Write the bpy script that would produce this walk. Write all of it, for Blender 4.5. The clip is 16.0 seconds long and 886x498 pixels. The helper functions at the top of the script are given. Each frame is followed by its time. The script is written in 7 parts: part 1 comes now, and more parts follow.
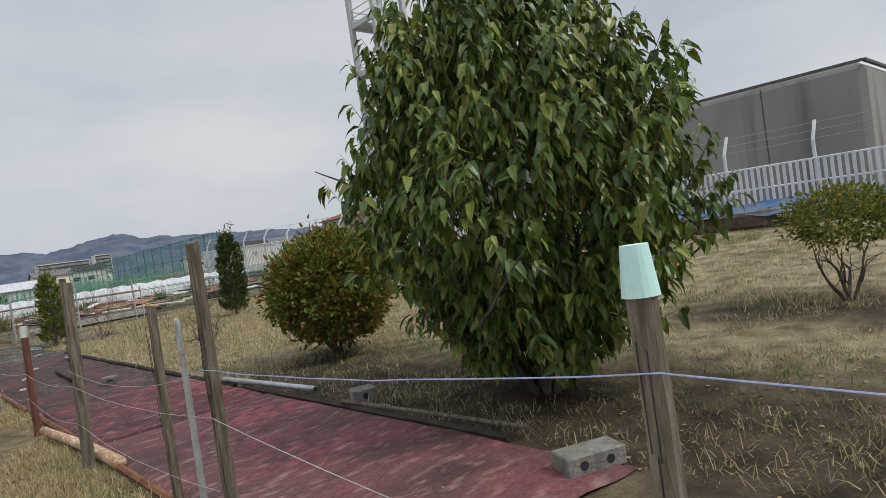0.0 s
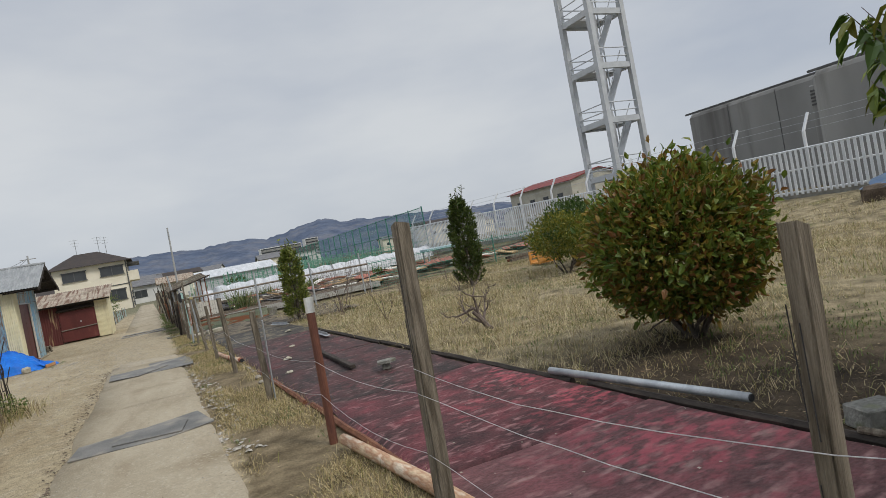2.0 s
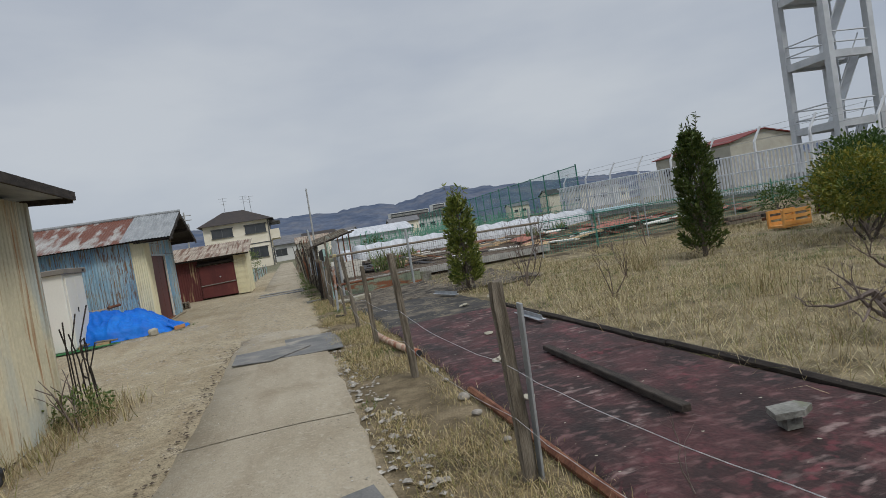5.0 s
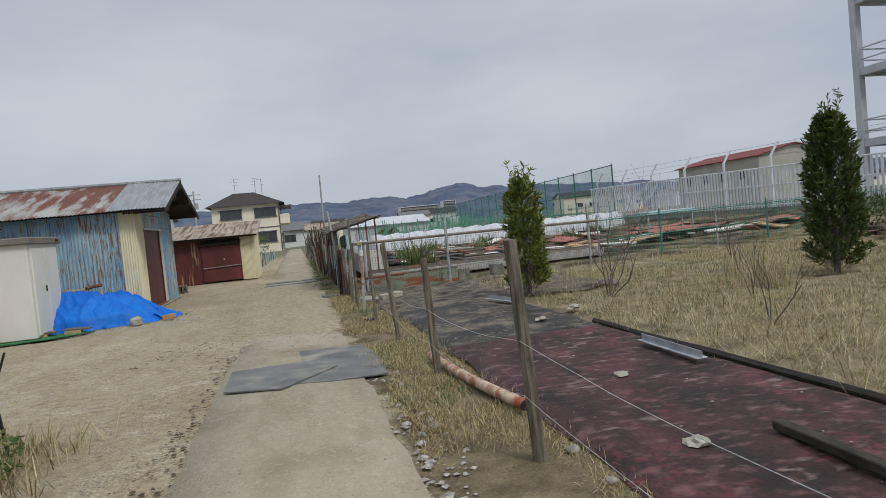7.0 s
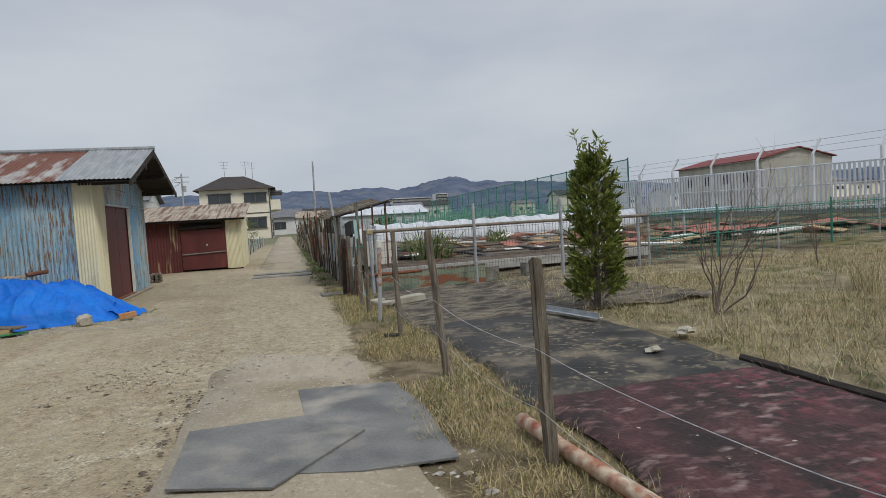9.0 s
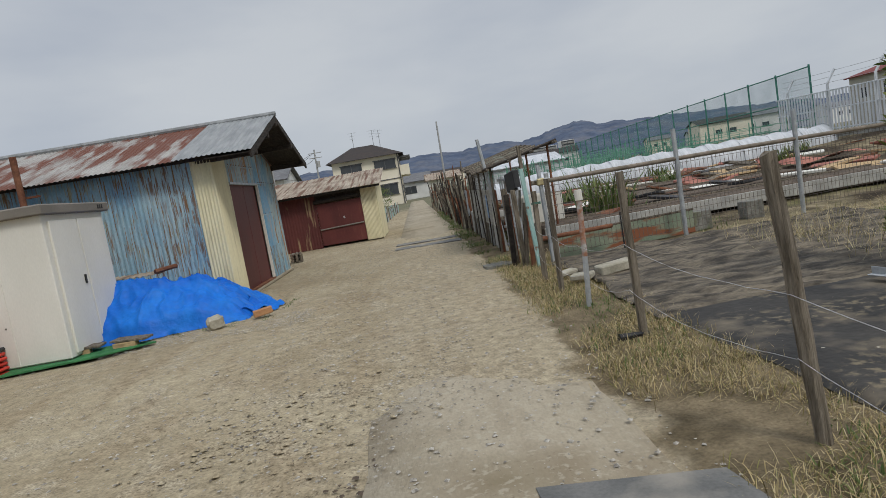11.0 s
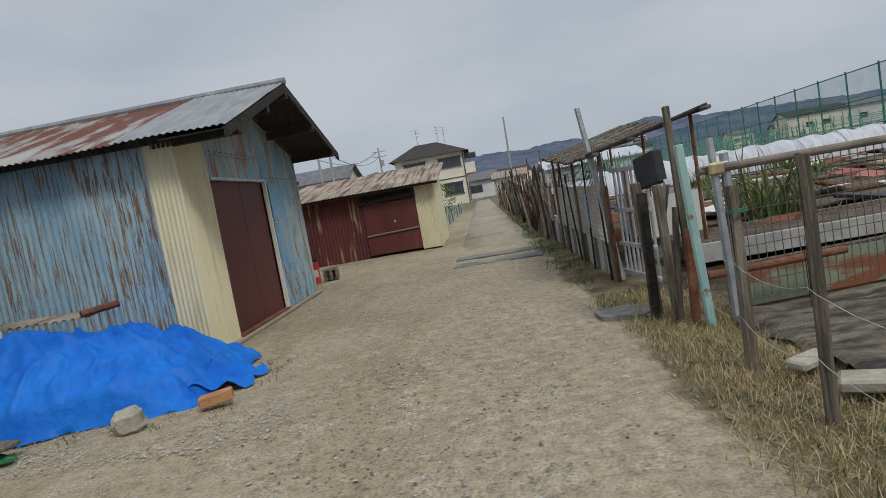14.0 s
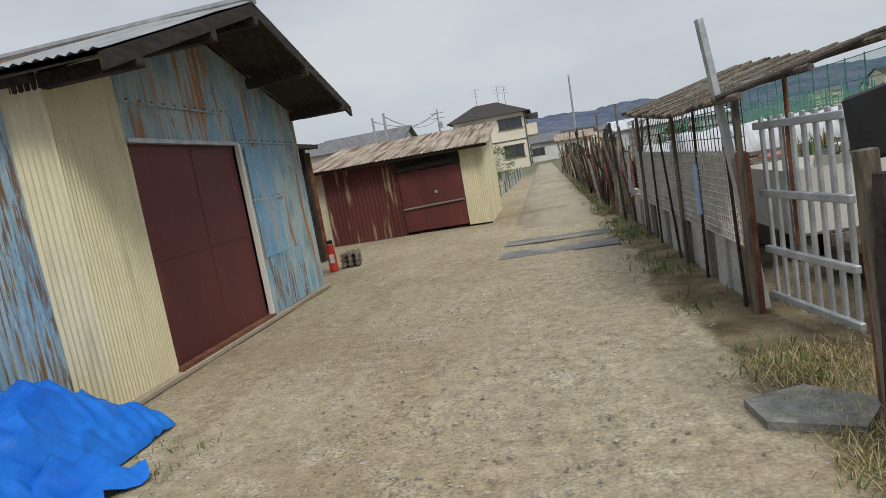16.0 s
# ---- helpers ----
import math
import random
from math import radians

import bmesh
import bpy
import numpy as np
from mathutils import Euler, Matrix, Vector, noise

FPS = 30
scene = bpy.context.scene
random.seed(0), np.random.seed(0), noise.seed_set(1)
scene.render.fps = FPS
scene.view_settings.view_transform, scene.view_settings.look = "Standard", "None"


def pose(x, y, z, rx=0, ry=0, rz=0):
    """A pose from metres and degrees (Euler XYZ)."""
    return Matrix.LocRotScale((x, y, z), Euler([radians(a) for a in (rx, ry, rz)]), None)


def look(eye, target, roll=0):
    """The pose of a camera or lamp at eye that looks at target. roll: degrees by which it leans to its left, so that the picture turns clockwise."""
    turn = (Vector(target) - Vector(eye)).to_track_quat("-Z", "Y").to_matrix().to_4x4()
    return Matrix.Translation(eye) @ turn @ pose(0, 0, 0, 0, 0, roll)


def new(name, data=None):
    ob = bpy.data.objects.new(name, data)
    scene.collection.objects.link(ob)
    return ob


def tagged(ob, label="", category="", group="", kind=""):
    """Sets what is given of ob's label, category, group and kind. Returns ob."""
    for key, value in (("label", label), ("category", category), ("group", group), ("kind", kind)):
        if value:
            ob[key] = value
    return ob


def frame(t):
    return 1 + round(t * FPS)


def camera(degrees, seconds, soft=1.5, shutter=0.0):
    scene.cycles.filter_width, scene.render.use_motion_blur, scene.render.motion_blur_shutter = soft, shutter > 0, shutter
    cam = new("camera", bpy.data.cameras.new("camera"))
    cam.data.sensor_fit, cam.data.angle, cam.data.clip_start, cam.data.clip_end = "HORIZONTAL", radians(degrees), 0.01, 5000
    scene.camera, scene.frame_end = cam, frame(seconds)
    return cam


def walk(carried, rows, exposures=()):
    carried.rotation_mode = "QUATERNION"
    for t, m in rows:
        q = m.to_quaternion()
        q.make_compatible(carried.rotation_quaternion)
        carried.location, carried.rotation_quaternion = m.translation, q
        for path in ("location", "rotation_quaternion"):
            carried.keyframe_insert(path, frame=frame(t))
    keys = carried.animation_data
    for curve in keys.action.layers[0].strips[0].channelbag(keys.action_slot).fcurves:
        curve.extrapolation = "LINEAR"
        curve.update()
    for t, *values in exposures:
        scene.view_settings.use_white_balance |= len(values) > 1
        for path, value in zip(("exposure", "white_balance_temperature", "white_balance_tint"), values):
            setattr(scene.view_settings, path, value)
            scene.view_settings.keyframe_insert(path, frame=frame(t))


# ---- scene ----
cam = camera(71.7, 16.0, soft=0.7)
PATH = [
    (0, (-0.027, -0.093, 1.563), (1.336, 1.37, 1.508), -8.3),
    (0.5, (-0.054, 0.756, 1.524), (1.252, 2.27, 1.475), -9.0),
    (1, (-0.031, 1.505, 1.493), (1.207, 3.075, 1.437), -8.4),
    (1.5, (-0.062, 2.22, 1.486), (1.149, 3.811, 1.442), -5.7),
    (2, (-0.034, 2.999, 1.485), (0.842, 4.797, 1.447), -10.8),
    (2.5, (0.049, 3.675, 1.437), (0.991, 5.439, 1.416), -9.2),
    (3, (0.004, 4.402, 1.456), (0.779, 6.245, 1.529), -10.7),
    (3.5, (0.029, 5.342, 1.392), (0.64, 7.247, 1.388), -9.9),
    (4, (0.033, 6.115, 1.386), (0.379, 8.085, 1.376), -9.5),
    (4.5, (0.076, 6.856, 1.292), (0.409, 8.828, 1.268), -9.7),
    (5, (-0.003, 7.419, 1.373), (0.484, 9.358, 1.303), -9.3),
    (5.2, (-0.068, 7.707, 1.34), (0.311, 9.67, 1.288), -8.1),
    (7.5, (-0.191, 10.679, 1.315), (0.29, 12.618, 1.236), -5.2),
    (8, (-0.201, 11.279, 1.31), (0.356, 13.199, 1.297), -7.4),
    (8.2, (-0.208, 11.563, 1.283), (0.367, 13.478, 1.263), -5.7),
    (10.5, (-0.478, 14.383, 1.259), (-0.213, 16.354, 1.046), -6.7),
    (11, (-0.541, 15.046, 1.25), (-0.48, 17.035, 1.051), -9.7),
    (11.5, (-0.645, 15.677, 1.223), (-0.795, 17.66, 1.011), -9.0),
    (12, (-0.593, 16.286, 1.224), (-0.817, 18.262, 1.011), -9.1),
    (12.5, (-0.662, 16.835, 1.233), (-0.725, 18.83, 1.099), -8.1),
    (13, (-0.625, 17.418, 1.237), (-0.601, 19.414, 1.104), -7.7),
    (13.5, (-0.634, 17.999, 1.239), (-0.693, 19.992, 1.082), -8.4),
    (14, (-0.539, 18.572, 1.235), (-0.689, 20.56, 1.069), -10.0),
    (14.5, (-0.494, 19.159, 1.251), (-0.775, 21.133, 1.086), -7.2),
    (15, (-0.433, 19.806, 1.19), (-1.049, 21.705, 1.073), -8.6),
    (15.5, (-0.527, 20.541, 1.258), (-1.198, 22.416, 1.075), -8.0),
    (16, (-0.456, 21.092, 1.263), (-0.817, 23.043, 1.013), -9.9),
]
walk(cam, [(t, look(eye, target, roll)) for t, eye, target, roll in PATH],
     exposures=[(0, 0.05, 6650, 8.5), (2, -0.02, 6600, 8.5), (3.5, -0.18, 6400, 8.5), (4.5, -0.26, 6350, 8.5), (7.5, -0.16, 6300, 8.5),
                (11.5, -0.24, 6450, 8.5), (13.5, -0.34, 6300, 8.5), (14.5, -0.22, 6350, 8.5), (16, -0.02, 6550, 8.5)])


# ---- world, sun, exposure ----
world = bpy.data.worlds.new("overcast")
scene.world = world
world.use_nodes = True
wn, wl = world.node_tree.nodes, world.node_tree.links
wn.clear()
SUN_EL, SUN_AZ = radians(48), radians(145)
w_out = wn.new("ShaderNodeOutputWorld")
w_bg = wn.new("ShaderNodeBackground")
w_sky = wn.new("ShaderNodeTexSky")
w_sky.sky_type, w_sky.sun_disc = "NISHITA", False
w_sky.sun_elevation, w_sky.sun_rotation = SUN_EL, SUN_AZ
w_co = wn.new("ShaderNodeTexCoord")
w_map = wn.new("ShaderNodeMapping")
w_map.inputs["Scale"].default_value = (1.1, 1.1, 3.2)
w_noise = wn.new("ShaderNodeTexNoise")
w_noise.inputs["Scale"].default_value, w_noise.inputs["Detail"].default_value = 1.6, 5
w_ramp = wn.new("ShaderNodeValToRGB")
w_ramp.color_ramp.elements[0].position, w_ramp.color_ramp.elements[0].color = 0.33, (4.45, 4.9, 5.8, 1)
w_ramp.color_ramp.elements[1].position, w_ramp.color_ramp.elements[1].color = 0.68, (6.5, 6.75, 7.15, 1)
w_mix = wn.new("ShaderNodeMixRGB")
w_mix.inputs["Fac"].default_value = 0.93
w_sep = wn.new("ShaderNodeSeparateXYZ")
w_up = wn.new("ShaderNodeMapRange")
w_up.interpolation_type = "SMOOTHSTEP"
for key, value in (("From Min", 0.42), ("From Max", 0.95), ("To Min", 1.0), ("To Max", 2.2)):
    w_up.inputs[key].default_value = value
w_mul = wn.new("ShaderNodeVectorMath")
w_mul.operation = "SCALE"
w_bg.inputs["Strength"].default_value = 0.1
wl.new(w_co.outputs["Generated"], w_map.inputs["Vector"])
wl.new(w_map.outputs["Vector"], w_noise.inputs["Vector"])
wl.new(w_noise.outputs["Fac"], w_ramp.inputs["Fac"])
wl.new(w_sky.outputs["Color"], w_mix.inputs["Color1"])
wl.new(w_ramp.outputs["Color"], w_mix.inputs["Color2"])
wl.new(w_co.outputs["Generated"], w_sep.inputs["Vector"])
wl.new(w_sep.outputs["Z"], w_up.inputs["Value"])
wl.new(w_mix.outputs["Color"], w_mul.inputs[0])
wl.new(w_up.outputs["Result"], w_mul.inputs["Scale"])
wl.new(w_mul.outputs["Vector"], w_bg.inputs["Color"])
wl.new(w_bg.outputs["Background"], w_out.inputs["Surface"])

sun = new("sun", bpy.data.lights.new("sun", "SUN"))
sun.data.energy, sun.data.angle, sun.data.color = 1.8, radians(14), (1.0, 0.95, 0.87)
sun.matrix_world = look((0, 0, 30), (-math.sin(SUN_AZ) * 30, -math.cos(SUN_AZ) * 30, 30 - 30 * math.tan(SUN_EL)))


# ---- materials ----
def material(name, colours, scale=4.0, stretch=(1, 1, 1), rough=0.85, metal=0.0, bump=0.3, fine=60.0, grain=0.25,
             stain=None, stain_scale=1.2, stain_range=(0.55, 0.7), stain_stretch=(1, 1, 1), piece=0.0, local=False, shine=0.3):
    """Two or three colours broken up by noise, a finer grain, an optional stain or rust over it, bump and gloss."""
    m = bpy.data.materials.new(name)
    m.use_nodes = True
    n, l = m.node_tree.nodes, m.node_tree.links
    b = n["Principled BSDF"]
    b.inputs["Metallic"].default_value = metal
    b.inputs["Specular IOR Level"].default_value = shine
    if local:
        co = n.new("ShaderNodeTexCoord").outputs["Object"]
    else:
        co = n.new("ShaderNodeNewGeometry").outputs["Position"]

    def field(sc, st, detail=5):
        mp = n.new("ShaderNodeMapping")
        mp.inputs["Scale"].default_value = st
        t = n.new("ShaderNodeTexNoise")
        t.inputs["Scale"].default_value, t.inputs["Detail"].default_value = sc, detail
        l.new(co, mp.inputs["Vector"])
        l.new(mp.outputs["Vector"], t.inputs["Vector"])
        return t.outputs["Fac"]

    big = field(scale, stretch)
    ramp = n.new("ShaderNodeValToRGB")
    e = ramp.color_ramp.elements
    e[0].position, e[1].position = 0.36, 0.64
    e[0].color, e[1].color = (*colours[0], 1), (*colours[-1], 1)
    for i, c in enumerate(colours[1:-1]):
        x = e.new(0.36 + 0.28 * (i + 1) / (len(colours) - 1))
        x.color = (*c, 1)
    l.new(big, ramp.inputs["Fac"])
    col = ramp.outputs["Color"]
    small = field(fine, stretch, 3)
    if grain > 0.15:
        mixed = n.new("ShaderNodeMath")
        mixed.operation = "MULTIPLY_ADD"
        mixed.inputs[1].default_value = 0.4
        half = n.new("ShaderNodeMath")
        half.operation = "MULTIPLY"
        half.inputs[1].default_value = 0.6
        l.new(small, half.inputs[0])
        l.new(field(fine * 0.27, stretch, 6), mixed.inputs[0])
        l.new(half.outputs[0], mixed.inputs[2])
        small = mixed.outputs[0]
    gr = n.new("ShaderNodeMapRange")
    for key, value in (("From Min", 0.25), ("From Max", 0.75), ("To Min", 1 - grain), ("To Max", 1 + grain)):
        gr.inputs[key].default_value = value
    l.new(small, gr.inputs["Value"])
    vm = n.new("ShaderNodeVectorMath")
    vm.operation = "SCALE"
    l.new(col, vm.inputs[0])
    l.new(gr.outputs["Result"], vm.inputs["Scale"])
    col = vm.outputs["Vector"]
    if stain:
        sf = field(stain_scale, stain_stretch, 8)
        mr = n.new("ShaderNodeMapRange")
        mr.inputs["From Min"].default_value, mr.inputs["From Max"].default_value = stain_range
        l.new(sf, mr.inputs["Value"])
        mx = n.new("ShaderNodeMixRGB")
        mx.inputs["Color2"].default_value = (*stain, 1)
        l.new(mr.outputs["Result"], mx.inputs["Fac"])
        l.new(col, mx.inputs["Color1"])
        col = mx.outputs["Color"]
    if piece:
        oi = n.new("ShaderNodeObjectInfo")
        pr = n.new("ShaderNodeMapRange")
        pr.inputs["To Min"].default_value, pr.inputs["To Max"].default_value = 1 - piece, 1 + piece
        l.new(oi.outputs["Random"], pr.inputs["Value"])
        v2 = n.new("ShaderNodeVectorMath")
        v2.operation = "SCALE"
        l.new(col, v2.inputs[0])
        l.new(pr.outputs["Result"], v2.inputs["Scale"])
        col = v2.outputs["Vector"]
    l.new(col, b.inputs["Base Color"])
    rr = n.new("ShaderNodeMapRange")
    rr.inputs["To Min"].default_value, rr.inputs["To Max"].default_value = max(0.05, rough - 0.12), min(1, rough + 0.12)
    l.new(big, rr.inputs["Value"])
    l.new(rr.outputs["Result"], b.inputs["Roughness"])
    if bump:
        bp = n.new("ShaderNodeBump")
        bp.inputs["Strength"].default_value, bp.inputs["Distance"].default_value = bump, 0.02
        l.new(small, bp.inputs["Height"])
        l.new(bp.outputs["Normal"], b.inputs["Normal"])
    return m


def overlay(m, colour, scale, stretch, span, patch_scale=0.0, patch_span=(0.45, 0.6), amount=1.0):
    """One more layer of colour, mostly wear, over a material: noise of its own, kept to patches where patch_scale is
    given.
    """
    n, l = m.node_tree.nodes, m.node_tree.links
    b = n["Principled BSDF"]
    co = n.new("ShaderNodeNewGeometry").outputs["Position"]

    def field(sc, st, lo, hi, top):
        mp, t, r = n.new("ShaderNodeMapping"), n.new("ShaderNodeTexNoise"), n.new("ShaderNodeMapRange")
        mp.inputs["Scale"].default_value = st
        t.inputs["Scale"].default_value, t.inputs["Detail"].default_value = sc, 7
        for key, value in (("From Min", lo), ("From Max", hi), ("To Max", top)):
            r.inputs[key].default_value = value
        l.new(co, mp.inputs["Vector"])
        l.new(mp.outputs["Vector"], t.inputs["Vector"])
        l.new(t.outputs["Fac"], r.inputs["Value"])
        return r.outputs["Result"]

    f = field(scale, stretch, *span, amount)
    if patch_scale:
        both = n.new("ShaderNodeMath")
        both.operation = "MULTIPLY"
        l.new(f, both.inputs[0])
        l.new(field(patch_scale, (1, 1, 1), *patch_span, 1.0), both.inputs[1])
        f = both.outputs[0]
    mx = n.new("ShaderNodeMixRGB")
    mx.inputs["Color2"].default_value = (*colour, 1)
    old = b.inputs["Base Color"].links[0].from_socket
    l.new(old, mx.inputs["Color1"])
    l.new(f, mx.inputs["Fac"])
    l.new(mx.outputs["Color"], b.inputs["Base Color"])
    return m


def leaf_material(name, colours, rough=0.45, shine=0.4):
    """Leaves: a colour of its own for each leaf, some light through it."""
    m = bpy.data.materials.new(name)
    m.use_nodes = True
    n, l = m.node_tree.nodes, m.node_tree.links
    b = n["Principled BSDF"]
    g = n.new("ShaderNodeNewGeometry")
    ramp = n.new("ShaderNodeValToRGB")
    e = ramp.color_ramp.elements
    e[0].color, e[1].color = (*colours[0], 1), (*colours[-1], 1)
    for i, c in enumerate(colours[1:-1]):
        x = e.new((i + 1) / (len(colours) - 1))
        x.color = (*c, 1)
    l.new(g.outputs["Random Per Island"], ramp.inputs["Fac"])
    l.new(ramp.outputs["Color"], b.inputs["Base Color"])
    b.inputs["Roughness"].default_value = rough
    b.inputs["Specular IOR Level"].default_value = shine
    t = n.new("ShaderNodeBsdfTranslucent")
    l.new(ramp.outputs["Color"], t.inputs["Color"])
    mx = n.new("ShaderNodeMixShader")
    mx.inputs["Fac"].default_value = 0.24
    l.new(b.outputs["BSDF"], mx.inputs[1])
    l.new(t.outputs["BSDF"], mx.inputs[2])
    l.new(mx.outputs["Shader"], n["Material Output"].inputs["Surface"])
    return m


def net_material(name, colour, cover):
    """A fine net far off: thread cover as one even share of the surface."""
    m = bpy.data.materials.new(name)
    m.use_nodes = True
    n, l = m.node_tree.nodes, m.node_tree.links
    b = n["Principled BSDF"]
    b.inputs["Base Color"].default_value = (*colour, 1)
    b.inputs["Roughness"].default_value = 0.8
    t = n.new("ShaderNodeBsdfTransparent")
    nz = n.new("ShaderNodeTexNoise")
    nz.inputs["Scale"].default_value = 0.6
    g = n.new("ShaderNodeNewGeometry")
    l.new(g.outputs["Position"], nz.inputs["Vector"])
    mr = n.new("ShaderNodeMapRange")
    mr.inputs["To Min"].default_value, mr.inputs["To Max"].default_value = cover * 0.5, cover * 1.5
    l.new(nz.outputs["Fac"], mr.inputs["Value"])
    mx = n.new("ShaderNodeMixShader")
    l.new(mr.outputs["Result"], mx.inputs["Fac"])
    l.new(t.outputs["BSDF"], mx.inputs[1])
    l.new(b.outputs["BSDF"], mx.inputs[2])
    l.new(mx.outputs["Shader"], n["Material Output"].inputs["Surface"])
    return m


RUST = (0.17, 0.062, 0.025)
M_WOOD = material("weathered_wood", [(0.09, 0.074, 0.054), (0.21, 0.18, 0.14)], 6, (6, 6, 0.6), 0.9, bump=0.7, fine=40, grain=0.35, piece=0.2)
M_WOOD_PALE = material("pale_timber", [(0.36, 0.24, 0.13), (0.5, 0.36, 0.2)], 5, (1, 6, 6), 0.85, bump=0.4, fine=40, grain=0.3)
M_LOG = material("peeled_log", [(0.55, 0.42, 0.28), (0.4, 0.22, 0.13), (0.62, 0.52, 0.4)], 5, (4, 1, 4), 0.85, bump=0.5, fine=30)
M_BARK = material("bark", [(0.06, 0.05, 0.04), (0.14, 0.12, 0.1)], 12, (1, 1, 0.4), 0.95, bump=0.8, fine=50, grain=0.4)
M_TWIG = material("bare_twig", [(0.13, 0.1, 0.085), (0.2, 0.16, 0.14)], 12, rough=0.9, bump=0.3)
M_GALV = material("galvanised_steel", [(0.36, 0.38, 0.4), (0.5, 0.52, 0.53)], 8, rough=0.5, metal=0.6, bump=0.1, grain=0.1)
M_SILVER = material("bright_steel_cap", [(0.7, 0.7, 0.68), (0.85, 0.84, 0.8)], 8, rough=0.35, metal=0.8, bump=0.05, grain=0.05)
M_RUST = material("rusted_steel", [(0.12, 0.045, 0.025), (0.22, 0.1, 0.055)], 7, rough=0.85, bump=0.5, fine=50, grain=0.4)
M_RUSTPIPE = material("brown_rusted_pipe", [(0.1, 0.04, 0.028), (0.16, 0.065, 0.04)], 6, (3, 3, 0.6), 0.7, bump=0.3, fine=40)
M_WIRE = material("wire", [(0.4, 0.4, 0.42), (0.55, 0.54, 0.53)], 20, rough=0.5, metal=0.4, bump=0)
M_WIREDARK = material("dark_wire", [(0.1, 0.09, 0.08), (0.17, 0.13, 0.1)], 20, rough=0.7, bump=0)
M_CORD = material("blue_cord", [(0.3, 0.36, 0.62), (0.42, 0.46, 0.7)], 20, rough=0.7, bump=0)
M_CUP = material("pale_teal_plastic", [(0.5, 0.78, 0.76), (0.6, 0.86, 0.83)], 5, rough=0.45, bump=0.05, grain=0.04, stain=(0.7, 0.8, 0.78), stain_scale=9)
M_TEAL = material("teal_painted_steel", [(0.26, 0.42, 0.4), (0.36, 0.52, 0.49)], 6, (2, 2, 0.6), 0.6, bump=0.1, grain=0.1, stain=RUST, stain_scale=7, stain_range=(0.62, 0.7))
M_CONCRETE = material("grey_concrete", [(0.3, 0.3, 0.28), (0.42, 0.41, 0.38)], 3, rough=0.92, bump=0.4, fine=60, grain=0.18)
M_BLOCK = material("cinder_block", [(0.15, 0.147, 0.13), (0.24, 0.235, 0.21)], 9, rough=0.95, bump=0.8, fine=45, grain=0.4, stain=(0.17, 0.18, 0.11), stain_scale=6)
M_BRICK = material("orange_brick", [(0.4, 0.19, 0.09), (0.5, 0.27, 0.13)], 9, rough=0.9, bump=0.4, fine=50, piece=0.15)
M_STONE = material("pale_stone", [(0.27, 0.25, 0.19), (0.4, 0.37, 0.3)], 6, rough=0.9, bump=0.5, fine=40)
M_MAT = material("red_ground_sheet", [(0.022, 0.014, 0.0125), (0.042, 0.021, 0.0195), (0.072, 0.03, 0.03)], 3.0, (1, 0.6, 1), 0.7, bump=0.5, fine=45, grain=0.55,
                 stain=(0.16, 0.085, 0.08), stain_scale=9.0, stain_range=(0.54, 0.74), stain_stretch=(0.9, 1.5, 1), shine=0.25)
M_MATDUST = material("faded_red_sheet", [(0.07, 0.038, 0.037), (0.115, 0.052, 0.052), (0.16, 0.06, 0.064)], 1.6, (0.8, 1.2, 1), 0.8, bump=0.6, fine=40, grain=0.55,
                     stain=(0.3, 0.17, 0.16), stain_scale=7, stain_range=(0.54, 0.76), stain_stretch=(0.8, 1.8, 1))
overlay(M_MATDUST, (0.42, 0.085, 0.11), 9, (1, 1.6, 1), (0.42, 0.62), 0.55, (0.52, 0.62), 0.6)
overlay(M_MATDUST, (0.42, 0.3, 0.27), 4.5, (0.8, 2.2, 1), (0.58, 0.7), 1.1, (0.45, 0.6), 0.6)
M_MATRED = material("bright_worn_red_sheet", [(0.04, 0.018, 0.018), (0.075, 0.028, 0.03), (0.13, 0.036, 0.042)], 2.4, (0.9, 1.2, 1), 0.8, bump=0.6, fine=45, grain=0.6,
                    stain=(0.27, 0.14, 0.14), stain_scale=10, stain_range=(0.55, 0.72), stain_stretch=(0.8, 1.8, 1))
overlay(M_MATRED, (0.4, 0.08, 0.1), 10, (1, 1.4, 1), (0.48, 0.64), 0.9, (0.48, 0.6), 0.75)
overlay(M_MAT, (0.2, 0.05, 0.06), 14, (1, 1, 1), (0.5, 0.64), 0.9, (0.52, 0.62), 0.5)
overlay(M_MAT, (0.3, 0.22, 0.2), 7, (0.9, 1.8, 1), (0.58, 0.7), 1.3, (0.48, 0.6), 0.7)
M_BLACKSHEET = material("black_ground_sheet", [(0.02, 0.019, 0.018), (0.05, 0.046, 0.041)], 2, rough=0.75, bump=0.4, fine=22, grain=0.35,
                        stain=(0.17, 0.14, 0.1), stain_scale=2.4, stain_range=(0.52, 0.7))
# Muddy tones spread wide, with dark streaks that paint shade into the wrinkles.
M_GREYSHEET = material("dusty_grey_sheet", [(0.045, 0.038, 0.03), (0.18, 0.15, 0.11)], 3.4, (1, 2.4, 1), 0.85, bump=0.8, fine=24, grain=0.5)
overlay(M_GREYSHEET, (0.025, 0.022, 0.018), 5, (0.8, 3, 1), (0.56, 0.66), amount=0.8)
overlay(M_BLACKSHEET, (0.22, 0.18, 0.115), 16, (1, 1, 1), (0.52, 0.64), 1.1, (0.45, 0.58), 0.75)
M_RUBBER = material("grey_rubber_mat", [(0.11, 0.11, 0.105), (0.18, 0.175, 0.165)], 3, rough=0.75, bump=0.2, fine=60, grain=0.15, stain=(0.32, 0.29, 0.24), stain_scale=2.5, stain_range=(0.5, 0.75))
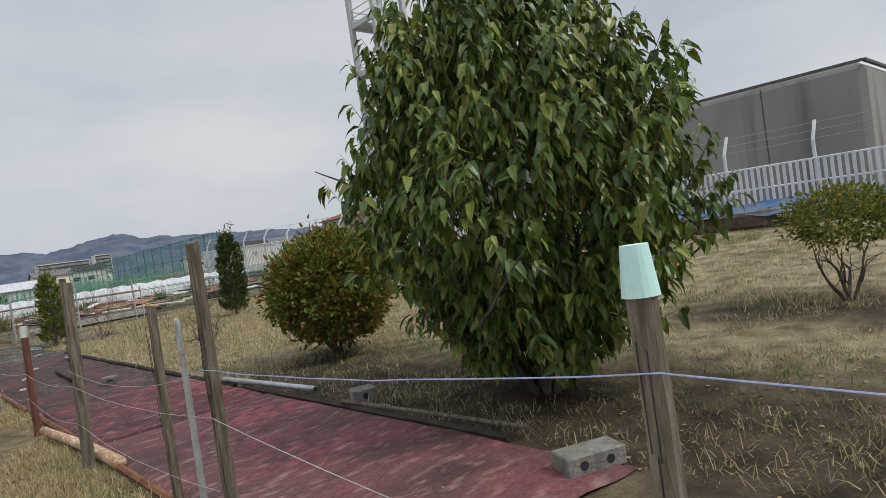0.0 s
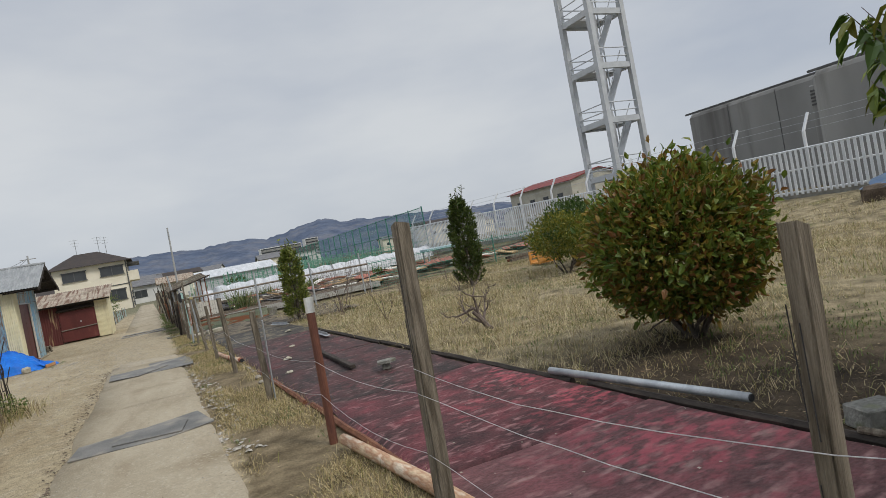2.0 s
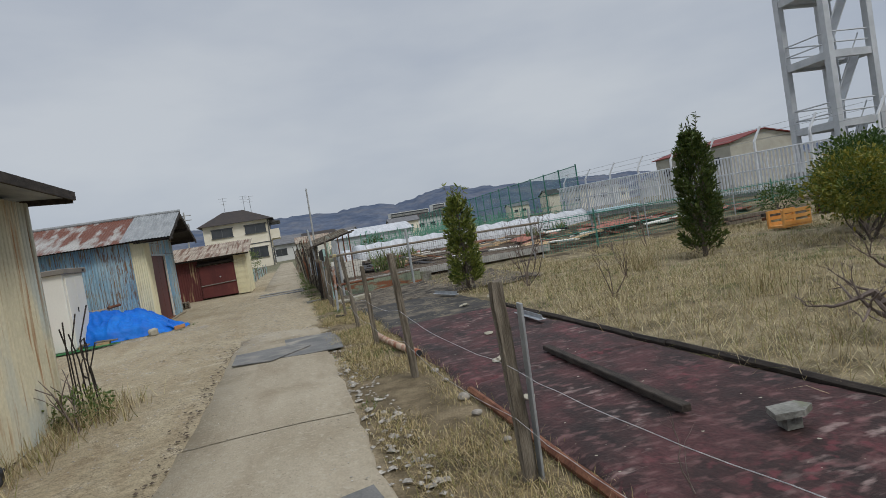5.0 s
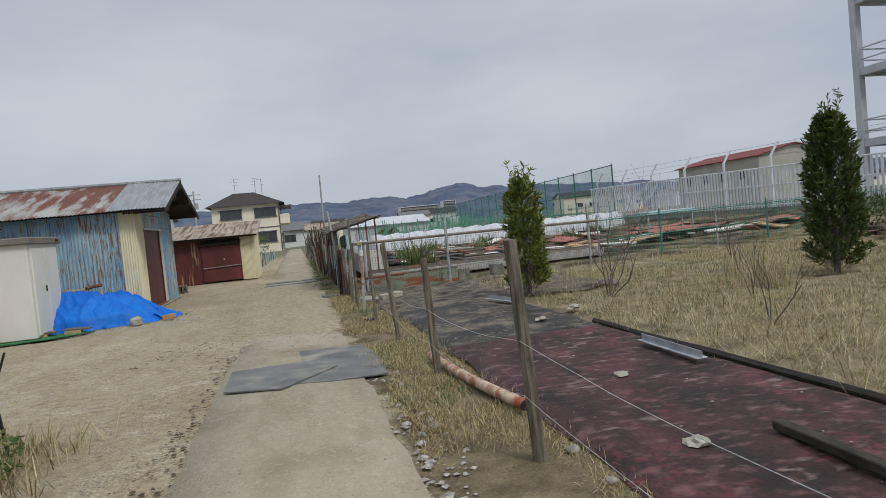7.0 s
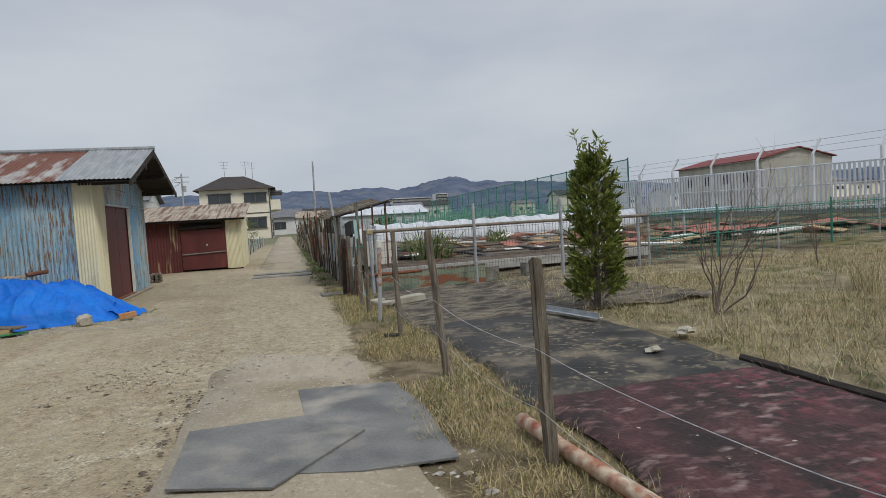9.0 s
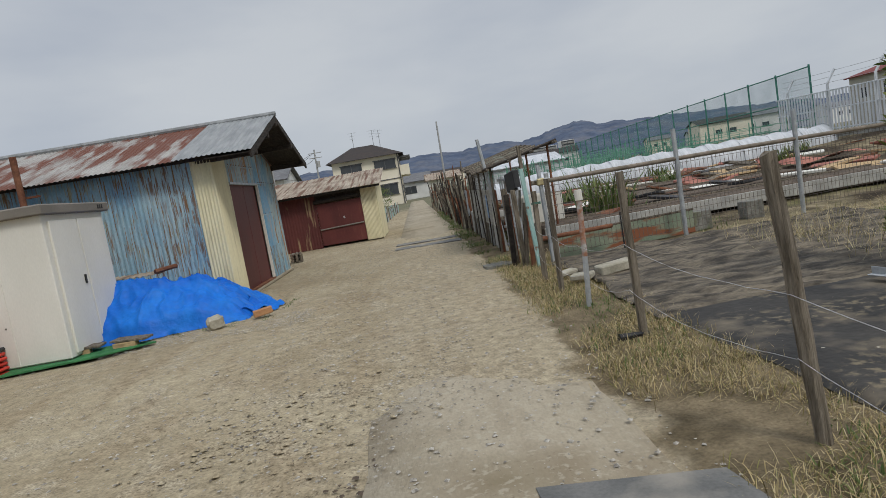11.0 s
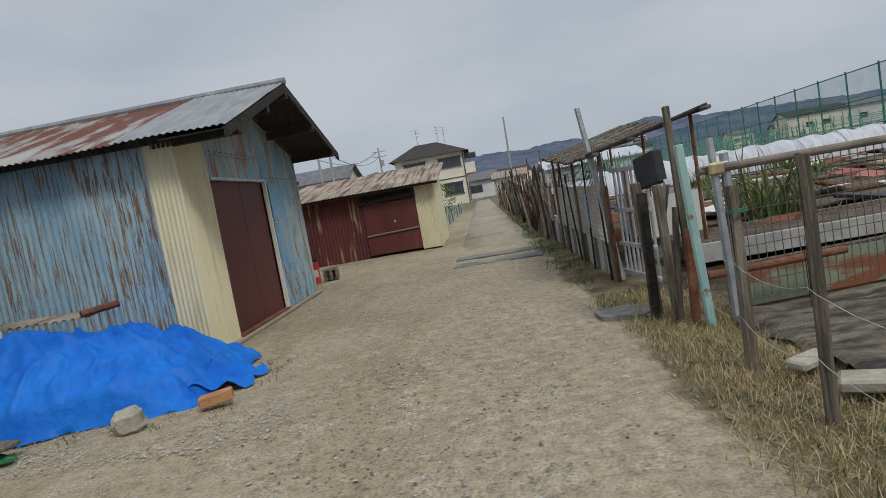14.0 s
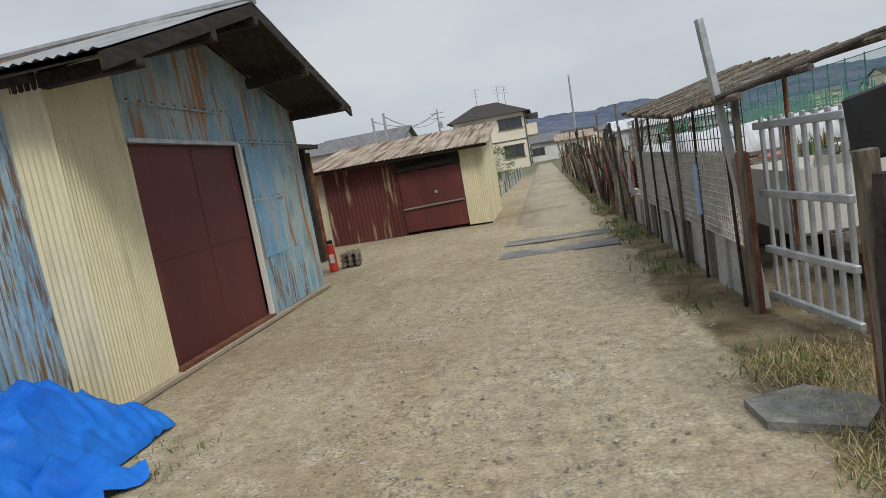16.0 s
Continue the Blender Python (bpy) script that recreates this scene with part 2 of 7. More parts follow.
M_ROAD = material("dusty_concrete_lane", [(0.295, 0.252, 0.182), (0.37, 0.322, 0.242)], 0.7, (1, 0.5, 1), 0.95, bump=0.35, fine=70, grain=0.2,
                  stain=(0.21, 0.17, 0.11), stain_scale=0.9, stain_range=(0.55, 0.75), shine=0.15)
overlay(M_ROAD, (0.21, 0.165, 0.11), 1.5, (2.0, 0.6, 1), (0.5, 0.7), amount=0.5)
overlay(M_ROAD, (0.4, 0.36, 0.28), 26, (1, 1, 1), (0.56, 0.66), amount=0.6)
overlay(M_ROAD, (0.12, 0.09, 0.06), 34, (1, 1, 1), (0.62, 0.7), 2.0, (0.45, 0.6), 0.7)
M_BLUEWALL = material("rusted_blue_corrugated_steel", [(0.16, 0.3, 0.42), (0.24, 0.38, 0.46), (0.34, 0.45, 0.49)], 1.3, (1, 1, 0.5), 0.6, bump=0.12, fine=50, grain=0.12,
                      stain=(0.2, 0.12, 0.05), stain_scale=3.6, stain_range=(0.555, 0.63), stain_stretch=(13, 13, 0.6))
overlay(M_BLUEWALL, (0.16, 0.08, 0.036), 4.2, (9, 9, 0.8), (0.53, 0.59), 1.1, (0.43, 0.53), 0.9)
overlay(M_BLUEWALL, (0.33, 0.3, 0.17), 3.0, (9, 9, 1.0), (0.53, 0.62), 1.7, (0.46, 0.56), 0.75)
overlay(M_BLUEWALL, (0.46, 0.52, 0.54), 3.4, (11, 11, 1.3), (0.62, 0.68), 0.9, (0.45, 0.6), 0.7)
M_BLUEFRONT = material("patched_blue_grey_steel", [(0.18, 0.28, 0.33), (0.36, 0.43, 0.43), (0.17, 0.33, 0.45)], 2.2, (1.5, 1.5, 0.5), 0.6, bump=0.1, fine=50, grain=0.1,
                       stain=(0.33, 0.17, 0.065), stain_scale=2.0, stain_range=(0.55, 0.64), stain_stretch=(5, 5, 0.4))
overlay(M_BLUEFRONT, (0.4, 0.2, 0.07), 2.6, (8, 8, 0.35), (0.56, 0.64), 0.8, (0.52, 0.6), 0.9)
overlay(M_BLUEFRONT, (0.11, 0.06, 0.035), 5, (9, 9, 0.7), (0.6, 0.66), 1.4, (0.46, 0.6), 0.8)
M_CREAM = material("cream_corrugated_steel", [(0.62, 0.56, 0.36), (0.7, 0.64, 0.43)], 2, (1, 1, 0.4), 0.6, bump=0.08, fine=50, grain=0.06,
                   stain=(0.5, 0.44, 0.29), stain_scale=3, stain_range=(0.55, 0.75), stain_stretch=(4, 4, 0.4))
M_CREAMRUST = material("faded_cream_rusting_steel", [(0.48, 0.44, 0.32), (0.56, 0.51, 0.37), (0.43, 0.45, 0.41)], 1.2, (1, 1, 0.5), 0.65, bump=0.1, fine=50, grain=0.1,
                       stain=(0.3, 0.16, 0.07), stain_scale=2.4, stain_range=(0.57, 0.7), stain_stretch=(9, 9, 0.35))
M_MAROON = material("maroon_painted_steel", [(0.085, 0.024, 0.022), (0.125, 0.034, 0.03)], 1.5, (1, 1, 0.5), 0.55, bump=0.06, fine=40, grain=0.1,
                    stain=(0.16, 0.055, 0.04), stain_scale=4, stain_range=(0.6, 0.75), stain_stretch=(4, 4, 0.5))
M_WHITEPANEL = material("off_white_panel", [(0.62, 0.6, 0.54), (0.7, 0.68, 0.62)], 1.5, (1, 1, 0.4), 0.55, bump=0.04, grain=0.04)
M_DARKTRIM = material("brown_grey_roof_trim", [(0.16, 0.145, 0.125), (0.2, 0.18, 0.155)], 3, rough=0.6, bump=0.05, grain=0.06)
M_ROOFRUST = material("rust_streaked_roof", [(0.27, 0.255, 0.235), (0.36, 0.345, 0.325)], 1.5, rough=0.65, metal=0.1, bump=0.15, fine=40, grain=0.15,
                      stain=(0.14, 0.052, 0.032), stain_scale=1.5, stain_range=(0.4, 0.54), stain_stretch=(2.6, 0.8, 1))
M_ROOFTAN = material("rust_banded_tan_roof", [(0.25, 0.205, 0.155), (0.4, 0.34, 0.27)], 2, rough=0.75, bump=0.2, fine=40, grain=0.2,
                     stain=(0.13, 0.066, 0.04), stain_scale=1.6, stain_range=(0.48, 0.62), stain_stretch=(6, 0.3, 1))
M_ROOFGALV = material("grey_metal_roof", [(0.21, 0.22, 0.225), (0.3, 0.31, 0.315)], 3, (3, 0.7, 1), rough=0.65, metal=0.1, bump=0.05, grain=0.08)
M_DARKWOOD = material("dark_stained_timber", [(0.022, 0.018, 0.015), (0.055, 0.044, 0.036)], 6, (4, 1, 4), 0.85, bump=0.4, piece=0.15)
M_TARP = material("blue_tarpaulin", [(0.006, 0.11, 0.5), (0.012, 0.165, 0.6)], 2.5, rough=0.5, bump=0.5, fine=16, grain=0.12, shine=0.2)
M_TARPFAR = material("faded_blue_tarpaulin", [(0.03, 0.08, 0.19), (0.09, 0.13, 0.18), (0.03, 0.11, 0.28)], 0.9, rough=0.6, bump=0.3, fine=8)
M_TURF = material("green_turf_mat", [(0.03, 0.14, 0.05), (0.06, 0.22, 0.08)], 8, rough=0.95, bump=0.8, fine=120, grain=0.4)
M_WHITEFENCE = material("white_painted_fence", [(0.56, 0.58, 0.6), (0.66, 0.68, 0.69)], 3, (1, 1, 0.5), 0.6, bump=0.04, grain=0.05, piece=0.06)
M_TOWER = material("pale_grey_painted_steel", [(0.42, 0.44, 0.46), (0.5, 0.52, 0.54)], 2, rough=0.6, bump=0.03, grain=0.04)
M_BLDG = material("grey_rendered_concrete", [(0.2, 0.2, 0.195), (0.29, 0.29, 0.28)], 0.35, (1, 1, 0.35), 0.9, bump=0.15, grain=0.08,
                  stain=(0.13, 0.125, 0.12), stain_scale=0.45, stain_range=(0.55, 0.7), stain_stretch=(2, 2, 0.15))
M_COPING = material("dark_coping", [(0.08, 0.08, 0.08), (0.11, 0.11, 0.11)], 2, rough=0.7, bump=0.05)
M_REDROOF = material("red_tile_roof", [(0.15, 0.032, 0.03), (0.2, 0.05, 0.045)], 2, rough=0.75, bump=0.3, fine=8)
M_HOUSEWALL = material("cream_house_wall", [(0.72, 0.66, 0.53), (0.8, 0.74, 0.61)], 0.7, rough=0.85, bump=0.05, grain=0.04)
M_WHITEWALL = material("white_house_wall", [(0.6, 0.6, 0.58), (0.7, 0.7, 0.68)], 0.6, rough=0.85, bump=0.05, grain=0.04)
M_BROWNROOF = material("dark_brown_tile_roof", [(0.028, 0.022, 0.02), (0.05, 0.038, 0.032)], 1.5, rough=0.75, bump=0.4, fine=6)
M_GREYROOF = material("grey_tile_roof", [(0.11, 0.11, 0.115), (0.17, 0.17, 0.175)], 1.5, rough=0.75, bump=0.4, fine=6)
M_WINDOW = material("dark_window_glass", [(0.03, 0.035, 0.04), (0.05, 0.055, 0.06)], 1, rough=0.2, bump=0, grain=0.02, shine=0.7)
M_POLE = material("concrete_pole", [(0.3, 0.3, 0.3), (0.38, 0.38, 0.37)], 2, rough=0.9, bump=0.1)
M_GREENSTEEL = material("green_painted_steel", [(0.045, 0.17, 0.13), (0.07, 0.23, 0.17)], 4, rough=0.6, bump=0.05)
M_NET = net_material("green_net", (0.05, 0.2, 0.17), 0.3)
M_VINYL = material("white_vinyl_sheet", [(0.42, 0.44, 0.46), (0.54, 0.55, 0.57)], 1.5, (3, 0.5, 0.5), 0.5, bump=0.2, fine=6)
M_PLASTIC_RED = material("red_plastic", [(0.5, 0.035, 0.025), (0.6, 0.06, 0.04)], 4, rough=0.5, bump=0.05, grain=0.05)
# Black plastic, and also the painted dark of holes, slots and cracks.
M_BLACK = material("black_plastic_and_dark_openings", [(0.02, 0.02, 0.022), (0.04, 0.04, 0.042)], 4, rough=0.6, bump=0.1)
M_LABEL = material("white_label", [(0.65, 0.65, 0.62), (0.72, 0.72, 0.7)], 5, rough=0.6, bump=0)
M_SALMON = material("salmon_red_sheet", [(0.26, 0.09, 0.065), (0.36, 0.15, 0.11)], 1.5, rough=0.75, bump=0.2, fine=20)
M_ORANGE = material("orange_crate_plastic", [(0.55, 0.25, 0.06), (0.62, 0.32, 0.1)], 4, rough=0.6, bump=0.05)
M_SOIL = material("dark_garden_soil", [(0.075, 0.055, 0.04), (0.13, 0.1, 0.075)], 3, rough=0.97, bump=0.9, fine=30, grain=0.5)
M_BAMBOO = material("weathered_bamboo", [(0.2, 0.19, 0.14), (0.33, 0.31, 0.24)], 4, (1, 1, 4), 0.7, bump=0.2, piece=0.2)
M_MESHNET = material("pale_mesh", [(0.42, 0.4, 0.36), (0.52, 0.5, 0.45)], 6, rough=0.8, bump=0.1)
# Distance haze is mixed into these hill colours; no mist is rendered.
M_HILL = material("wooded_hill_haze_tinted", [(0.075, 0.095, 0.14), (0.1, 0.12, 0.165), (0.13, 0.14, 0.17)], 0.03, (1, 1, 2.0), 1.0, bump=0, fine=0.16, grain=0.28, shine=0.0)
L_BIG = leaf_material("glossy_dark_leaf", [(0.05, 0.095, 0.02), (0.075, 0.135, 0.025), (0.105, 0.17, 0.03), (0.06, 0.11, 0.02), (0.13, 0.195, 0.035), (0.25, 0.3, 0.05), (0.16, 0.155, 0.028)], 0.4, 0.45)
L_BUSH = leaf_material("red_tinged_leaf", [(0.065, 0.115, 0.017), (0.12, 0.17, 0.024), (0.22, 0.22, 0.032), (0.25, 0.17, 0.03), (0.2, 0.085, 0.03), (0.1, 0.15, 0.022), (0.15, 0.19, 0.026)], 0.5)
L_CON = leaf_material("podocarp_leaf", [(0.03, 0.055, 0.014), (0.06, 0.095, 0.02), (0.12, 0.15, 0.035), (0.05, 0.075, 0.016)], 0.5)
L_CONPALE = leaf_material("yellow_green_podocarp_leaf", [(0.06, 0.095, 0.02), (0.14, 0.18, 0.035), (0.3, 0.32, 0.07), (0.1, 0.13, 0.028)], 0.5)
L_CITRUS = leaf_material("citrus_leaf", [(0.06, 0.1, 0.015), (0.14, 0.17, 0.025), (0.27, 0.23, 0.03), (0.09, 0.12, 0.02)], 0.5)
L_CITRUS2 = leaf_material("dark_citrus_leaf", [(0.03, 0.07, 0.016), (0.06, 0.11, 0.022), (0.1, 0.14, 0.03)], 0.5)
L_GREEN = leaf_material("weed_leaf", [(0.06, 0.11, 0.03), (0.12, 0.17, 0.05), (0.2, 0.2, 0.07)], 0.7)
L_STRAW = leaf_material("dry_grass_blade", [(0.34, 0.265, 0.14), (0.56, 0.47, 0.29), (0.44, 0.36, 0.21), (0.18, 0.135, 0.075), (0.22, 0.22, 0.07), (0.66, 0.58, 0.38), (0.3, 0.22, 0.12)], 0.9, 0.08)
L_VERGE = leaf_material("golden_straw_blade", [(0.36, 0.275, 0.135), (0.58, 0.47, 0.26), (0.46, 0.365, 0.19), (0.16, 0.12, 0.06), (0.2, 0.2, 0.06), (0.66, 0.56, 0.35), (0.26, 0.19, 0.1)], 0.9, 0.08)


# ---- mesh tools ----
def thing(name, x, y, z, label, category, group="", kind="", rz=0.0):
    e = new(name)
    e.empty_display_size = 0.2
    e.matrix_world = pose(x, y, z, 0, 0, rz)
    return tagged(e, label, category, group, kind)


def part(name, bm, mat, parent=None, label="", smooth=False):
    """Links a bmesh as one mesh object under a thing or a part."""
    me = bpy.data.meshes.new(name)
    bmesh.ops.recalc_face_normals(bm, faces=bm.faces)
    bm.to_mesh(me)
    bm.free()
    me.materials.append(mat)
    if smooth:
        me.polygons.foreach_set("use_smooth", [True] * len(me.polygons))
    ob = new(name, me)
    ob.parent = parent
    return tagged(ob, label)


def piece(name, source, parent, m):
    """One more object on the mesh of source."""
    ob = new(name, source.data)
    ob.parent = parent
    ob.matrix_basis = m
    return ob


def raw(name, verts, faces, mat, parent=None, smooth=False):
    me = bpy.data.meshes.new(name)
    me.from_pydata([tuple(v) for v in verts], [], [tuple(f) for f in faces])
    me.materials.append(mat)
    if smooth:
        me.polygons.foreach_set("use_smooth", [True] * len(me.polygons))
    me.update()
    ob = new(name, me)
    ob.parent = parent
    return ob


def box(bm, c, s, m=None, bev=0.0):
    r = bmesh.ops.create_cube(bm, size=1.0)
    vs = r["verts"]
    mm = Matrix.Translation(c) @ (m or Matrix.Identity(4)) @ Matrix.Diagonal((*s, 1))
    bmesh.ops.transform(bm, matrix=mm, verts=vs)
    if bev:
        es = {e for v in vs for e in v.link_edges}
        bmesh.ops.bevel(bm, geom=list(es), offset=bev, segments=1, affect="EDGES")
    return bm


def boxed(c, s, m=None, bev=0.0):
    return box(bmesh.new(), c, s, m, bev)


def tube(bm, pts, r, seg=8, r1=None, caps=True):
    """A tube along a line of points, tapering from r to r1."""
    pts = [Vector(p) for p in pts]
    r1 = r if r1 is None else r1
    rings = []
    for i, p in enumerate(pts):
        d = (pts[min(i + 1, len(pts) - 1)] - pts[max(i - 1, 0)]).normalized()
        a = d.orthogonal().normalized()
        if abs(d.z) > 0.7:
            a = (Vector((1, 0, 0)) - d * d.x).normalized()
        b = d.cross(a)
        rad = r + (r1 - r) * i / max(1, len(pts) - 1)
        rings.append([bm.verts.new(p + a * math.cos(k * math.tau / seg) * rad + b * math.sin(k * math.tau / seg) * rad) for k in range(seg)])
    for q, s in zip(rings, rings[1:]):
        for k in range(seg):
            bm.faces.new((q[k], q[(k + 1) % seg], s[(k + 1) % seg], s[k]))
    if caps:
        bm.faces.new(rings[0][::-1])
        bm.faces.new(rings[-1])
    return bm


def tubed(pts, r, seg=8, r1=None):
    return tube(bmesh.new(), pts, r, seg, r1)


def prism(poly, z0, z1):
    """An upright slab over an outline."""
    bm = bmesh.new()
    lo = [bm.verts.new((x, y, z0)) for x, y in poly]
    hi = [bm.verts.new((x, y, z1)) for x, y in poly]
    bm.faces.new(lo[::-1])
    bm.faces.new(hi)
    for i in range(len(poly)):
        j = (i + 1) % len(poly)
        bm.faces.new((lo[i], lo[j], hi[j], hi[i]))
    return bm


def slab(corners, thick):
    """A flat board through four corners, with thickness along its normal."""
    p = [Vector(c) for c in corners]
    nn = (p[1] - p[0]).cross(p[3] - p[0]).normalized() * thick
    bm = bmesh.new()
    a = [bm.verts.new(q) for q in p]
    b = [bm.verts.new(q + nn) for q in p]
    bm.faces.new(a[::-1])
    bm.faces.new(b)
    for i in range(4):
        j = (i + 1) % 4
        bm.faces.new((a[i], a[j], b[j], b[i]))
    return bm


def corrugated(o, u, v, w, h, nrm, pitch=0.076, amp=0.009, top=None, rows=6, wobble=0.004):
    """Corrugated sheet from o along u (width w) and v (height h), ribs along v; top(s) gives the height at s across. Two skins 3 mm apart."""
    o, u, v, nrm = Vector(o), Vector(u).normalized(), Vector(v).normalized(), Vector(nrm).normalized()
    bm = bmesh.new()
    cols = max(2, int(w / pitch * 4))
    skins = []
    for back in (0.0, -0.003):
        g = []
        for i in range(cols + 1):
            s = w * i / cols
            hh = top(s) if top else h
            line = []
            for j in range(rows + 1):
                t = hh * j / rows
                d = amp * math.sin(s / pitch * math.tau) + wobble * noise.noise(Vector((s * 1.5, t * 1.5, o.x))) * 3
                line.append(bm.verts.new(o + u * s + v * t + nrm * (d + back)))
            g.append(line)
        skins.append(g)
    for g in skins:
        for i in range(cols):
            for j in range(rows):
                bm.faces.new((g[i][j], g[i + 1][j], g[i + 1][j + 1], g[i][j + 1]))
    f, b = skins
    for i in range(cols):
        bm.faces.new((f[i][0], f[i + 1][0], b[i + 1][0], b[i][0]))
        bm.faces.new((f[i][-1], f[i + 1][-1], b[i + 1][-1], b[i][-1]))
    return bm


def rect_sheet(x0, x1, y0, y1, step, height, edge=0.03):
    """A crumpled ground sheet: a grid with folds, and a skirt down into the ground."""
    nx, ny = max(2, int((x1 - x0) / step)), max(2, int((y1 - y0) / step))
    vs, fs = [], []
    for i in range(nx + 1):
        for j in range(ny + 1):
            x, y = x0 + (x1 - x0) * i / nx, y0 + (y1 - y0) * j / ny
            if i in (0, nx):
                x += edge * noise.noise(Vector((y * 1.3, x0, 3)))
            if j in (0, ny):
                y += edge * noise.noise(Vector((x * 1.7, y0, 5)))
            z = height(x, y)
            if i in (0, nx) or j in (0, ny):
                z -= 0.03
            vs.append((x, y, z))
    for i in range(nx):
        for j in range(ny):
            a = i * (ny + 1) + j
            fs.append((a, a + ny + 1, a + ny + 2, a + 1))
    return vs, fs


def blades(rng, pts, length, width, lean, tris=2):
    """Blades of grass at the points: narrow bent strips."""
    n = len(pts)
    a = rng.random(n) * math.tau
    ln = length * (0.4 + rng.random(n))
    le = lean * rng.random(n) ** 0.5
    side = np.stack([np.cos(a), np.sin(a), np.zeros(n)], 1)
    away = np.stack([-np.sin(a), np.cos(a), np.zeros(n)], 1)
    up = np.array([0, 0, 1.0])
    w = width * (0.6 + 0.8 * rng.random(n))
    p0 = pts - side * w[:, None] / 2
    p1 = pts + side * w[:, None] / 2
    mid = pts + up * (ln * np.cos(le * 0.8) * 0.55)[:, None] + away * (ln * np.sin(le * 0.8) * 0.55)[:, None]
    tip = mid + up * (ln * np.cos(le * 1.2) * 0.45)[:, None] + away * (ln * np.sin(le * 1.2) * 0.45)[:, None]
    p2 = mid + side * (w * 0.35)[:, None]
    p3 = mid - side * (w * 0.35)[:, None]
    vs = np.stack([p0, p1, p2, p3, tip], 1).reshape(-1, 3)
    b = np.arange(n)[:, None] * 5
    fs = [tuple(q) for q in (b + np.array([[0, 1, 2, 3]])).tolist()] + [tuple(q) for q in (b + np.array([[3, 2, 4]])).tolist()]
    return vs.tolist(), fs


def leaves(rng, pts, dirs, length, width, fold=0.3, curl=0.25, face=None):
    """Leaves at the points, along dirs: each a folded blade of eight triangles, curling down at its tip."""
    n = len(pts)
    d = dirs / np.linalg.norm(dirs, axis=1, keepdims=True)
    r = rng.normal(size=(n, 3))
    if face is not None:
        r = face + 0.35 * r
    s = np.cross(d, r)
    s /= np.linalg.norm(s, axis=1, keepdims=True)
    up = np.cross(s, d)
    ln = (length * (0.6 + 0.7 * rng.random(n)))[:, None]
    w = ln * width / length
    c = -up * ln * curl
    q0 = pts
    q1 = pts + d * ln * 0.35 + s * w * 0.5 + up * w * fold
    q2 = pts + d * ln * 0.35 - s * w * 0.5 + up * w * fold
    q3 = pts + d * ln * 0.38
    q4 = pts + d * ln * 0.75 + s * w * 0.33 + up * w * fold * 0.7 + c * 0.45
    q5 = pts + d * ln * 0.75 - s * w * 0.33 + up * w * fold * 0.7 + c * 0.45
    q6 = pts + d * ln * 0.75 + c * 0.45
    q7 = pts + d * ln + c
    vs = np.stack([q0, q1, q2, q3, q4, q5, q6, q7], 1).reshape(-1, 3)
    b = np.arange(n)[:, None] * 8
    fs = []
    for f in ([0, 3, 1], [0, 2, 3], [1, 3, 6, 4], [3, 2, 5, 6], [4, 6, 7], [6, 5, 7]):
        fs += (b + np.array([f])).tolist()
    return vs.tolist(), fs


def limbs(rng, bm, start, direction, length, r, depth, spread=0.6, up=0.2, tips=None):
    """Tapered branching limbs; the ends are gathered in tips."""
    pts, p, d = [Vector(start)], Vector(start), Vector(direction).normalized()
    for _ in range(4):
        d = (d + Vector(rng.normal(size=3) * 0.16) + Vector((0, 0, up * 0.25))).normalized()
        p = p + d * length / 4
        pts.append(p.copy())
    tube(bm, pts, r, 6 if depth > 1 else 4, r * 0.5)
    if depth == 0:
        if tips is not None:
            tips.append(p)
        return
    for k in range(int(rng.integers(2, 4))):
        q = pts[int(rng.integers(2, 5))]
        nd = (d + Vector(rng.normal(size=3) * spread) + Vector((0, 0, up))).normalized()
        limbs(rng, bm, q, nd, length * (0.55 + 0.25 * rng.random()), r * 0.5, depth - 1, spread, up, tips)


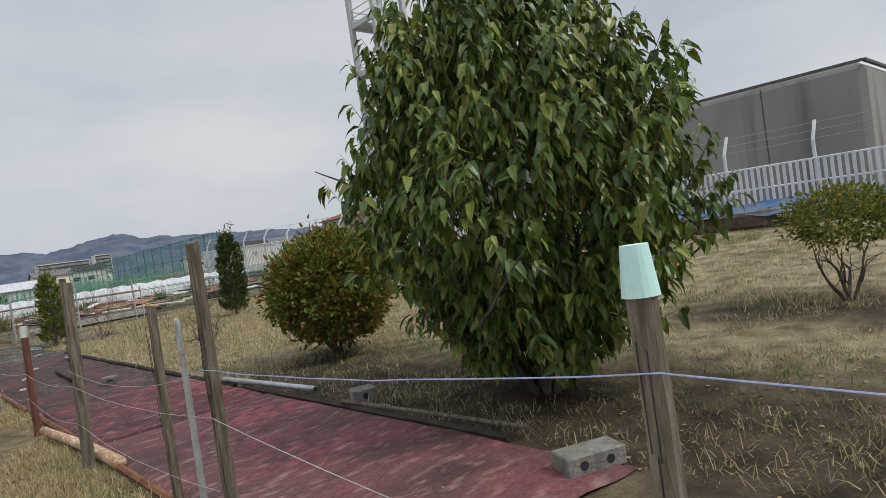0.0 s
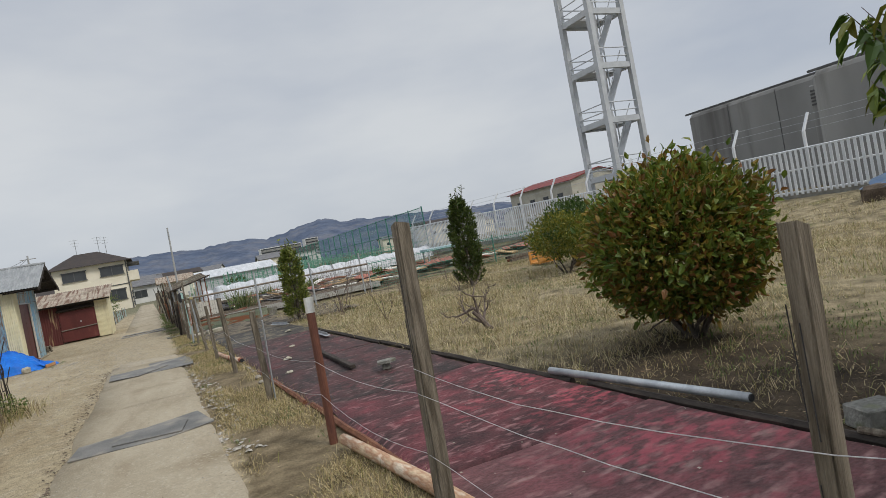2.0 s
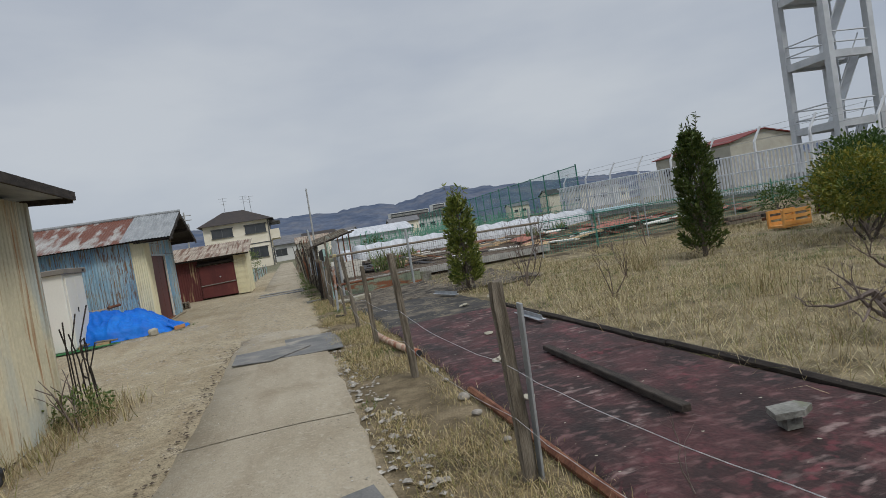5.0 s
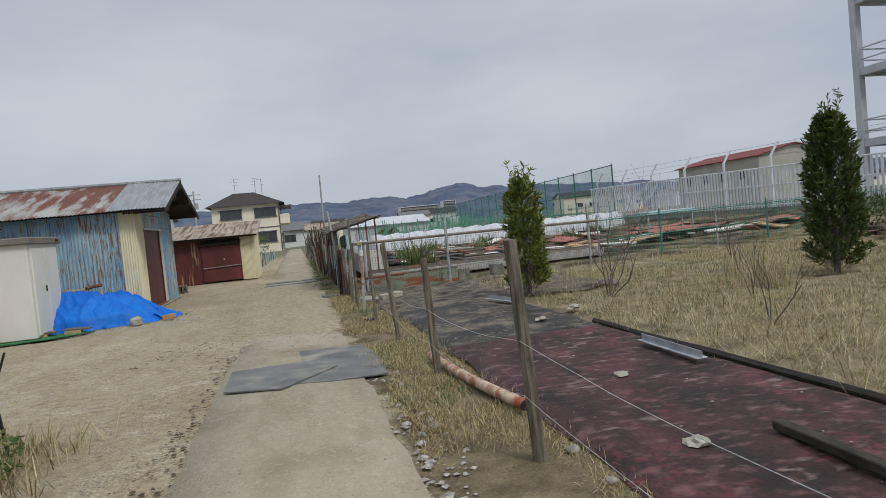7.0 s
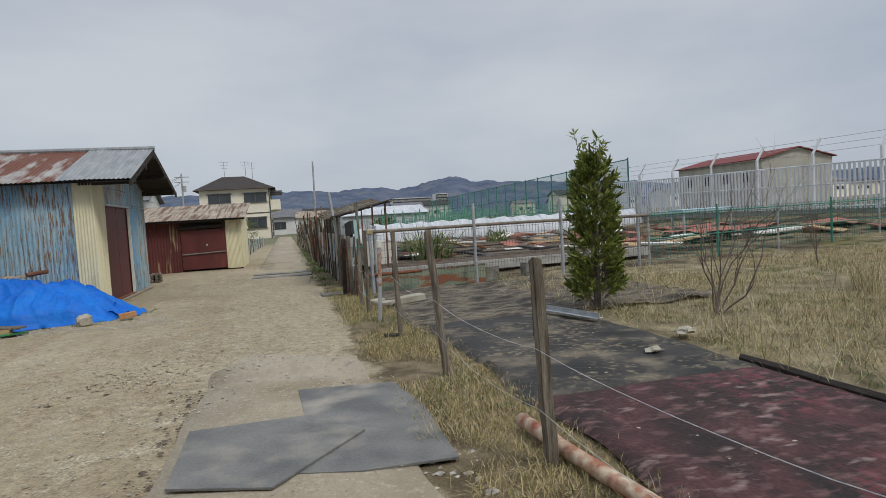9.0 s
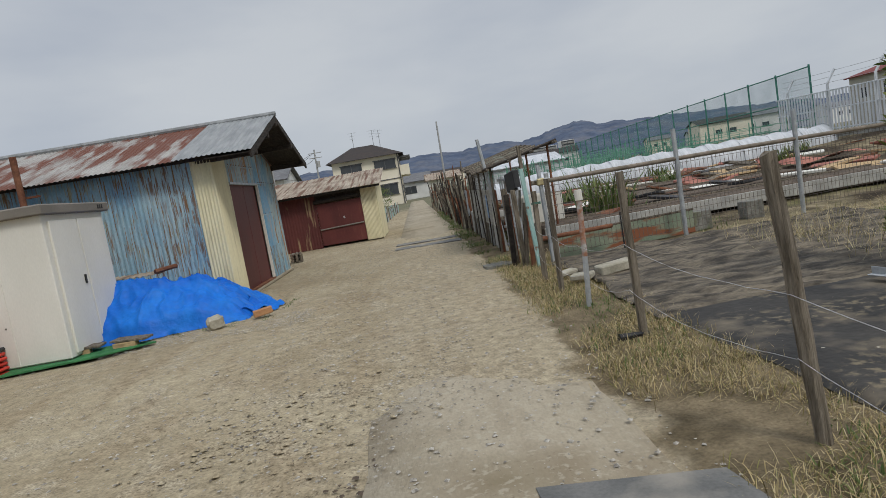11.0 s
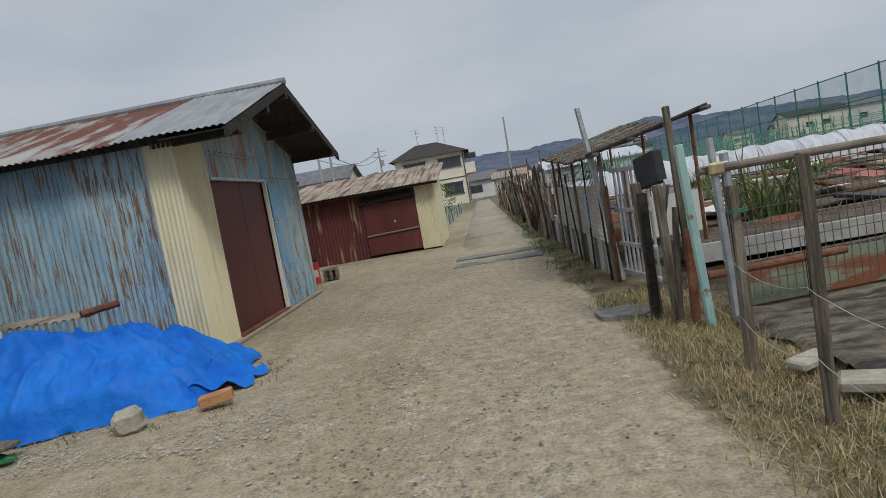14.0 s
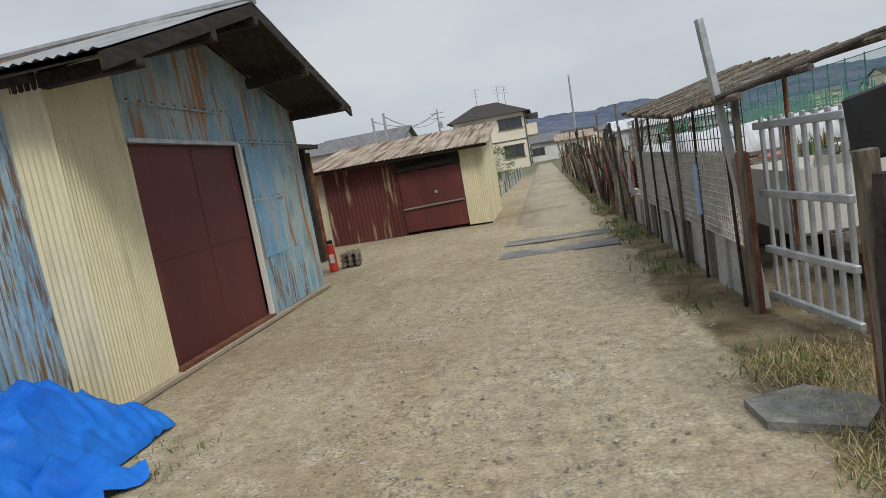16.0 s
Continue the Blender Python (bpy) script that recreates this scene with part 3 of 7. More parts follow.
# ---- ground, lane, sheets ----
def ground_material():
    """One sheet of earth: dusty yard, weedy verge, straw field and garden soil, each where it lies."""
    m = bpy.data.materials.new("earth")
    m.use_nodes = True
    n, l = m.node_tree.nodes, m.node_tree.links
    b = n["Principled BSDF"]
    b.inputs["Roughness"].default_value, b.inputs["Specular IOR Level"].default_value = 0.97, 0.1
    pos = n.new("ShaderNodeNewGeometry").outputs["Position"]

    def nz(sc, detail=6):
        t = n.new("ShaderNodeTexNoise")
        t.inputs["Scale"].default_value, t.inputs["Detail"].default_value = sc, detail
        l.new(pos, t.inputs["Vector"])
        return t.outputs["Fac"]

    def math_(op, a, c):
        t = n.new("ShaderNodeMath")
        t.operation = op
        for k, v in enumerate((a, c)):
            if isinstance(v, (int, float)):
                t.inputs[k].default_value = v
            else:
                l.new(v, t.inputs[k])
        return t.outputs[0]

    def ramp(f, lo, hi, c0, c1):
        t = n.new("ShaderNodeValToRGB")
        e = t.color_ramp.elements
        e[0].position, e[0].color, e[1].position, e[1].color = lo, (*c0, 1), hi, (*c1, 1)
        l.new(f, t.inputs["Fac"])
        return t.outputs["Color"]

    def mix(f, a, c):
        t = n.new("ShaderNodeMixRGB")
        l.new(f, t.inputs["Fac"])
        l.new(a, t.inputs["Color1"])
        l.new(c, t.inputs["Color2"])
        return t.outputs["Color"]

    def step(v, at, soft):
        t = n.new("ShaderNodeMapRange")
        t.interpolation_type = "SMOOTHSTEP"
        t.inputs["From Min"].default_value, t.inputs["From Max"].default_value = at - soft, at + soft
        l.new(v, t.inputs["Value"])
        return t.outputs["Result"]

    sep = n.new("ShaderNodeSeparateXYZ")
    l.new(pos, sep.inputs[0])
    wob = math_("MULTIPLY", math_("SUBTRACT", nz(1.3), 0.5), 0.9)
    x, y = math_("ADD", sep.outputs["X"], wob), math_("ADD", sep.outputs["Y"], wob)
    big, mid, fine = nz(0.5), nz(3.0), nz(55, 8)
    patchy = nz(11, 8)
    yard = mix(step(mid, 0.58, 0.1), ramp(big, 0.3, 0.7, (0.285, 0.232, 0.15), (0.385, 0.328, 0.225)), ramp(fine, 0.3, 0.7, (0.28, 0.235, 0.16), (0.45, 0.39, 0.285)))
    stretched = n.new("ShaderNodeMapping")
    stretched.inputs["Scale"].default_value = (2.2, 0.7, 1)
    l.new(pos, stretched.inputs["Vector"])
    rut = n.new("ShaderNodeTexNoise")
    rut.inputs["Scale"].default_value, rut.inputs["Detail"].default_value = 1.4, 7
    l.new(stretched.outputs["Vector"], rut.inputs["Vector"])
    brown = ramp(patchy, 0.35, 0.65, (0.24, 0.185, 0.115), (0.33, 0.265, 0.175))
    yard = mix(math_("MULTIPLY", step(rut.outputs["Fac"], 0.56, 0.1), 0.55), yard, brown)
    yard = mix(math_("MULTIPLY", step(nz(38, 4), 0.63, 0.04), math_("MULTIPLY", step(nz(1.7, 5), 0.5, 0.1), 0.7)), yard, ramp(fine, 0.3, 0.7, (0.08, 0.06, 0.04), (0.16, 0.12, 0.08)))
    verge = ramp(mid, 0.3, 0.7, (0.075, 0.058, 0.034), (0.24, 0.19, 0.12))
    field = mix(step(big, 0.62, 0.06), ramp(mid, 0.3, 0.7, (0.1, 0.082, 0.05), (0.33, 0.275, 0.175)), ramp(mid, 0.3, 0.7, (0.05, 0.056, 0.02), (0.19, 0.17, 0.08)))
    soil = ramp(mid, 0.3, 0.7, (0.03, 0.024, 0.017), (0.09, 0.068, 0.047))
    along = math_("MULTIPLY", math_("MULTIPLY", step(x, -1.05, 0.3), step(y, 16.5, 1.0)), 0.4)
    yard = mix(along, yard, ramp(patchy, 0.3, 0.7, (0.31, 0.262, 0.185), (0.4, 0.345, 0.25)))
    col = mix(step(x, 0.36, 0.07), yard, verge)
    col = mix(step(x, 2.9, 0.3), col, field)
    near = math_("MULTIPLY", step(x, 2.8, 0.3), math_("MULTIPLY", math_("SUBTRACT", 1.0, step(x, 5.4, 1.0)), math_("SUBTRACT", 1.0, step(y, 8.3, 0.6))))
    col = mix(near, col, soil)
    patch = math_("MULTIPLY", step(x, 7.2, 0.8), math_("MULTIPLY", math_("SUBTRACT", 1.0, step(x, 9.5, 0.8)), math_("SUBTRACT", 1.0, step(y, 4.0, 0.8))))
    col = mix(patch, col, soil)
    col = mix(math_("MULTIPLY", step(x, 1.0, 0.2), step(y, 23.8, 0.25)), col, mix(step(big, 0.5, 0.1), soil, field))
    far = step(math_("ADD", y, math_("MULTIPLY", x, 0.3)), 60, 8)
    col = mix(far, col, ramp(big, 0.3, 0.7, (0.12, 0.125, 0.08), (0.2, 0.18, 0.12)))
    g = n.new("ShaderNodeMapRange")
    for key, value in (("From Min", 0.25), ("From Max", 0.75), ("To Min", 0.5), ("To Max", 1.5)):
        g.inputs[key].default_value = value
    l.new(math_("ADD", math_("MULTIPLY", fine, 0.6), math_("MULTIPLY", patchy, 0.4)), g.inputs["Value"])
    v = n.new("ShaderNodeVectorMath")
    v.operation = "SCALE"
    l.new(col, v.inputs[0])
    l.new(g.outputs["Result"], v.inputs["Scale"])
    l.new(v.outputs["Vector"], b.inputs["Base Color"])
    bp = n.new("ShaderNodeBump")
    bp.inputs["Strength"].default_value, bp.inputs["Distance"].default_value = 0.6, 0.03
    l.new(fine, bp.inputs["Height"])
    l.new(bp.outputs["Normal"], b.inputs["Normal"])
    return m


M_GROUND = ground_material()
FENCE_X = lambda y: 22.5 - 4.5 * (y + 10) / 56


def ground_height(x, y):
    z = 0.02 * noise.noise(Vector((x * 0.8, y * 0.8, 0)))
    if x > 2.6 and y < 60:
        z += 0.035 * noise.noise(Vector((x * 2, y * 2, 4))) * min(1, x - 2.6)
    if x > 10 and y < 44:
        z += 0.5 * min(1, max(0, (x - 12) / 8)) ** 1.5
    if x < 0.4:
        z += 0.008 * noise.noise(Vector((x * 4, y * 4, 1))) - 0.01
    if 23.5 < y < 50 and x > 1.2:
        z += 0.12 * min(1, (y - 23.5) / 6)
    return z if abs(x) < 60 and y < 110 else z * 0.2


gx = np.concatenate([[-3000, -1200, -500, -200, -80, -40, -20, -12], np.arange(-9, 5.0, 0.2), np.arange(5, 23, 0.6), [24, 27, 32, 40, 60, 100, 250, 600, 1300, 3000]])
gy = np.concatenate([[-3000, -1000, -300, -80, -30, -12, -6], np.arange(-4, 32, 0.2), np.arange(32, 60, 1.0), [62, 70, 80, 95, 120, 200, 400, 900, 1800, 3500]])
gv = [(float(x), float(y), ground_height(x, y)) for x in gx for y in gy]
gf = []
for i in range(len(gx) - 1):
    for j in range(len(gy) - 1):
        a = i * len(gy) + j
        gf.append((a, a + len(gy), a + len(gy) + 1, a + 1))
tagged(raw("ground", gv, gf, M_GROUND, smooth=True), "dusty earth, weedy verge and straw-dry field", "ground", kind="structure")


def lane_slab(y0, y1, xl, xr, mat):
    n = int((y1 - y0) / 0.25)
    vs, fs = [], []
    for j in range(n + 1):
        y = y0 + (y1 - y0) * j / n
        a = xl + 0.05 * noise.noise(Vector((0, y * 1.1, 2))) + 0.03 * noise.noise(Vector((0, y * 5, 2)))
        b = xr + 0.05 * noise.noise(Vector((9, y * 1.1, 2))) + 0.04 * noise.noise(Vector((9, y * 5, 2)))
        row = [(a, -0.02), (a + 0.015, 0.016), (a + (b - a) * 0.33, 0.03), (a + (b - a) * 0.66, 0.03), (b - 0.03, 0.018), (b, -0.03)]
        dip = 0.055 * max(0, min(1, (y - 17.2) / 2.3)) if y < 20 else 0.05 * max(0, min(1, (34 - y) / 2.5))
        vs += [(x, y, z - dip + 0.012 * (dip > 0) * noise.noise(Vector((x * 2, y * 2, 4))) + 0.004 * noise.noise(Vector((x * 3, y * 3, 0)))) for x, z in row]
    for j in range(n):
        for k in range(5):
            p = j * 6 + k
            fs.append((p, p + 1, p + 7, p + 6))
    return raw("road", vs, fs, mat, smooth=True)


tagged(lane_slab(-6, 5.28, -1.05, 0.34, M_ROAD), "worn dusty concrete lane with crumbling edges", "lane", kind="structure")
tagged(lane_slab(5.3, 12.38, -1.05, 0.34, M_ROAD), "worn dusty concrete lane with crumbling edges", "lane", kind="structure")
tagged(lane_slab(12.4, 19.6, -1.02, 0.33, M_ROAD), "worn dusty concrete lane with crumbling edges", "lane", kind="structure")
tagged(lane_slab(30.8, 95, -1.15, 0.45, M_ROAD), "worn dusty concrete lane with crumbling edges", "lane", kind="structure")
for y, w in ((29.2, 0.5), (30.3, 0.45)):
    tagged(part("trench_cover", boxed((-0.42, y, -0.002), (1.55, w, 0.02), pose(0, 0, 0, 0, 0, -4), 0.006), M_RUBBER), "grey steel trench cover across the lane", "trench cover", "covers across the lane")


def mat_height(x, y):
    z = 0.042 + 0.012 * noise.noise(Vector((x * 2.2, y * 0.9, 7))) + 0.016 * abs(noise.noise(Vector((x * 0.9 + y * 0.25, y * 3.2 - x, 2))))
    return z


def sheet(name, x0, x1, y0, y1, mat, label, height=mat_height, step=0.08):
    vs, fs = rect_sheet(x0, x1, y0, y1, step, height, 0.1)
    ob = raw(name, vs, fs, mat, smooth=True)
    return tagged(ob, label, "ground sheet", "sheets laid over the plot")


sheet("ground_sheet", 1.3, 3.12, 1.9, 6.5, M_MATDUST, "faded pink-red woven sheet with dusty wrinkles", step=0.07)
sheet("ground_sheet", 1.3, 3.1, 6.4, 9.1, M_MATRED, "bright faded red sheet dusted with earth", lambda x, y: mat_height(x, y) + 0.006)
sheet("ground_sheet", 1.28, 3.08, 9.0, 12.4, M_MAT, "dark maroon sheet worn pink along its folds", lambda x, y: mat_height(x, y) - 0.004)
sheet("ground_sheet", 1.22, 3.05, 12.3, 16.4, M_MAT, "dark maroon woven sheet on the soil")
sheet("ground_sheet", 1.2, 3.1, 16.3, 19.6, M_BLACKSHEET, "black plastic sheet dusted with straw", lambda x, y: mat_height(x, y) - 0.004)
sheet("ground_sheet", 1.12, 5.2, 19.5, 23.2, M_GREYSHEET, "wrinkled dusty grey-brown plastic sheet",
      lambda x, y: 0.035 + 0.07 * abs(noise.noise(Vector((x * 1.4, y * 3.5 + x * 0.7, 2)))) + 0.03 * abs(noise.noise(Vector((x * 4 + y, y * 8, 5)))) + 0.012 * noise.noise(Vector((x * 5, y * 5, 1))), step=0.05)


def edge_board(x, y0, y1, mat, label, h=0.07):
    bm = bmesh.new()
    n = max(2, int((y1 - y0) / 0.4))
    tube(bm, [(x + 0.02 * noise.noise(Vector((x, y0 + (y1 - y0) * k / n, 0))), y0 + (y1 - y0) * k / n, h * 0.55 + 0.012 * noise.noise(Vector((y0 + k, 1, 1)))) for k in range(n + 1)], h * 0.5, 6)
    return tagged(part("edge_roll", bm, mat), label, "sheet edge", "rolled edges of the sheets")


edge_board(3.13, 2.9, 7.2, M_DARKWOOD, "dark rolled hem along the red sheet")
edge_board(3.1, 7.4, 12.2, M_DARKWOOD, "brown rolled hem along the maroon sheet")
edge_board(3.08, 12.2, 16.6, M_DARKWOOD, "dark rolled hem along the maroon sheet")
edge_board(1.27, 4.3, 9.4, M_RUST, "brown pipe weighing down the sheet edge", 0.06)
edge_board(1.24, 9.6, 12.2, M_RUST, "brown rolled hem beside the verge", 0.06)

log1 = thing("peeled_log", 1.22, 6.55, 0.06, "pale peeled log lying along the fence", "log")
part("stem", tubed([(0.06, -1.0, 0), (0.03, -0.3, 0.01), (-0.02, 0.5, 0.0), (-0.1, 1.2, 0.02)], 0.055, 10, 0.042), M_LOG, log1, smooth=True)
log2 = thing("rust_brown_pipe", 1.03, 14.9, 0.06, "flaking red-brown and white pipe beside the maroon sheet", "pipe")
part("tube", tubed([(0.14, -1.0, 0.02), (0.05, -0.2, 0.0), (-0.02, 0.5, 0.0), (-0.06, 1.0, 0.01)], 0.042, 10, 0.04), material("flaking_pipe", [(0.3, 0.09, 0.05), (0.55, 0.45, 0.33), (0.3, 0.12, 0.07)], 5, rough=0.85, bump=0.4, fine=30), log2, smooth=True)
# Black disc on the pipe end paints the shade inside it.
part("end_hole", tubed([(0.143, -1.02, 0.02), (0.141, -1.004, 0.02)], 0.034, 10), M_BLACK, log2)

pvc = thing("grey_pipe", 3.22, 6.75, 0.1, "grey plastic pipe lying on the sheet hem", "pipe")
part("tube", tubed([(0.05, -1.0, 0.0), (-0.12, 0.95, 0.0)], 0.032, 12), M_GALV, pvc, smooth=True)
# The pipe is solid; a black disc paints its dark inside.
part("bore", tubed([(0.0515, -1.012, 0), (0.0505, -0.999, 0)], 0.025, 12), M_BLACK, pvc)
pole_thin = thing("thin_pole", 3.2, 3.9, 0.09, "thin weathered pole along the red sheet", "pole")
part("stem", tubed([(0.05, -1.1, 0), (-0.03, 0, 0.01), (-0.08, 1.1, 0)], 0.02, 8), M_WOOD, pole_thin)
plank = thing("maroon_plank", 2.155, 11.72, 0.085, "narrow dark brown plank lying on the sheet", "plank")
part("board", boxed((0, 0, 0), (0.07, 2.27, 0.05), pose(0, 0, 0, 0, 0, -2.65), 0.006), M_DARKWOOD, plank)
for x, y, rz in ((2.8, 18.95, 14), (2.8, 14.7, -2)):
    pl = thing("slotted_angle_bar", x, y, 0.09, "pale blue-grey slotted steel bar on the sheet", "metal bar", "steel bars on the sheets")
    part("flange", boxed((0, 0, 0), (0.9, 0.1, 0.008), pose(0, 0, 0, 0, 0, rz - 90), 0.002), M_GALV, pl)
    part("web", boxed((0, 0, 0.03), (0.9, 0.008, 0.05), pose(0, 0, 0, 0, 0, rz - 90)), M_GALV, pl)


def cinder_block(x, y, z, rz, size=(0.39, 0.19, 0.15)):
    """A hollow block: outer shell with three cells through it."""
    t = thing("cinder_block", x, y, z, "grey weathered hollow cinder block on the ground", "cinder block", "cinder blocks", rz=rz)
    sx, sy, sz = size
    bm = bmesh.new()
    w = 0.035
    for yy in (-sy / 2 + w / 2, sy / 2 - w / 2):
        box(bm, (0, yy, sz / 2), (sx, w, sz), None, 0.005)
    for k in range(4):
        box(bm, (-sx / 2 + w / 2 + k * (sx - w) / 3, 0, sz / 2), (w, sy - 2 * w + 0.004, sz - 0.006))
    part("shell", bm, M_BLOCK, t)
    return t


def block_on_side(x, y, z, rz, n=3, size=(0.4, 0.2, 0.19)):
    """A hollow block on its side, its round holes shown as painted-on dark discs."""
    t = thing("cinder_block", x, y, z, "grey weathered hollow cinder block lying on its side", "cinder block", "cinder blocks", rz=rz)
    sx, sy, sz = size
    bm = bmesh.new()
    box(bm, (0, 0, sz / 2), (sx, sy, sz), None, 0.008)
    part("shell", bm, M_BLOCK, t)
    for k in range(n):
        part("hole", tubed([(sx * ((k + 0.5) / n - 0.5) * 0.9, -sy / 2 - 0.002, sz / 2), (sx * ((k + 0.5) / n - 0.5) * 0.9, -sy / 2 + 0.002, sz / 2)], sz * 0.24, 10), M_BLACK, t)
    return t


block_on_side(2.98, 2.12, 0.03, -25, 2, (0.4, 0.2, 0.12))
block_on_side(3.42, 5.08, 0.0, -20, 1, (0.24, 0.2, 0.13))
perch = thing("flat_stone", 2.37, 10.1, 0.045, "flat grey stone resting on a small stub on the sheet", "stone")
part("stub", prism([(-0.05, -0.04), (0.04, -0.05), (0.06, 0.03), (-0.03, 0.05)], 0, 0.07), M_BLOCK, perch)
part("slab", prism([(-0.12, -0.05), (0.03, -0.085), (0.13, -0.03), (0.1, 0.06), (-0.07, 0.075)], 0.071, 0.105), M_BLOCK, perch)
M_GRAVEL0 = material("rubble", [(0.2, 0.18, 0.15), (0.32, 0.29, 0.25)], 20, rough=0.95, bump=0.3)
for i in range(5):
    st = thing("stone", 1.1 + 0.02 * i, 11.0 + i * 0.55 + 0.1 * (i % 2), 0.02, "small pale rubble stone on the verge", "stone", "rubble on the verge")
    bm = bmesh.new()
    bmesh.ops.create_icosphere(bm, subdivisions=2, radius=0.03 + 0.012 * (i % 3))
    for v in bm.verts:
        v.co *= 1 + 0.35 * noise.noise(v.co * 14 + Vector((i, 0, 0)))
        v.co.z *= 0.6
    part("rock", bm, M_GRAVEL0, st)


def floor_mat(poly, z, label):
    ob = part("rubber_mat", prism(poly, z, z + 0.012), M_RUBBER)
    return tagged(ob, label, "rubber mat", "rubber mats on the lane")


floor_mat([(-0.93, 15.74), (-0.43, 15.56), (0.09, 16.19), (-0.22, 16.62), (-0.94, 16.61)], 0.036, "worn grey rubber mat with a curled edge")
floor_mat([(-0.42, 15.75), (0.0, 15.62), (0.5, 15.6), (0.53, 16.5), (0.44, 17.22), (-0.27, 17.33), (-0.24, 16.55)], 0.022, "worn grey rubber mat laid on the lane")
floor_mat([(-1.0, 10.0), (-0.1, 9.82), (0.35, 10.0), (0.24, 10.8), (-0.3, 10.62), (-0.95, 10.55)], 0.024, "worn grey rubber mat laid on the lane")
floor_mat([(-0.62, 10.08), (0.03, 9.9), (0.12, 10.42), (-0.5, 10.6)], 0.038, "smaller grey rubber mat on top of another")


# ---- wire fence beside the lane ----
rng = np.random.default_rng(4)


def wood_post(x, y, h, r, lean=(0, 0), square=True, mat=M_WOOD, label="weathered grey wooden fence post"):
    t = thing("fence_post", x, y, 0, label, "fence post", "posts of the wire fence")
    bm = bmesh.new()
    n = 9
    pts = [(lean[0] * k / n + 0.006 * noise.noise(Vector((y, k, 1))), lean[1] * k / n + 0.006 * noise.noise(Vector((y, k, 2))), -0.1 + (h + 0.1) * k / n) for k in range(n + 1)]
    tube(bm, pts, r * (1.25 if square else 1.0), 4 if square else 9, r * (1.15 if square else 0.95))
    if square:
        bmesh.ops.rotate(bm, cent=(0, 0, 0), matrix=Matrix.Rotation(radians(45 + 20 * noise.noise(Vector((y, 3, 3)))), 3, "Z"), verts=bm.verts)
        bmesh.ops.bevel(bm, geom=[e for e in bm.edges if abs((e.verts[0].co - e.verts[1].co).normalized().z) > 0.9], offset=r * 0.18, segments=2, affect="EDGES")
    for v in bm.verts:
        v.co.x += 0.004 * noise.noise(Vector((v.co.x * 40, v.co.z * 3, y)))
        if v.co.z > h - 0.02:
            v.co.z += 0.025 * noise.noise(Vector((v.co.x * 20, v.co.y * 20, y)))
    part("shaft", bm, mat, t)
    for k in range(3):
        z = h * (0.35 + 0.4 * rng.random())
        s = r * 0.93
        part("crack", tubed([(lean[0] * z / h - s, lean[1] * z / h - s * 0.2 + 0.01 * k, z), (lean[0] * z / h - s * 1.01, lean[1] * z / h - s * 0.2 + 0.012 * k, z + 0.25)], 0.0018, 4), M_BLACK, t)
    return t


f0 = wood_post(1.2, 0.58, 1.37, 0.037, (0.0, 0.03), False, label="round weathered post with a teal cup on top")
bm = bmesh.new()
tube(bm, [(0, 0.03, 1.36), (0, 0.032, 1.475)], 0.043, 18, 0.031)
part("cup", bm, M_CUP, f0, "pale teal plastic cup", smooth=False)
wood_post(1.22, 3.16, 1.7, 0.036, (0.0, 0.0), True, label="tall cracked grey wooden fence post")
wood_post(1.16, 3.84, 1.38, 0.029, (0.0, -0.02), True, label="thin weathered grey wooden fence post")
steel = thing("steel_stake", 1.16, 3.38, 0, "grey-green steel stake with a looped top", "fence stake")
part("rod", tubed([(0, 0.02, -0.1), (0, 0.0, 1.0)], 0.019, 10), M_GALV, steel)
bm = bmesh.new()
tube(bm, [(0.0, 0.021 * math.cos(a), 1.2 + 0.1 * math.sin(a)) for a in np.linspace(-1.4, 4.6, 14)], 0.011, 8)
tube(bm, [(0, 0, 1.0), (0, 0, 1.1)], 0.015, 8)
part("loop", bm, M_GALV, steel)
wood_post(1.13, 5.93, 1.6, 0.048, (0.04, -0.03), True, label="weathered wooden post, dark and damp at its foot")
bp = thing("fence_post", 1.1, 8.02, 0, "rust-brown steel pipe post with a silver cap", "fence post", "posts of the wire fence")
part("shaft", tubed([(0, 0, -0.1), (0.04, 0.1, 1.08)], 0.036, 14), M_RUSTPIPE, bp, smooth=False)
part("cap", tubed([(0.04, 0.1, 1.07), (0.044, 0.11, 1.2)], 0.04, 14), M_SILVER, bp, "silver metal cap")
p5 = wood_post(1.02, 10.42, 1.05, 0.042, (0.0, 0.03), True, label="grey wooden post braced with a pale steel strip")
part("strip", boxed((0.055, -0.05, 0.46), (0.012, 0.06, 0.94), pose(0, 0, 0, 2, 1, 0)), M_GALV, p5, "pale steel strip")
wood_post(0.98, 13.18, 1.21, 0.038, (-0.05, 0.04), False)
wood_post(0.92, 15.38, 1.04, 0.034, (-0.03, 0.02), True)
wood_post(0.9, 17.32, 1.17, 0.032, (-0.09, 0.02), False, label="round wooden post with a split crown")
wood_post(0.86, 19.15, 1.15, 0.028, (-0.04, 0.0), True, M_WOOD, label="grey square wooden post over a burrow")
pp = thing("fence_post", 0.8, 20.3, 0, "galvanised pipe post rusted at the middle, white cap", "fence post", "posts of the wire fence")
part("shaft", tubed([(0, 0, -0.1), (0.03, 0, 0.45)], 0.024, 12), M_GALV, pp)
part("rusted_length", tubed([(0.03, 0, 0.45), (0.05, 0, 0.95)], 0.0245, 12), material("pipe_rust", [(0.4, 0.39, 0.37), (0.3, 0.13, 0.07), (0.42, 0.4, 0.38)], 7, rough=0.7, bump=0.2), pp)
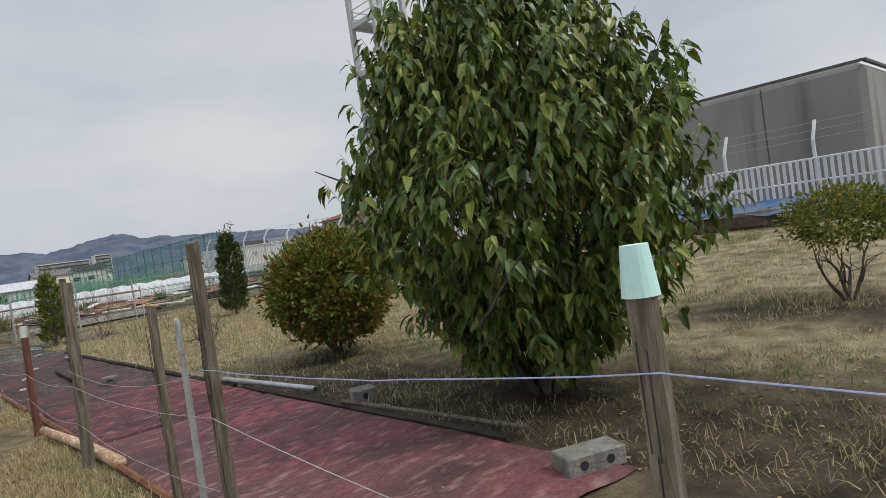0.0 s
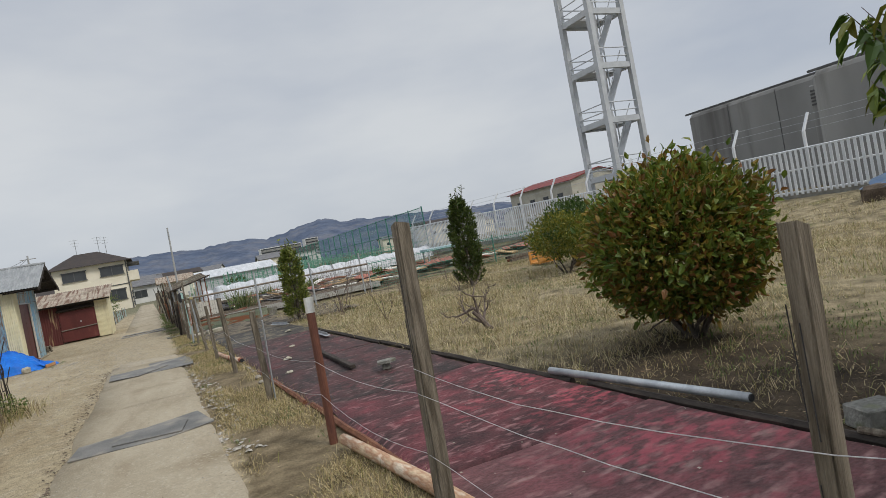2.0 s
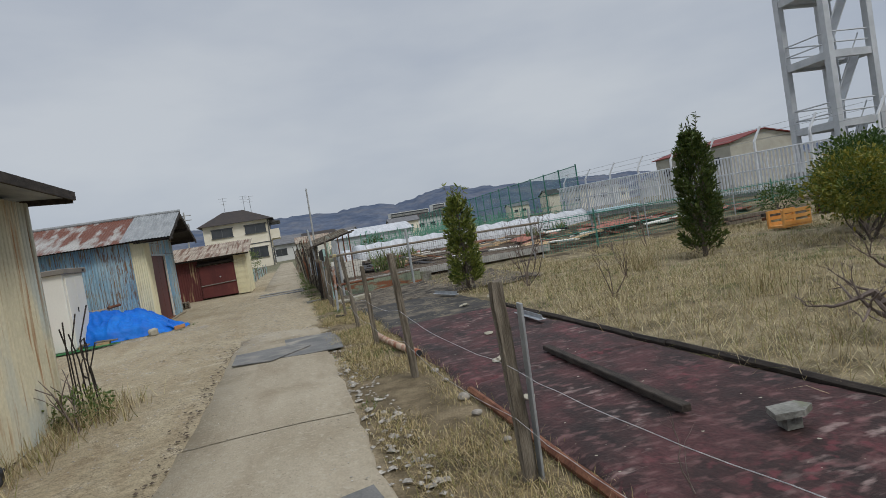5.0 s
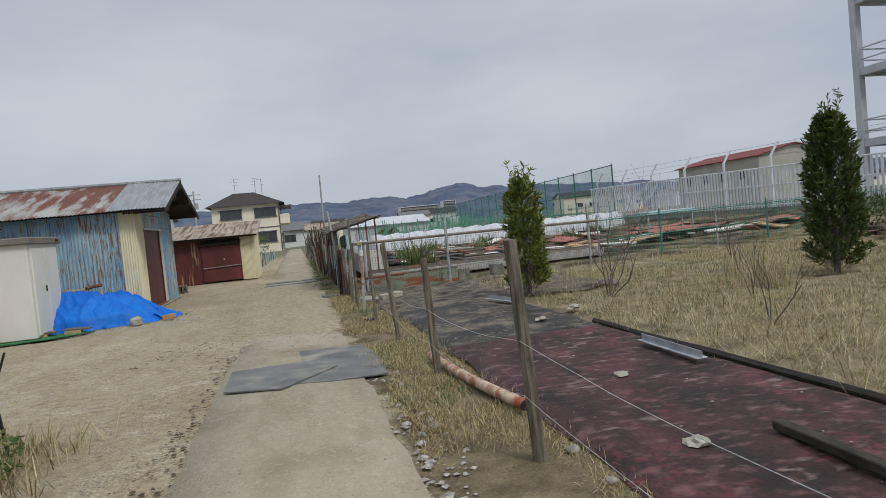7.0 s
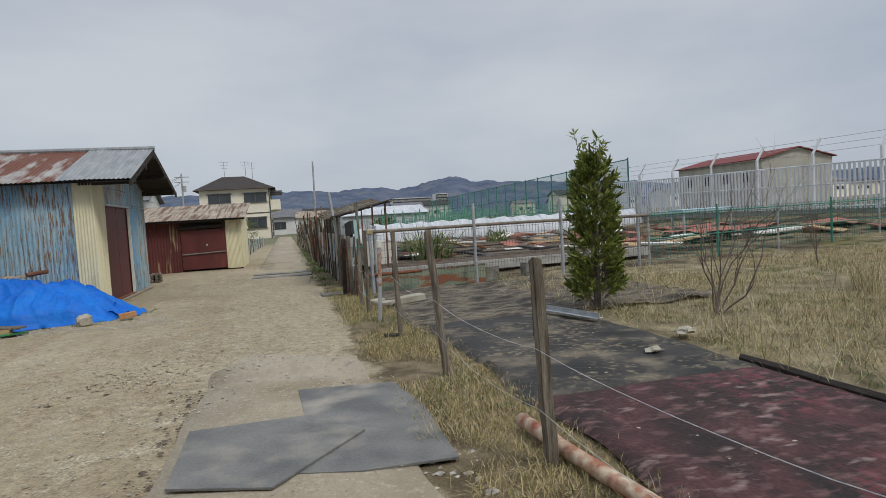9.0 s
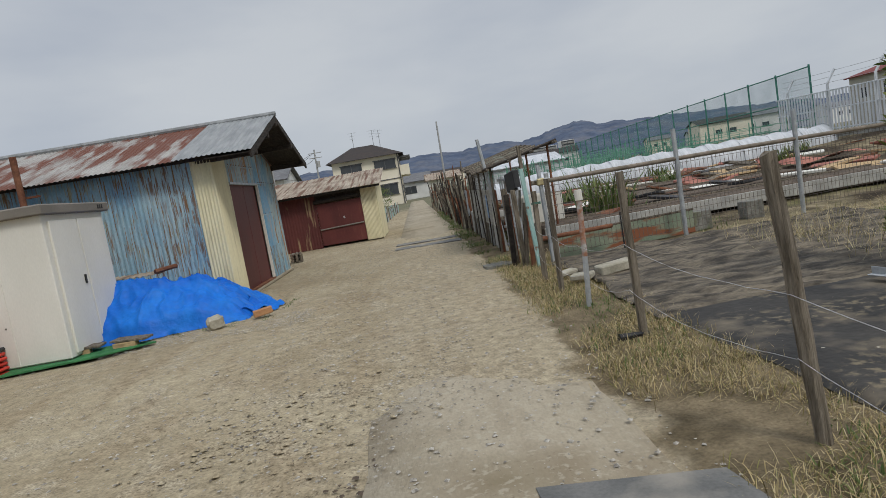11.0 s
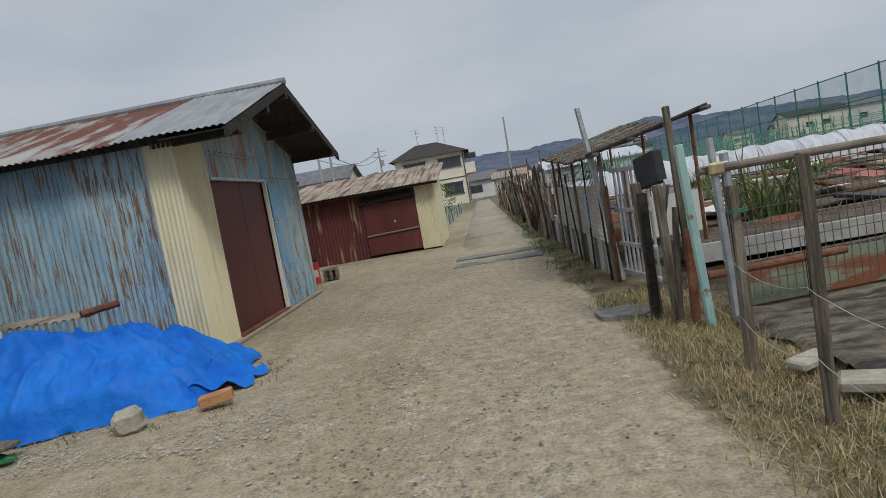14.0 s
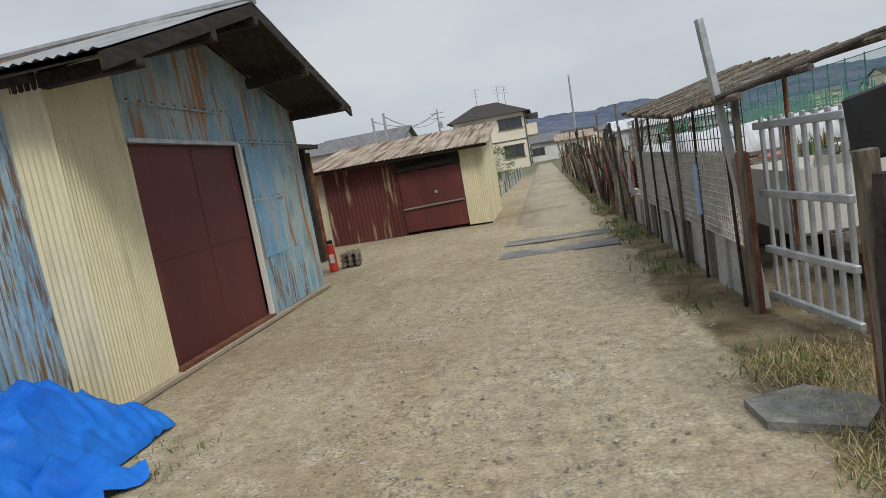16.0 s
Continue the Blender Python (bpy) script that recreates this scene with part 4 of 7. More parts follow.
part("cap", tubed([(0.05, 0, 0.94), (0.05, 0, 1.03)], 0.034, 12), M_WHITEPANEL, pp, "white plastic cap")
wood_post(0.78, 21.2, 1.16, 0.029, (0.01, 0.0), False)
wood_post(0.77, 21.95, 1.03, 0.034, (0.03, 0.0), True, label="dark split wooden post bound with green cord")
part("cord", tubed([(0.052 * math.cos(a) + 0.795, 21.95 + 0.05 * math.sin(a), 0.88 + 0.002 * a) for a in np.linspace(0, 12.5, 30)], 0.005, 4), M_GREENSTEEL)
tagged(bpy.data.objects["cord"], "green cord bound round a wooden post", "cord")
# a burrow at the foot of the post: a black tube paints its dark opening
bur = thing("burrow", 0.8, 19.1, 0.0, "dark burrow in the verge beside a post", "hole")
bm = bmesh.new()
tube(bm, [(-0.13, 0.0, 0.035), (0.02, 0.02, 0.03), (0.1, 0.06, 0.02)], 0.03, 6, 0.01)
part("mouth", bm, M_BLACK, bur)

WIRE_ENDS = [(1.2, 0.56), (1.17, 3.06), (1.14, 5.93), (1.12, 8.05), (1.02, 10.42), (0.96, 13.18), (0.9, 15.38), (0.86, 17.32), (0.84, 19.15), (0.82, 20.3), (0.78, 21.2), (0.78, 21.95), (0.92, 22.95)]


def wire(a, b, za, zb, sag, mat, r=0.0016):
    bm = bmesh.new()
    n = 12
    pts = []
    for k in range(n + 1):
        f = k / n
        pts.append((a[0] + (b[0] - a[0]) * f + 0.008 * noise.noise(Vector((a[1] + f * 9, za, 0))) - 0.04, a[1] + (b[1] - a[1]) * f, za + (zb - za) * f - sag * 4 * f * (1 - f) + 0.007 * noise.noise(Vector((f * 14 + a[1], za, 3)))))
    tube(bm, pts, r, 5)
    return tagged(part("fence_wire", bm, mat), "thin twisted fence wire strung between posts", "fence wire", "wires of the fence")


HI = [0.0, 0.8, 0.72, 0.68, 0.62, 0.66, 0.6, 0.62, 0.66, 0.55, 0.6, 0.62, 0.7]
LO = [0.0, 0.42, 0.4, 0.4, 0.34, 0.36, 0.3, 0.36, 0.34, 0.3, 0.3, 0.32, 0.3]
for i in range(1, len(WIRE_ENDS) - 1):
    wire(WIRE_ENDS[i], WIRE_ENDS[i + 1], HI[i], HI[i + 1], 0.05, M_WIRE)
    wire(WIRE_ENDS[i], WIRE_ENDS[i + 1], LO[i], LO[i + 1], 0.07, M_WIRE, 0.0015)
wire((1.2, -3.0), (1.2, 0.56), 1.2, 1.2, 0.02, M_CORD, 0.0024)
wire((1.2, 0.56), (1.17, 3.06), 1.2, 1.05, 0.03, M_CORD, 0.0024)
wire((1.2, -3.0), (1.17, 3.06), 0.6, 0.8, 0.06, M_WIRE, 0.002)
wire((1.18, 3.08), (1.14, 5.93), 1.03, 0.85, 0.1, M_WIRE, 0.0015)


# ---- sheds on the other side ----
def shed_cream():
    """The nearest shed: faded cream corrugated steel under a dark flat eave."""
    t = thing("shed", -2.5, 14.5, 0, "faded cream corrugated steel shed with rust streaks and dark eave", "shed")
    part("lane_wall", corrugated((0, -5.0, 0.0), (0, 1, 0), (0, 0, 1), 5.0, 2.3, (1, 0, 0), 0.085, 0.022), M_CREAMRUST, t)
    part("end_wall", corrugated((-4, 0.0, 0.0), (1, 0, 0), (0, 0, 1), 4.0, 2.3, (0, 1, 0)), M_CREAMRUST, t)
    part("back_wall", boxed((-4.02, -2.5, 1.15), (0.04, 4.9, 2.3)), M_CREAMRUST, t)
    part("near_wall", corrugated((-4, -5.0, 0.0), (1, 0, 0), (0, 0, 1), 4.0, 2.3, (0, -1, 0)), M_CREAMRUST, t)
    part("corner_trim", boxed((0.015, 0.015, 1.15), (0.05, 0.05, 2.3), None, 0.006), M_CREAMRUST, t)
    part("roof", slab([(-4.4, -5.4, 2.62), (0.38, -5.4, 2.33), (0.38, 0.3, 2.33), (-4.4, 0.3, 2.62)], 0.05), M_ROOFGALV, t)
    part("fascia", boxed((0.395, -2.55, 2.345), (0.03, 5.72, 0.09)), M_DARKWOOD, t, "dark eave board")
    part("end_fascia", slab([(-4.4, 0.302, 2.56), (0.38, 0.302, 2.27), (0.38, 0.302, 2.37), (-4.4, 0.302, 2.66)], 0.03), M_DARKWOOD, t)
    return t


def shed_blue():
    """The blue shed, its gable over the lane; ridge along x."""
    t = thing("shed", -3.54, 24.7, 0, "rusted blue corrugated shed with cream corner and maroon doors", "shed")
    W, D, EZ, RZ = 4.05, 7.0, 2.33, 2.98
    ry = 1.9
    gable = lambda s: EZ + (RZ - EZ) * (1 - abs(s - ry) / (ry if s < ry else W - ry))
    part("side_wall", corrugated((-D, 0, 0), (1, 0, 0), (0, 0, 1), D - 0.32, EZ, (0, -1, 0)), M_BLUEWALL, t)
    part("cream_corner", corrugated((-0.32, -0.012, 0), (1, 0, 0), (0, 0, 1), 0.33, EZ, (0, -1, 0), 0.05, 0.007), M_CREAM, t, "cream corrugated corner strip")
    part("cream_front", corrugated((0.0, -0.01, 0), (0, 1, 0), (0, 0, 1), 0.72, 2.3, (1, 0, 0), 0.035, 0.004, lambda s: gable(s) - 0.02), M_CREAM, t, "cream ribbed front panel")
    part("front_right", corrugated((0.0, 2.44, 0), (0, 1, 0), (0, 0, 1), W - 2.44, 2.4, (1, 0, 0), 0.07, 0.006, lambda s: gable(s + 2.44)), M_BLUEFRONT, t)
    part("front_over_door", corrugated((0.0, 0.71, 1.88), (0, 1, 0), (0, 0, 1), 1.73, 1, (1, 0, 0), 0.07, 0.006, lambda s: gable(s + 0.71) - 1.88), M_BLUEFRONT, t)
    part("rust_patch_panel", corrugated((0.012, 2.6, 0.05), (0, 1, 0), (0, 0, 1), 0.95, 0.62, (1, 0, 0), 0.07, 0.006), M_BLUEWALL, t, "darker patched sheet low on the front")
    part("blue_patch_panel", corrugated((0.014, 2.55, 0.67), (0, 1, 0), (0, 0, 1), 0.6, 1.2, (1, 0, 0), 0.07, 0.006), material("bluer_steel", [(0.15, 0.3, 0.44), (0.22, 0.36, 0.46)], 2, (1, 1, 0.4), 0.6, bump=0.1, stain=(0.36, 0.33, 0.3), stain_scale=3, stain_range=(0.55, 0.7), stain_stretch=(4, 4, 0.5)), t, "bluer patched sheet")
    for a, b, z in ((0.72, 2.42, 2.2), (2.46, 4.0, 1.92), (2.46, 3.3, 1.3)):
        part("sheet_lap", boxed((0.016, (a + b) / 2, z), (0.006, b - a, 0.02)), M_BLUEFRONT, t)
        for k in range(int((b - a) / 0.16)):
            part("nail", tubed([(0.012, a + 0.08 + 0.16 * k, z + 0.02), (0.024, a + 0.08 + 0.16 * k, z + 0.02)], 0.008, 5), M_RUST, t)
    part("far_wall", boxed((-D / 2, W + 0.01, EZ / 2), (D, 0.03, EZ)), M_BLUEWALL, t)
    part("back_wall", boxed((-D, W / 2, EZ / 2), (0.03, W, EZ)), M_BLUEWALL, t)
    part("floor_slab", boxed((-D / 2 - 0.02, W / 2, 0.02), (D + 0.16, W + 0.16, 0.05), None, 0.01), M_ROAD, t, "rough concrete footing")
    # doors
    for k, (a, b) in enumerate(((0.73, 1.6), (1.61, 2.4))):
        d = part("door", boxed((-0.05, (a + b) / 2, 0.98), (0.035, b - a, 1.82), None, 0.004), M_MAROON, t, "maroon painted steel sliding door")
        part("door_rail", boxed((-0.03, (a + b) / 2, 0.95), (0.008, b - a - 0.03, 0.025)), M_MAROON, d)
        part("door_top_rail", boxed((-0.03, (a + b) / 2, 1.84), (0.008, b - a - 0.03, 0.04)), M_MAROON, d)
    part("door_frame", boxed((0.012, 2.425, 0.95), (0.05, 0.035, 1.88)), M_WHITEPANEL, t, "pale door jamb")
    part("lintel", boxed((0.0, 1.57, 1.9), (0.06, 1.75, 0.035)), M_GALV, t)
    part("door_sill", boxed((0.0, 1.57, 0.05), (0.09, 1.75, 0.05)), M_RUST, t)
    # roof: near slope and far slope
    s = (RZ - EZ) / ry
    over, gov = 0.32, 0.72
    ez = EZ - s * over + 0.06
    up = Vector((0, ry + over, RZ + 0.08 - ez))
    part("roof_near", corrugated((-D - 0.3, -over, ez), (1, 0, 0), up, D - 0.15, up.length, (0, -s, 1), 0.076, 0.009), M_ROOFRUST, t, "rust-streaked corrugated roof sheets")
    part("roof_near_end", corrugated((-0.48, -over - 0.02, ez + 0.012), (1, 0, 0), up, 0.48 + gov, up.length, (0, -s, 1), 0.076, 0.009), M_ROOFGALV, t, "newer grey corrugated roof sheet")
    s2 = (RZ - EZ) / (W - ry)
    ez2 = EZ - s2 * over + 0.06
    up2 = Vector((0, -(W - ry + over), RZ + 0.08 - ez2))
    part("roof_far", corrugated((-D - 0.3, W + over, ez2), (1, 0, 0), up2, D + 0.3 + gov, up2.length, (0, s2, 1), 0.076, 0.009), M_ROOFRUST, t)
    part("ridge_cap", tubed([(-D - 0.3, ry, RZ + 0.1), (gov + 0.02, ry, RZ + 0.1)], 0.05, 8), M_ROOFGALV, t, "rounded grey ridge cap")
    for y0, z0, y1, z1 in ((-over, ez - 0.06, ry, RZ + 0.02), (ry, RZ + 0.02, W + over, ez2 - 0.06)):
        part("barge_board", slab([(gov - 0.03, y0, z0 - 0.06), (gov - 0.03, y1, z1 - 0.06), (gov - 0.03, y1, z1 + 0.05), (gov - 0.03, y0, z0 + 0.05)], 0.03), M_DARKWOOD, t, "black barge board")
        part("soffit", slab([(0.02, y0, z0 + 0.02), (gov - 0.03, y0, z0 + 0.02), (gov - 0.03, y1, z1 + 0.02), (0.02, y1, z1 + 0.02)], 0.012), M_DARKWOOD, t, "dark underside of the overhang")
    for y, z in ((0.02, EZ - 0.06), (ry * 0.55, EZ + 0.28), (ry, RZ - 0.08), (ry + (W - ry) * 0.5, EZ + 0.24), (W - 0.02, EZ - 0.06)):
        part("purlin", boxed((0.25, y, z), (0.95, 0.08, 0.1), None, 0.006), M_DARKWOOD, t)
    part("eave_board", boxed((-D / 2, -0.06, EZ - 0.03), (D, 0.06, 0.07)), M_DARKWOOD, t)
    return t


shed_cream()
shed_blue()
flue = thing("stove_pipe", -6.13, 24.2, 0, "rusty brown steel flue pipe beside the blue shed", "pipe")
part("stack", tubed([(0, 0, 0), (0, 0, 2.7)], 0.045, 10), M_RUST, flue)
part("bracket", boxed((0.1, 0.05, 2.1), (0.25, 0.04, 0.03)), M_RUST, flue)


def shed_maroon():
    t = thing("shed", -5.3, 34.2, 0, "low shed with maroon doors, cream panel and rusty roof", "shed")
    L, D, EZ = 3.6, 3.2, 1.72
    part("front_wall", corrugated((0, 0, 0), (1, 0, 0), (0, 0, 1), 1.7, EZ, (0, -1, 0), 0.09, 0.006), material("maroon_over_tan", [(0.09, 0.026, 0.024), (0.12, 0.035, 0.03)], 1.5, (1, 1, 0.5), 0.6, stain=(0.3, 0.21, 0.12), stain_scale=1.4, stain_range=(0.6, 0.68), stain_stretch=(5, 5, 0.6), bump=0.1), t, "maroon wall peeling to tan")
    part("tan_end", corrugated((-0.45, 0.06, 0), (1, 0, 0), (0, 0, 1), 0.46, EZ, (0, -1, 0), 0.06, 0.006), M_CREAMRUST, t)
    part("cream_panel", corrugated((3.1, -0.01, 0.02), (1, 0, 0), (0, 0, 1), 0.5, EZ, (0, -1, 0), 0.04, 0.004), M_CREAM, t, "cream ribbed corner panel")
    part("right_wall", corrugated((L, 0, 0), (0, 1, 0), (0, 0, 1), D, EZ, (1, 0, 0), 0.076, 0.008, lambda s: EZ + 0.16 * s), M_CREAM, t)
    part("back_wall", boxed((L / 2, D, 1.0), (L, 0.04, 2.0)), M_CREAMRUST, t)
    part("left_wall", boxed((-0.45, D / 2, 0.9), (0.04, D, 1.8)), M_CREAMRUST, t)
    d = part("door", boxed((2.4, -0.02, 0.71), (1.38, 0.04, 1.3), None, 0.004), M_MAROON, t, "maroon sliding door with a cross rail")
    part("door_rail", tubed([(1.72, -0.06, 0.56), (3.08, -0.06, 0.6)], 0.022, 8), M_DARKTRIM, d)
    part("handle", boxed((2.5, -0.05, 0.85), (0.05, 0.03, 0.06)), M_GALV, d)
    part("rolled_blind", tubed([(1.65, -0.1, 1.42), (3.0, -0.1, 1.47)], 0.06, 8), M_DARKWOOD, t, "dark rolled blind over the door")
    # Flat dark panel over the door: the hollow's shade put into its colour.
    part("recess", boxed((2.4, -0.012, 1.53), (1.42, 0.02, 0.3)), M_DARKWOOD, t)
    up = Vector((0, D + 0.7, 0.62))
    part("roof", corrugated((-0.55, -0.4, EZ - 0.03), (1, 0, 0), up, L + 0.75, up.length, (0, -0.17, 1), 0.09, 0.01), M_ROOFTAN, t, "tan corrugated roof banded with rust")
    part("roof_edge", boxed((L / 2 - 0.2, -0.33, EZ - 0.07), (L + 0.7, 0.04, 0.06)), M_DARKWOOD, t)
    return t


shed_maroon()

lean = thing("lean_to_roof", -6.2, 30.4, 0, "dark open lean-to behind the blue shed", "lean-to")
part("roof", slab([(-2.5, -0.9, 2.25), (1.75, -0.9, 2.05), (1.75, 1.6, 2.05), (-2.5, 1.6, 2.25)], 0.07), M_DARKWOOD, lean)
for x, y in ((1.5, -0.7), (1.5, 1.4), (-2.2, -0.7), (-2.2, 1.4)):
    part("post", boxed((x, y, 1.03), (0.1, 0.1, 2.06)), M_DARKWOOD, lean)
part("back_wall", boxed((-0.4, 1.5, 1.0), (4.0, 0.04, 2.0)), M_RUST, lean)

ext = thing("fire_extinguisher", -3.95, 30.3, 0, "red fire extinguisher beside stacked firewood", "extinguisher")
part("cylinder", tubed([(0, 0, 0), (0, 0, 0.36), (0, 0, 0.42)], 0.07, 14, 0.055), M_PLASTIC_RED, ext)
part("valve", boxed((0, 0, 0.46), (0.1, 0.03, 0.06)), M_BLACK, ext)
part("label", boxed((0.02, -0.066, 0.2), (0.07, 0.02, 0.14)), M_LABEL, ext)
wood_pile = thing("firewood_stack", -3.74, 30.6, 0, "low stack of split firewood on the ground", "firewood")
for k in range(9):
    part("split_log", boxed((0.09 * (k % 3) - 0.08, 0.02 * (k % 3), 0.045 + 0.075 * (k // 3)), (0.08, 0.4, 0.07), pose(0, 0, 0, 0, 20 * (k % 5), 6 * (k % 3)), 0.01), M_WOOD, wood_pile)


# ---- storage cabinets, tarpaulin and cones ----
def cabinet(x, y, w, d, h, rz, label, doors):
    t = thing("storage_cabinet", x, y, 0, label, "storage cabinet", rz=rz)
    part("body", boxed((-w / 2, d / 2, h / 2 + 0.02), (w, d, h - 0.04), None, 0.012), M_WHITEPANEL, t)
    part("base", boxed((-w / 2, d / 2, 0.03), (w - 0.04, d - 0.04, 0.06)), M_DARKTRIM, t)
    part("roof", boxed((-w / 2 - 0.02, d / 2, h + 0.05), (w + 0.18, d + 0.16, 0.12), None, 0.015), M_DARKTRIM, t, "brown-grey roof cap")
    # Black bars paint the dark inside the vents; no slots are cut.
    for k in range(3):
        part("vent_slot", boxed((0.075, d - 0.2 + 0.05 * k, h + 0.05), (0.008, 0.02, 0.05)), M_BLACK, t)
    for k in range(1, 3):
        part("panel_seam", boxed((-w * k / 3, -0.003, h / 2), (0.012, 0.008, h - 0.1)), M_WHITEPANEL, t)
        for z in (0.5, 1.2):
            part("bolt", tubed([(-w * k / 3 - 0.06, -0.006, z), (-w * k / 3 - 0.06, 0.001, z)], 0.012, 6), M_DARKTRIM, t)
    if doors:
        for a, b in ((0.1, d * 0.5 - 0.01), (d * 0.5 + 0.01, d - 0.1)):
            dr = part("door", boxed((0.012, (a + b) / 2, h / 2), (0.03, b - a, h - 0.16), None, 0.006), M_WHITEPANEL, t, "off-white panel door")
            if a < 0.2:
                part("handle", boxed((0.035, b - 0.09, h * 0.52), (0.02, 0.03, 0.11), None, 0.005), M_BLACK, dr)
        part("door_gap", boxed((0.004, d * 0.5, h / 2), (0.02, 0.016, h - 0.16)), M_DARKTRIM, t)
    return t


cabinet(-4.68, 22.05, 1.75, 1.35, 1.7, 0, "off-white steel garden cabinet with brown-grey roof cap", True)
cabinet(-6.55, 22.3, 1.6, 1.2, 1.95, 0, "second off-white steel cabinet with grey roof", False)

TL = lambda s, a, b: a + (b - a) * s


def tarp_height(u, v):
    """u along the pile, v across it: a low long heap, folded."""
    bulk = min(1, v / 0.38) ** 0.55 * (1 - 0.6 * max(0, v - 0.6) / 0.4) * min(1, u / 0.14) ** 0.5 * min(1, (1 - u) / 0.24) ** 0.7
    h = 0.66 * bulk * (1.05 - 0.35 * u)
    h += 0.09 * noise.noise(Vector((u * 7, v * 4, 1))) * (0.3 + bulk) + 0.05 * abs(noise.noise(Vector((u * 14 + v * 6, v * 10, 4)))) + 0.012 * noise.noise(Vector((u * 30, v * 22, 2)))
    h += 0.07 * (1 - abs(noise.noise(Vector((u * 8 + v * 4, v * 6 - u * 3, 7))))) ** 6 * (0.2 + bulk)
    return max(0.02, h * min(1, v / 0.05 + 0.08))


def tarpaulin():
    NU, NV = 150, 100
    vs, fs = [], []
    for i in range(NU + 1):
        for j in range(NV + 1):
            u, v = i / NU, j / NV
            # the heap lies along the foot of the blue wall, its front edge slanting towards the lane
            x = TL(u, -5.35, -2.93) + 0.06 * noise.noise(Vector((u * 6, v * 6, 8)))
            y = TL(v, TL(u, 22.45, 22.95), 24.55 - 0.15 * u) + 0.1 * noise.noise(Vector((u * 5, v * 2, 9))) * (1 - v)
            if v == 0:
                y += 0.06 * noise.noise(Vector((u * 20, 0, 3)))
            vs.append((x + 4.0, y - 23.6, tarp_height(u, v) - (0.02 if j in (0, NV) or i in (0, NU) else 0)))
    for i in range(NU):
        for j in range(NV):
            a = i * (NV + 1) + j
            fs.append((a, a + NV + 1, a + NV + 2, a + 1))
    t = thing("tarpaulin_heap", -4.0, 23.6, 0, "crumpled bright blue tarpaulin draped over a low heap", "tarpaulin")
    raw("sheet", vs, fs, M_TARP, t, smooth=True)
    bm = bmesh.new()
    n = 10
    g = [[bm.verts.new((0.93 + 0.42 * i / n + 0.05 * math.sin(j), -0.45 + 0.5 * j / n + 0.12 * i / n, 0.04 + 0.16 * (1 - i / n) * (0.4 + 0.6 * j / n) + 0.035 * math.sin(i * 1.1 + j * 0.9))) for j in range(n + 1)] for i in range(n + 1)]
    for i in range(n):
        for j in range(n):
            bm.faces.new((g[i][j], g[i + 1][j], g[i + 1][j + 1], g[i][j + 1]))
    part("loose_flap", bm, M_TARP, t, "loose corner of the tarpaulin", smooth=True)
    return t


tarpaulin()
rock = thing("stone", -3.22, 22.58, 0, "squarish pale stone holding the tarpaulin down", "stone")
bm = boxed((0, 0, 0.08), (0.2, 0.16, 0.17), pose(0, 0, 0, 4, -6, 20), 0.035)
bmesh.ops.subdivide_edges(bm, edges=bm.edges[:], cuts=2, use_grid_fill=True)
for v in bm.verts:
    v.co += Vector((1, 1, 1)) * 0.012 * noise.noise(v.co * 18)
part("rock", bm, M_STONE, rock)
brick = thing("brick", -2.7, 22.85, 0.03, "orange brick weighing down the tarpaulin corner", "brick")
part("body", boxed((0, 0, 0.045), (0.24, 0.11, 0.08), pose(0, 0, 0, 0, -6, 18), 0.008), M_BRICK, brick)
for x, y, rz in ((-4.75, 22.3, 8), (-4.2, 22.32, -5)):
    w = thing("timber_offcut", x, y, 0, "orange timber offcut under a grey board", "timber", "offcuts by the tarpaulin")
    part("block", boxed((0, 0, 0.045), (0.28, 0.1, 0.08), pose(0, 0, 0, 0, 0, rz), 0.006), M_WOOD_PALE, w)
    part("board", boxed((0.05, 0.06, 0.1), (0.42, 0.22, 0.025), pose(0, 0, 0, 0, 3, rz), 0.004), M_WOOD, w)
lp = thing("corrugated_offcut", -4.9, 24.28, 0.69, "rusty tan corrugated sheet lying on the heap", "metal sheet")
part("sheet", corrugated((-0.75, -0.22, 0.02), (1, 0.03, 0.0), (0, 1, 0.05), 1.25, 0.4, (0, 0, 1), 0.09, 0.012), M_ROOFTAN, lp)
part("roll_end", tubed([(0.45, -0.2, 0.05), (0.66, 0.08, 0.07)], 0.035, 7), M_RUST, lp)
tf = thing("turf_mat", -4.7, 22.12, 0.0, "green artificial turf offcut on the ground", "turf mat")
part("turf", prism([(-0.75, -0.35), (0.25, -0.15), (0.85, 0.2), (0.4, 0.45), (-0.7, 0.35)], 0.012, 0.03), M_TURF, tf)


def traffic_cone(x, y, z, h, mat, label):
    t = thing("traffic_cone", x, y, z, label, "traffic cone", "stack of traffic cones")
    part("base", boxed((0, 0, 0.02), (0.36, 0.36, 0.04), None, 0.015), M_PLASTIC_RED if h < 0.2 else M_BLACK, t)
    part("cone", tubed([(0, 0, 0.04), (0, 0, h)], 0.13, 18, 0.03), mat, t)
    return t


for k in range(6):
    tt = traffic_cone(-5.55 + 0.01 * (k % 2), 21.85, 0.055 * k, 0.11 if k < 5 else 0.62, M_PLASTIC_RED, "red traffic cone in a stack" if k < 5 else "upright red-orange traffic cone on top of a stack")


# ---- gate, pergola and garden fence ----
def stick(bm, x, y, h, r, lx=0.0, ly=0.0):
    tube(bm, [(x, y, -0.05), (x + lx * 0.5 + 0.015 * noise.noise(Vector((x * 9, y * 9, 0))), y + ly * 0.5, h * 0.5), (x + lx, y + ly, h)], r, 6, r * 0.85)


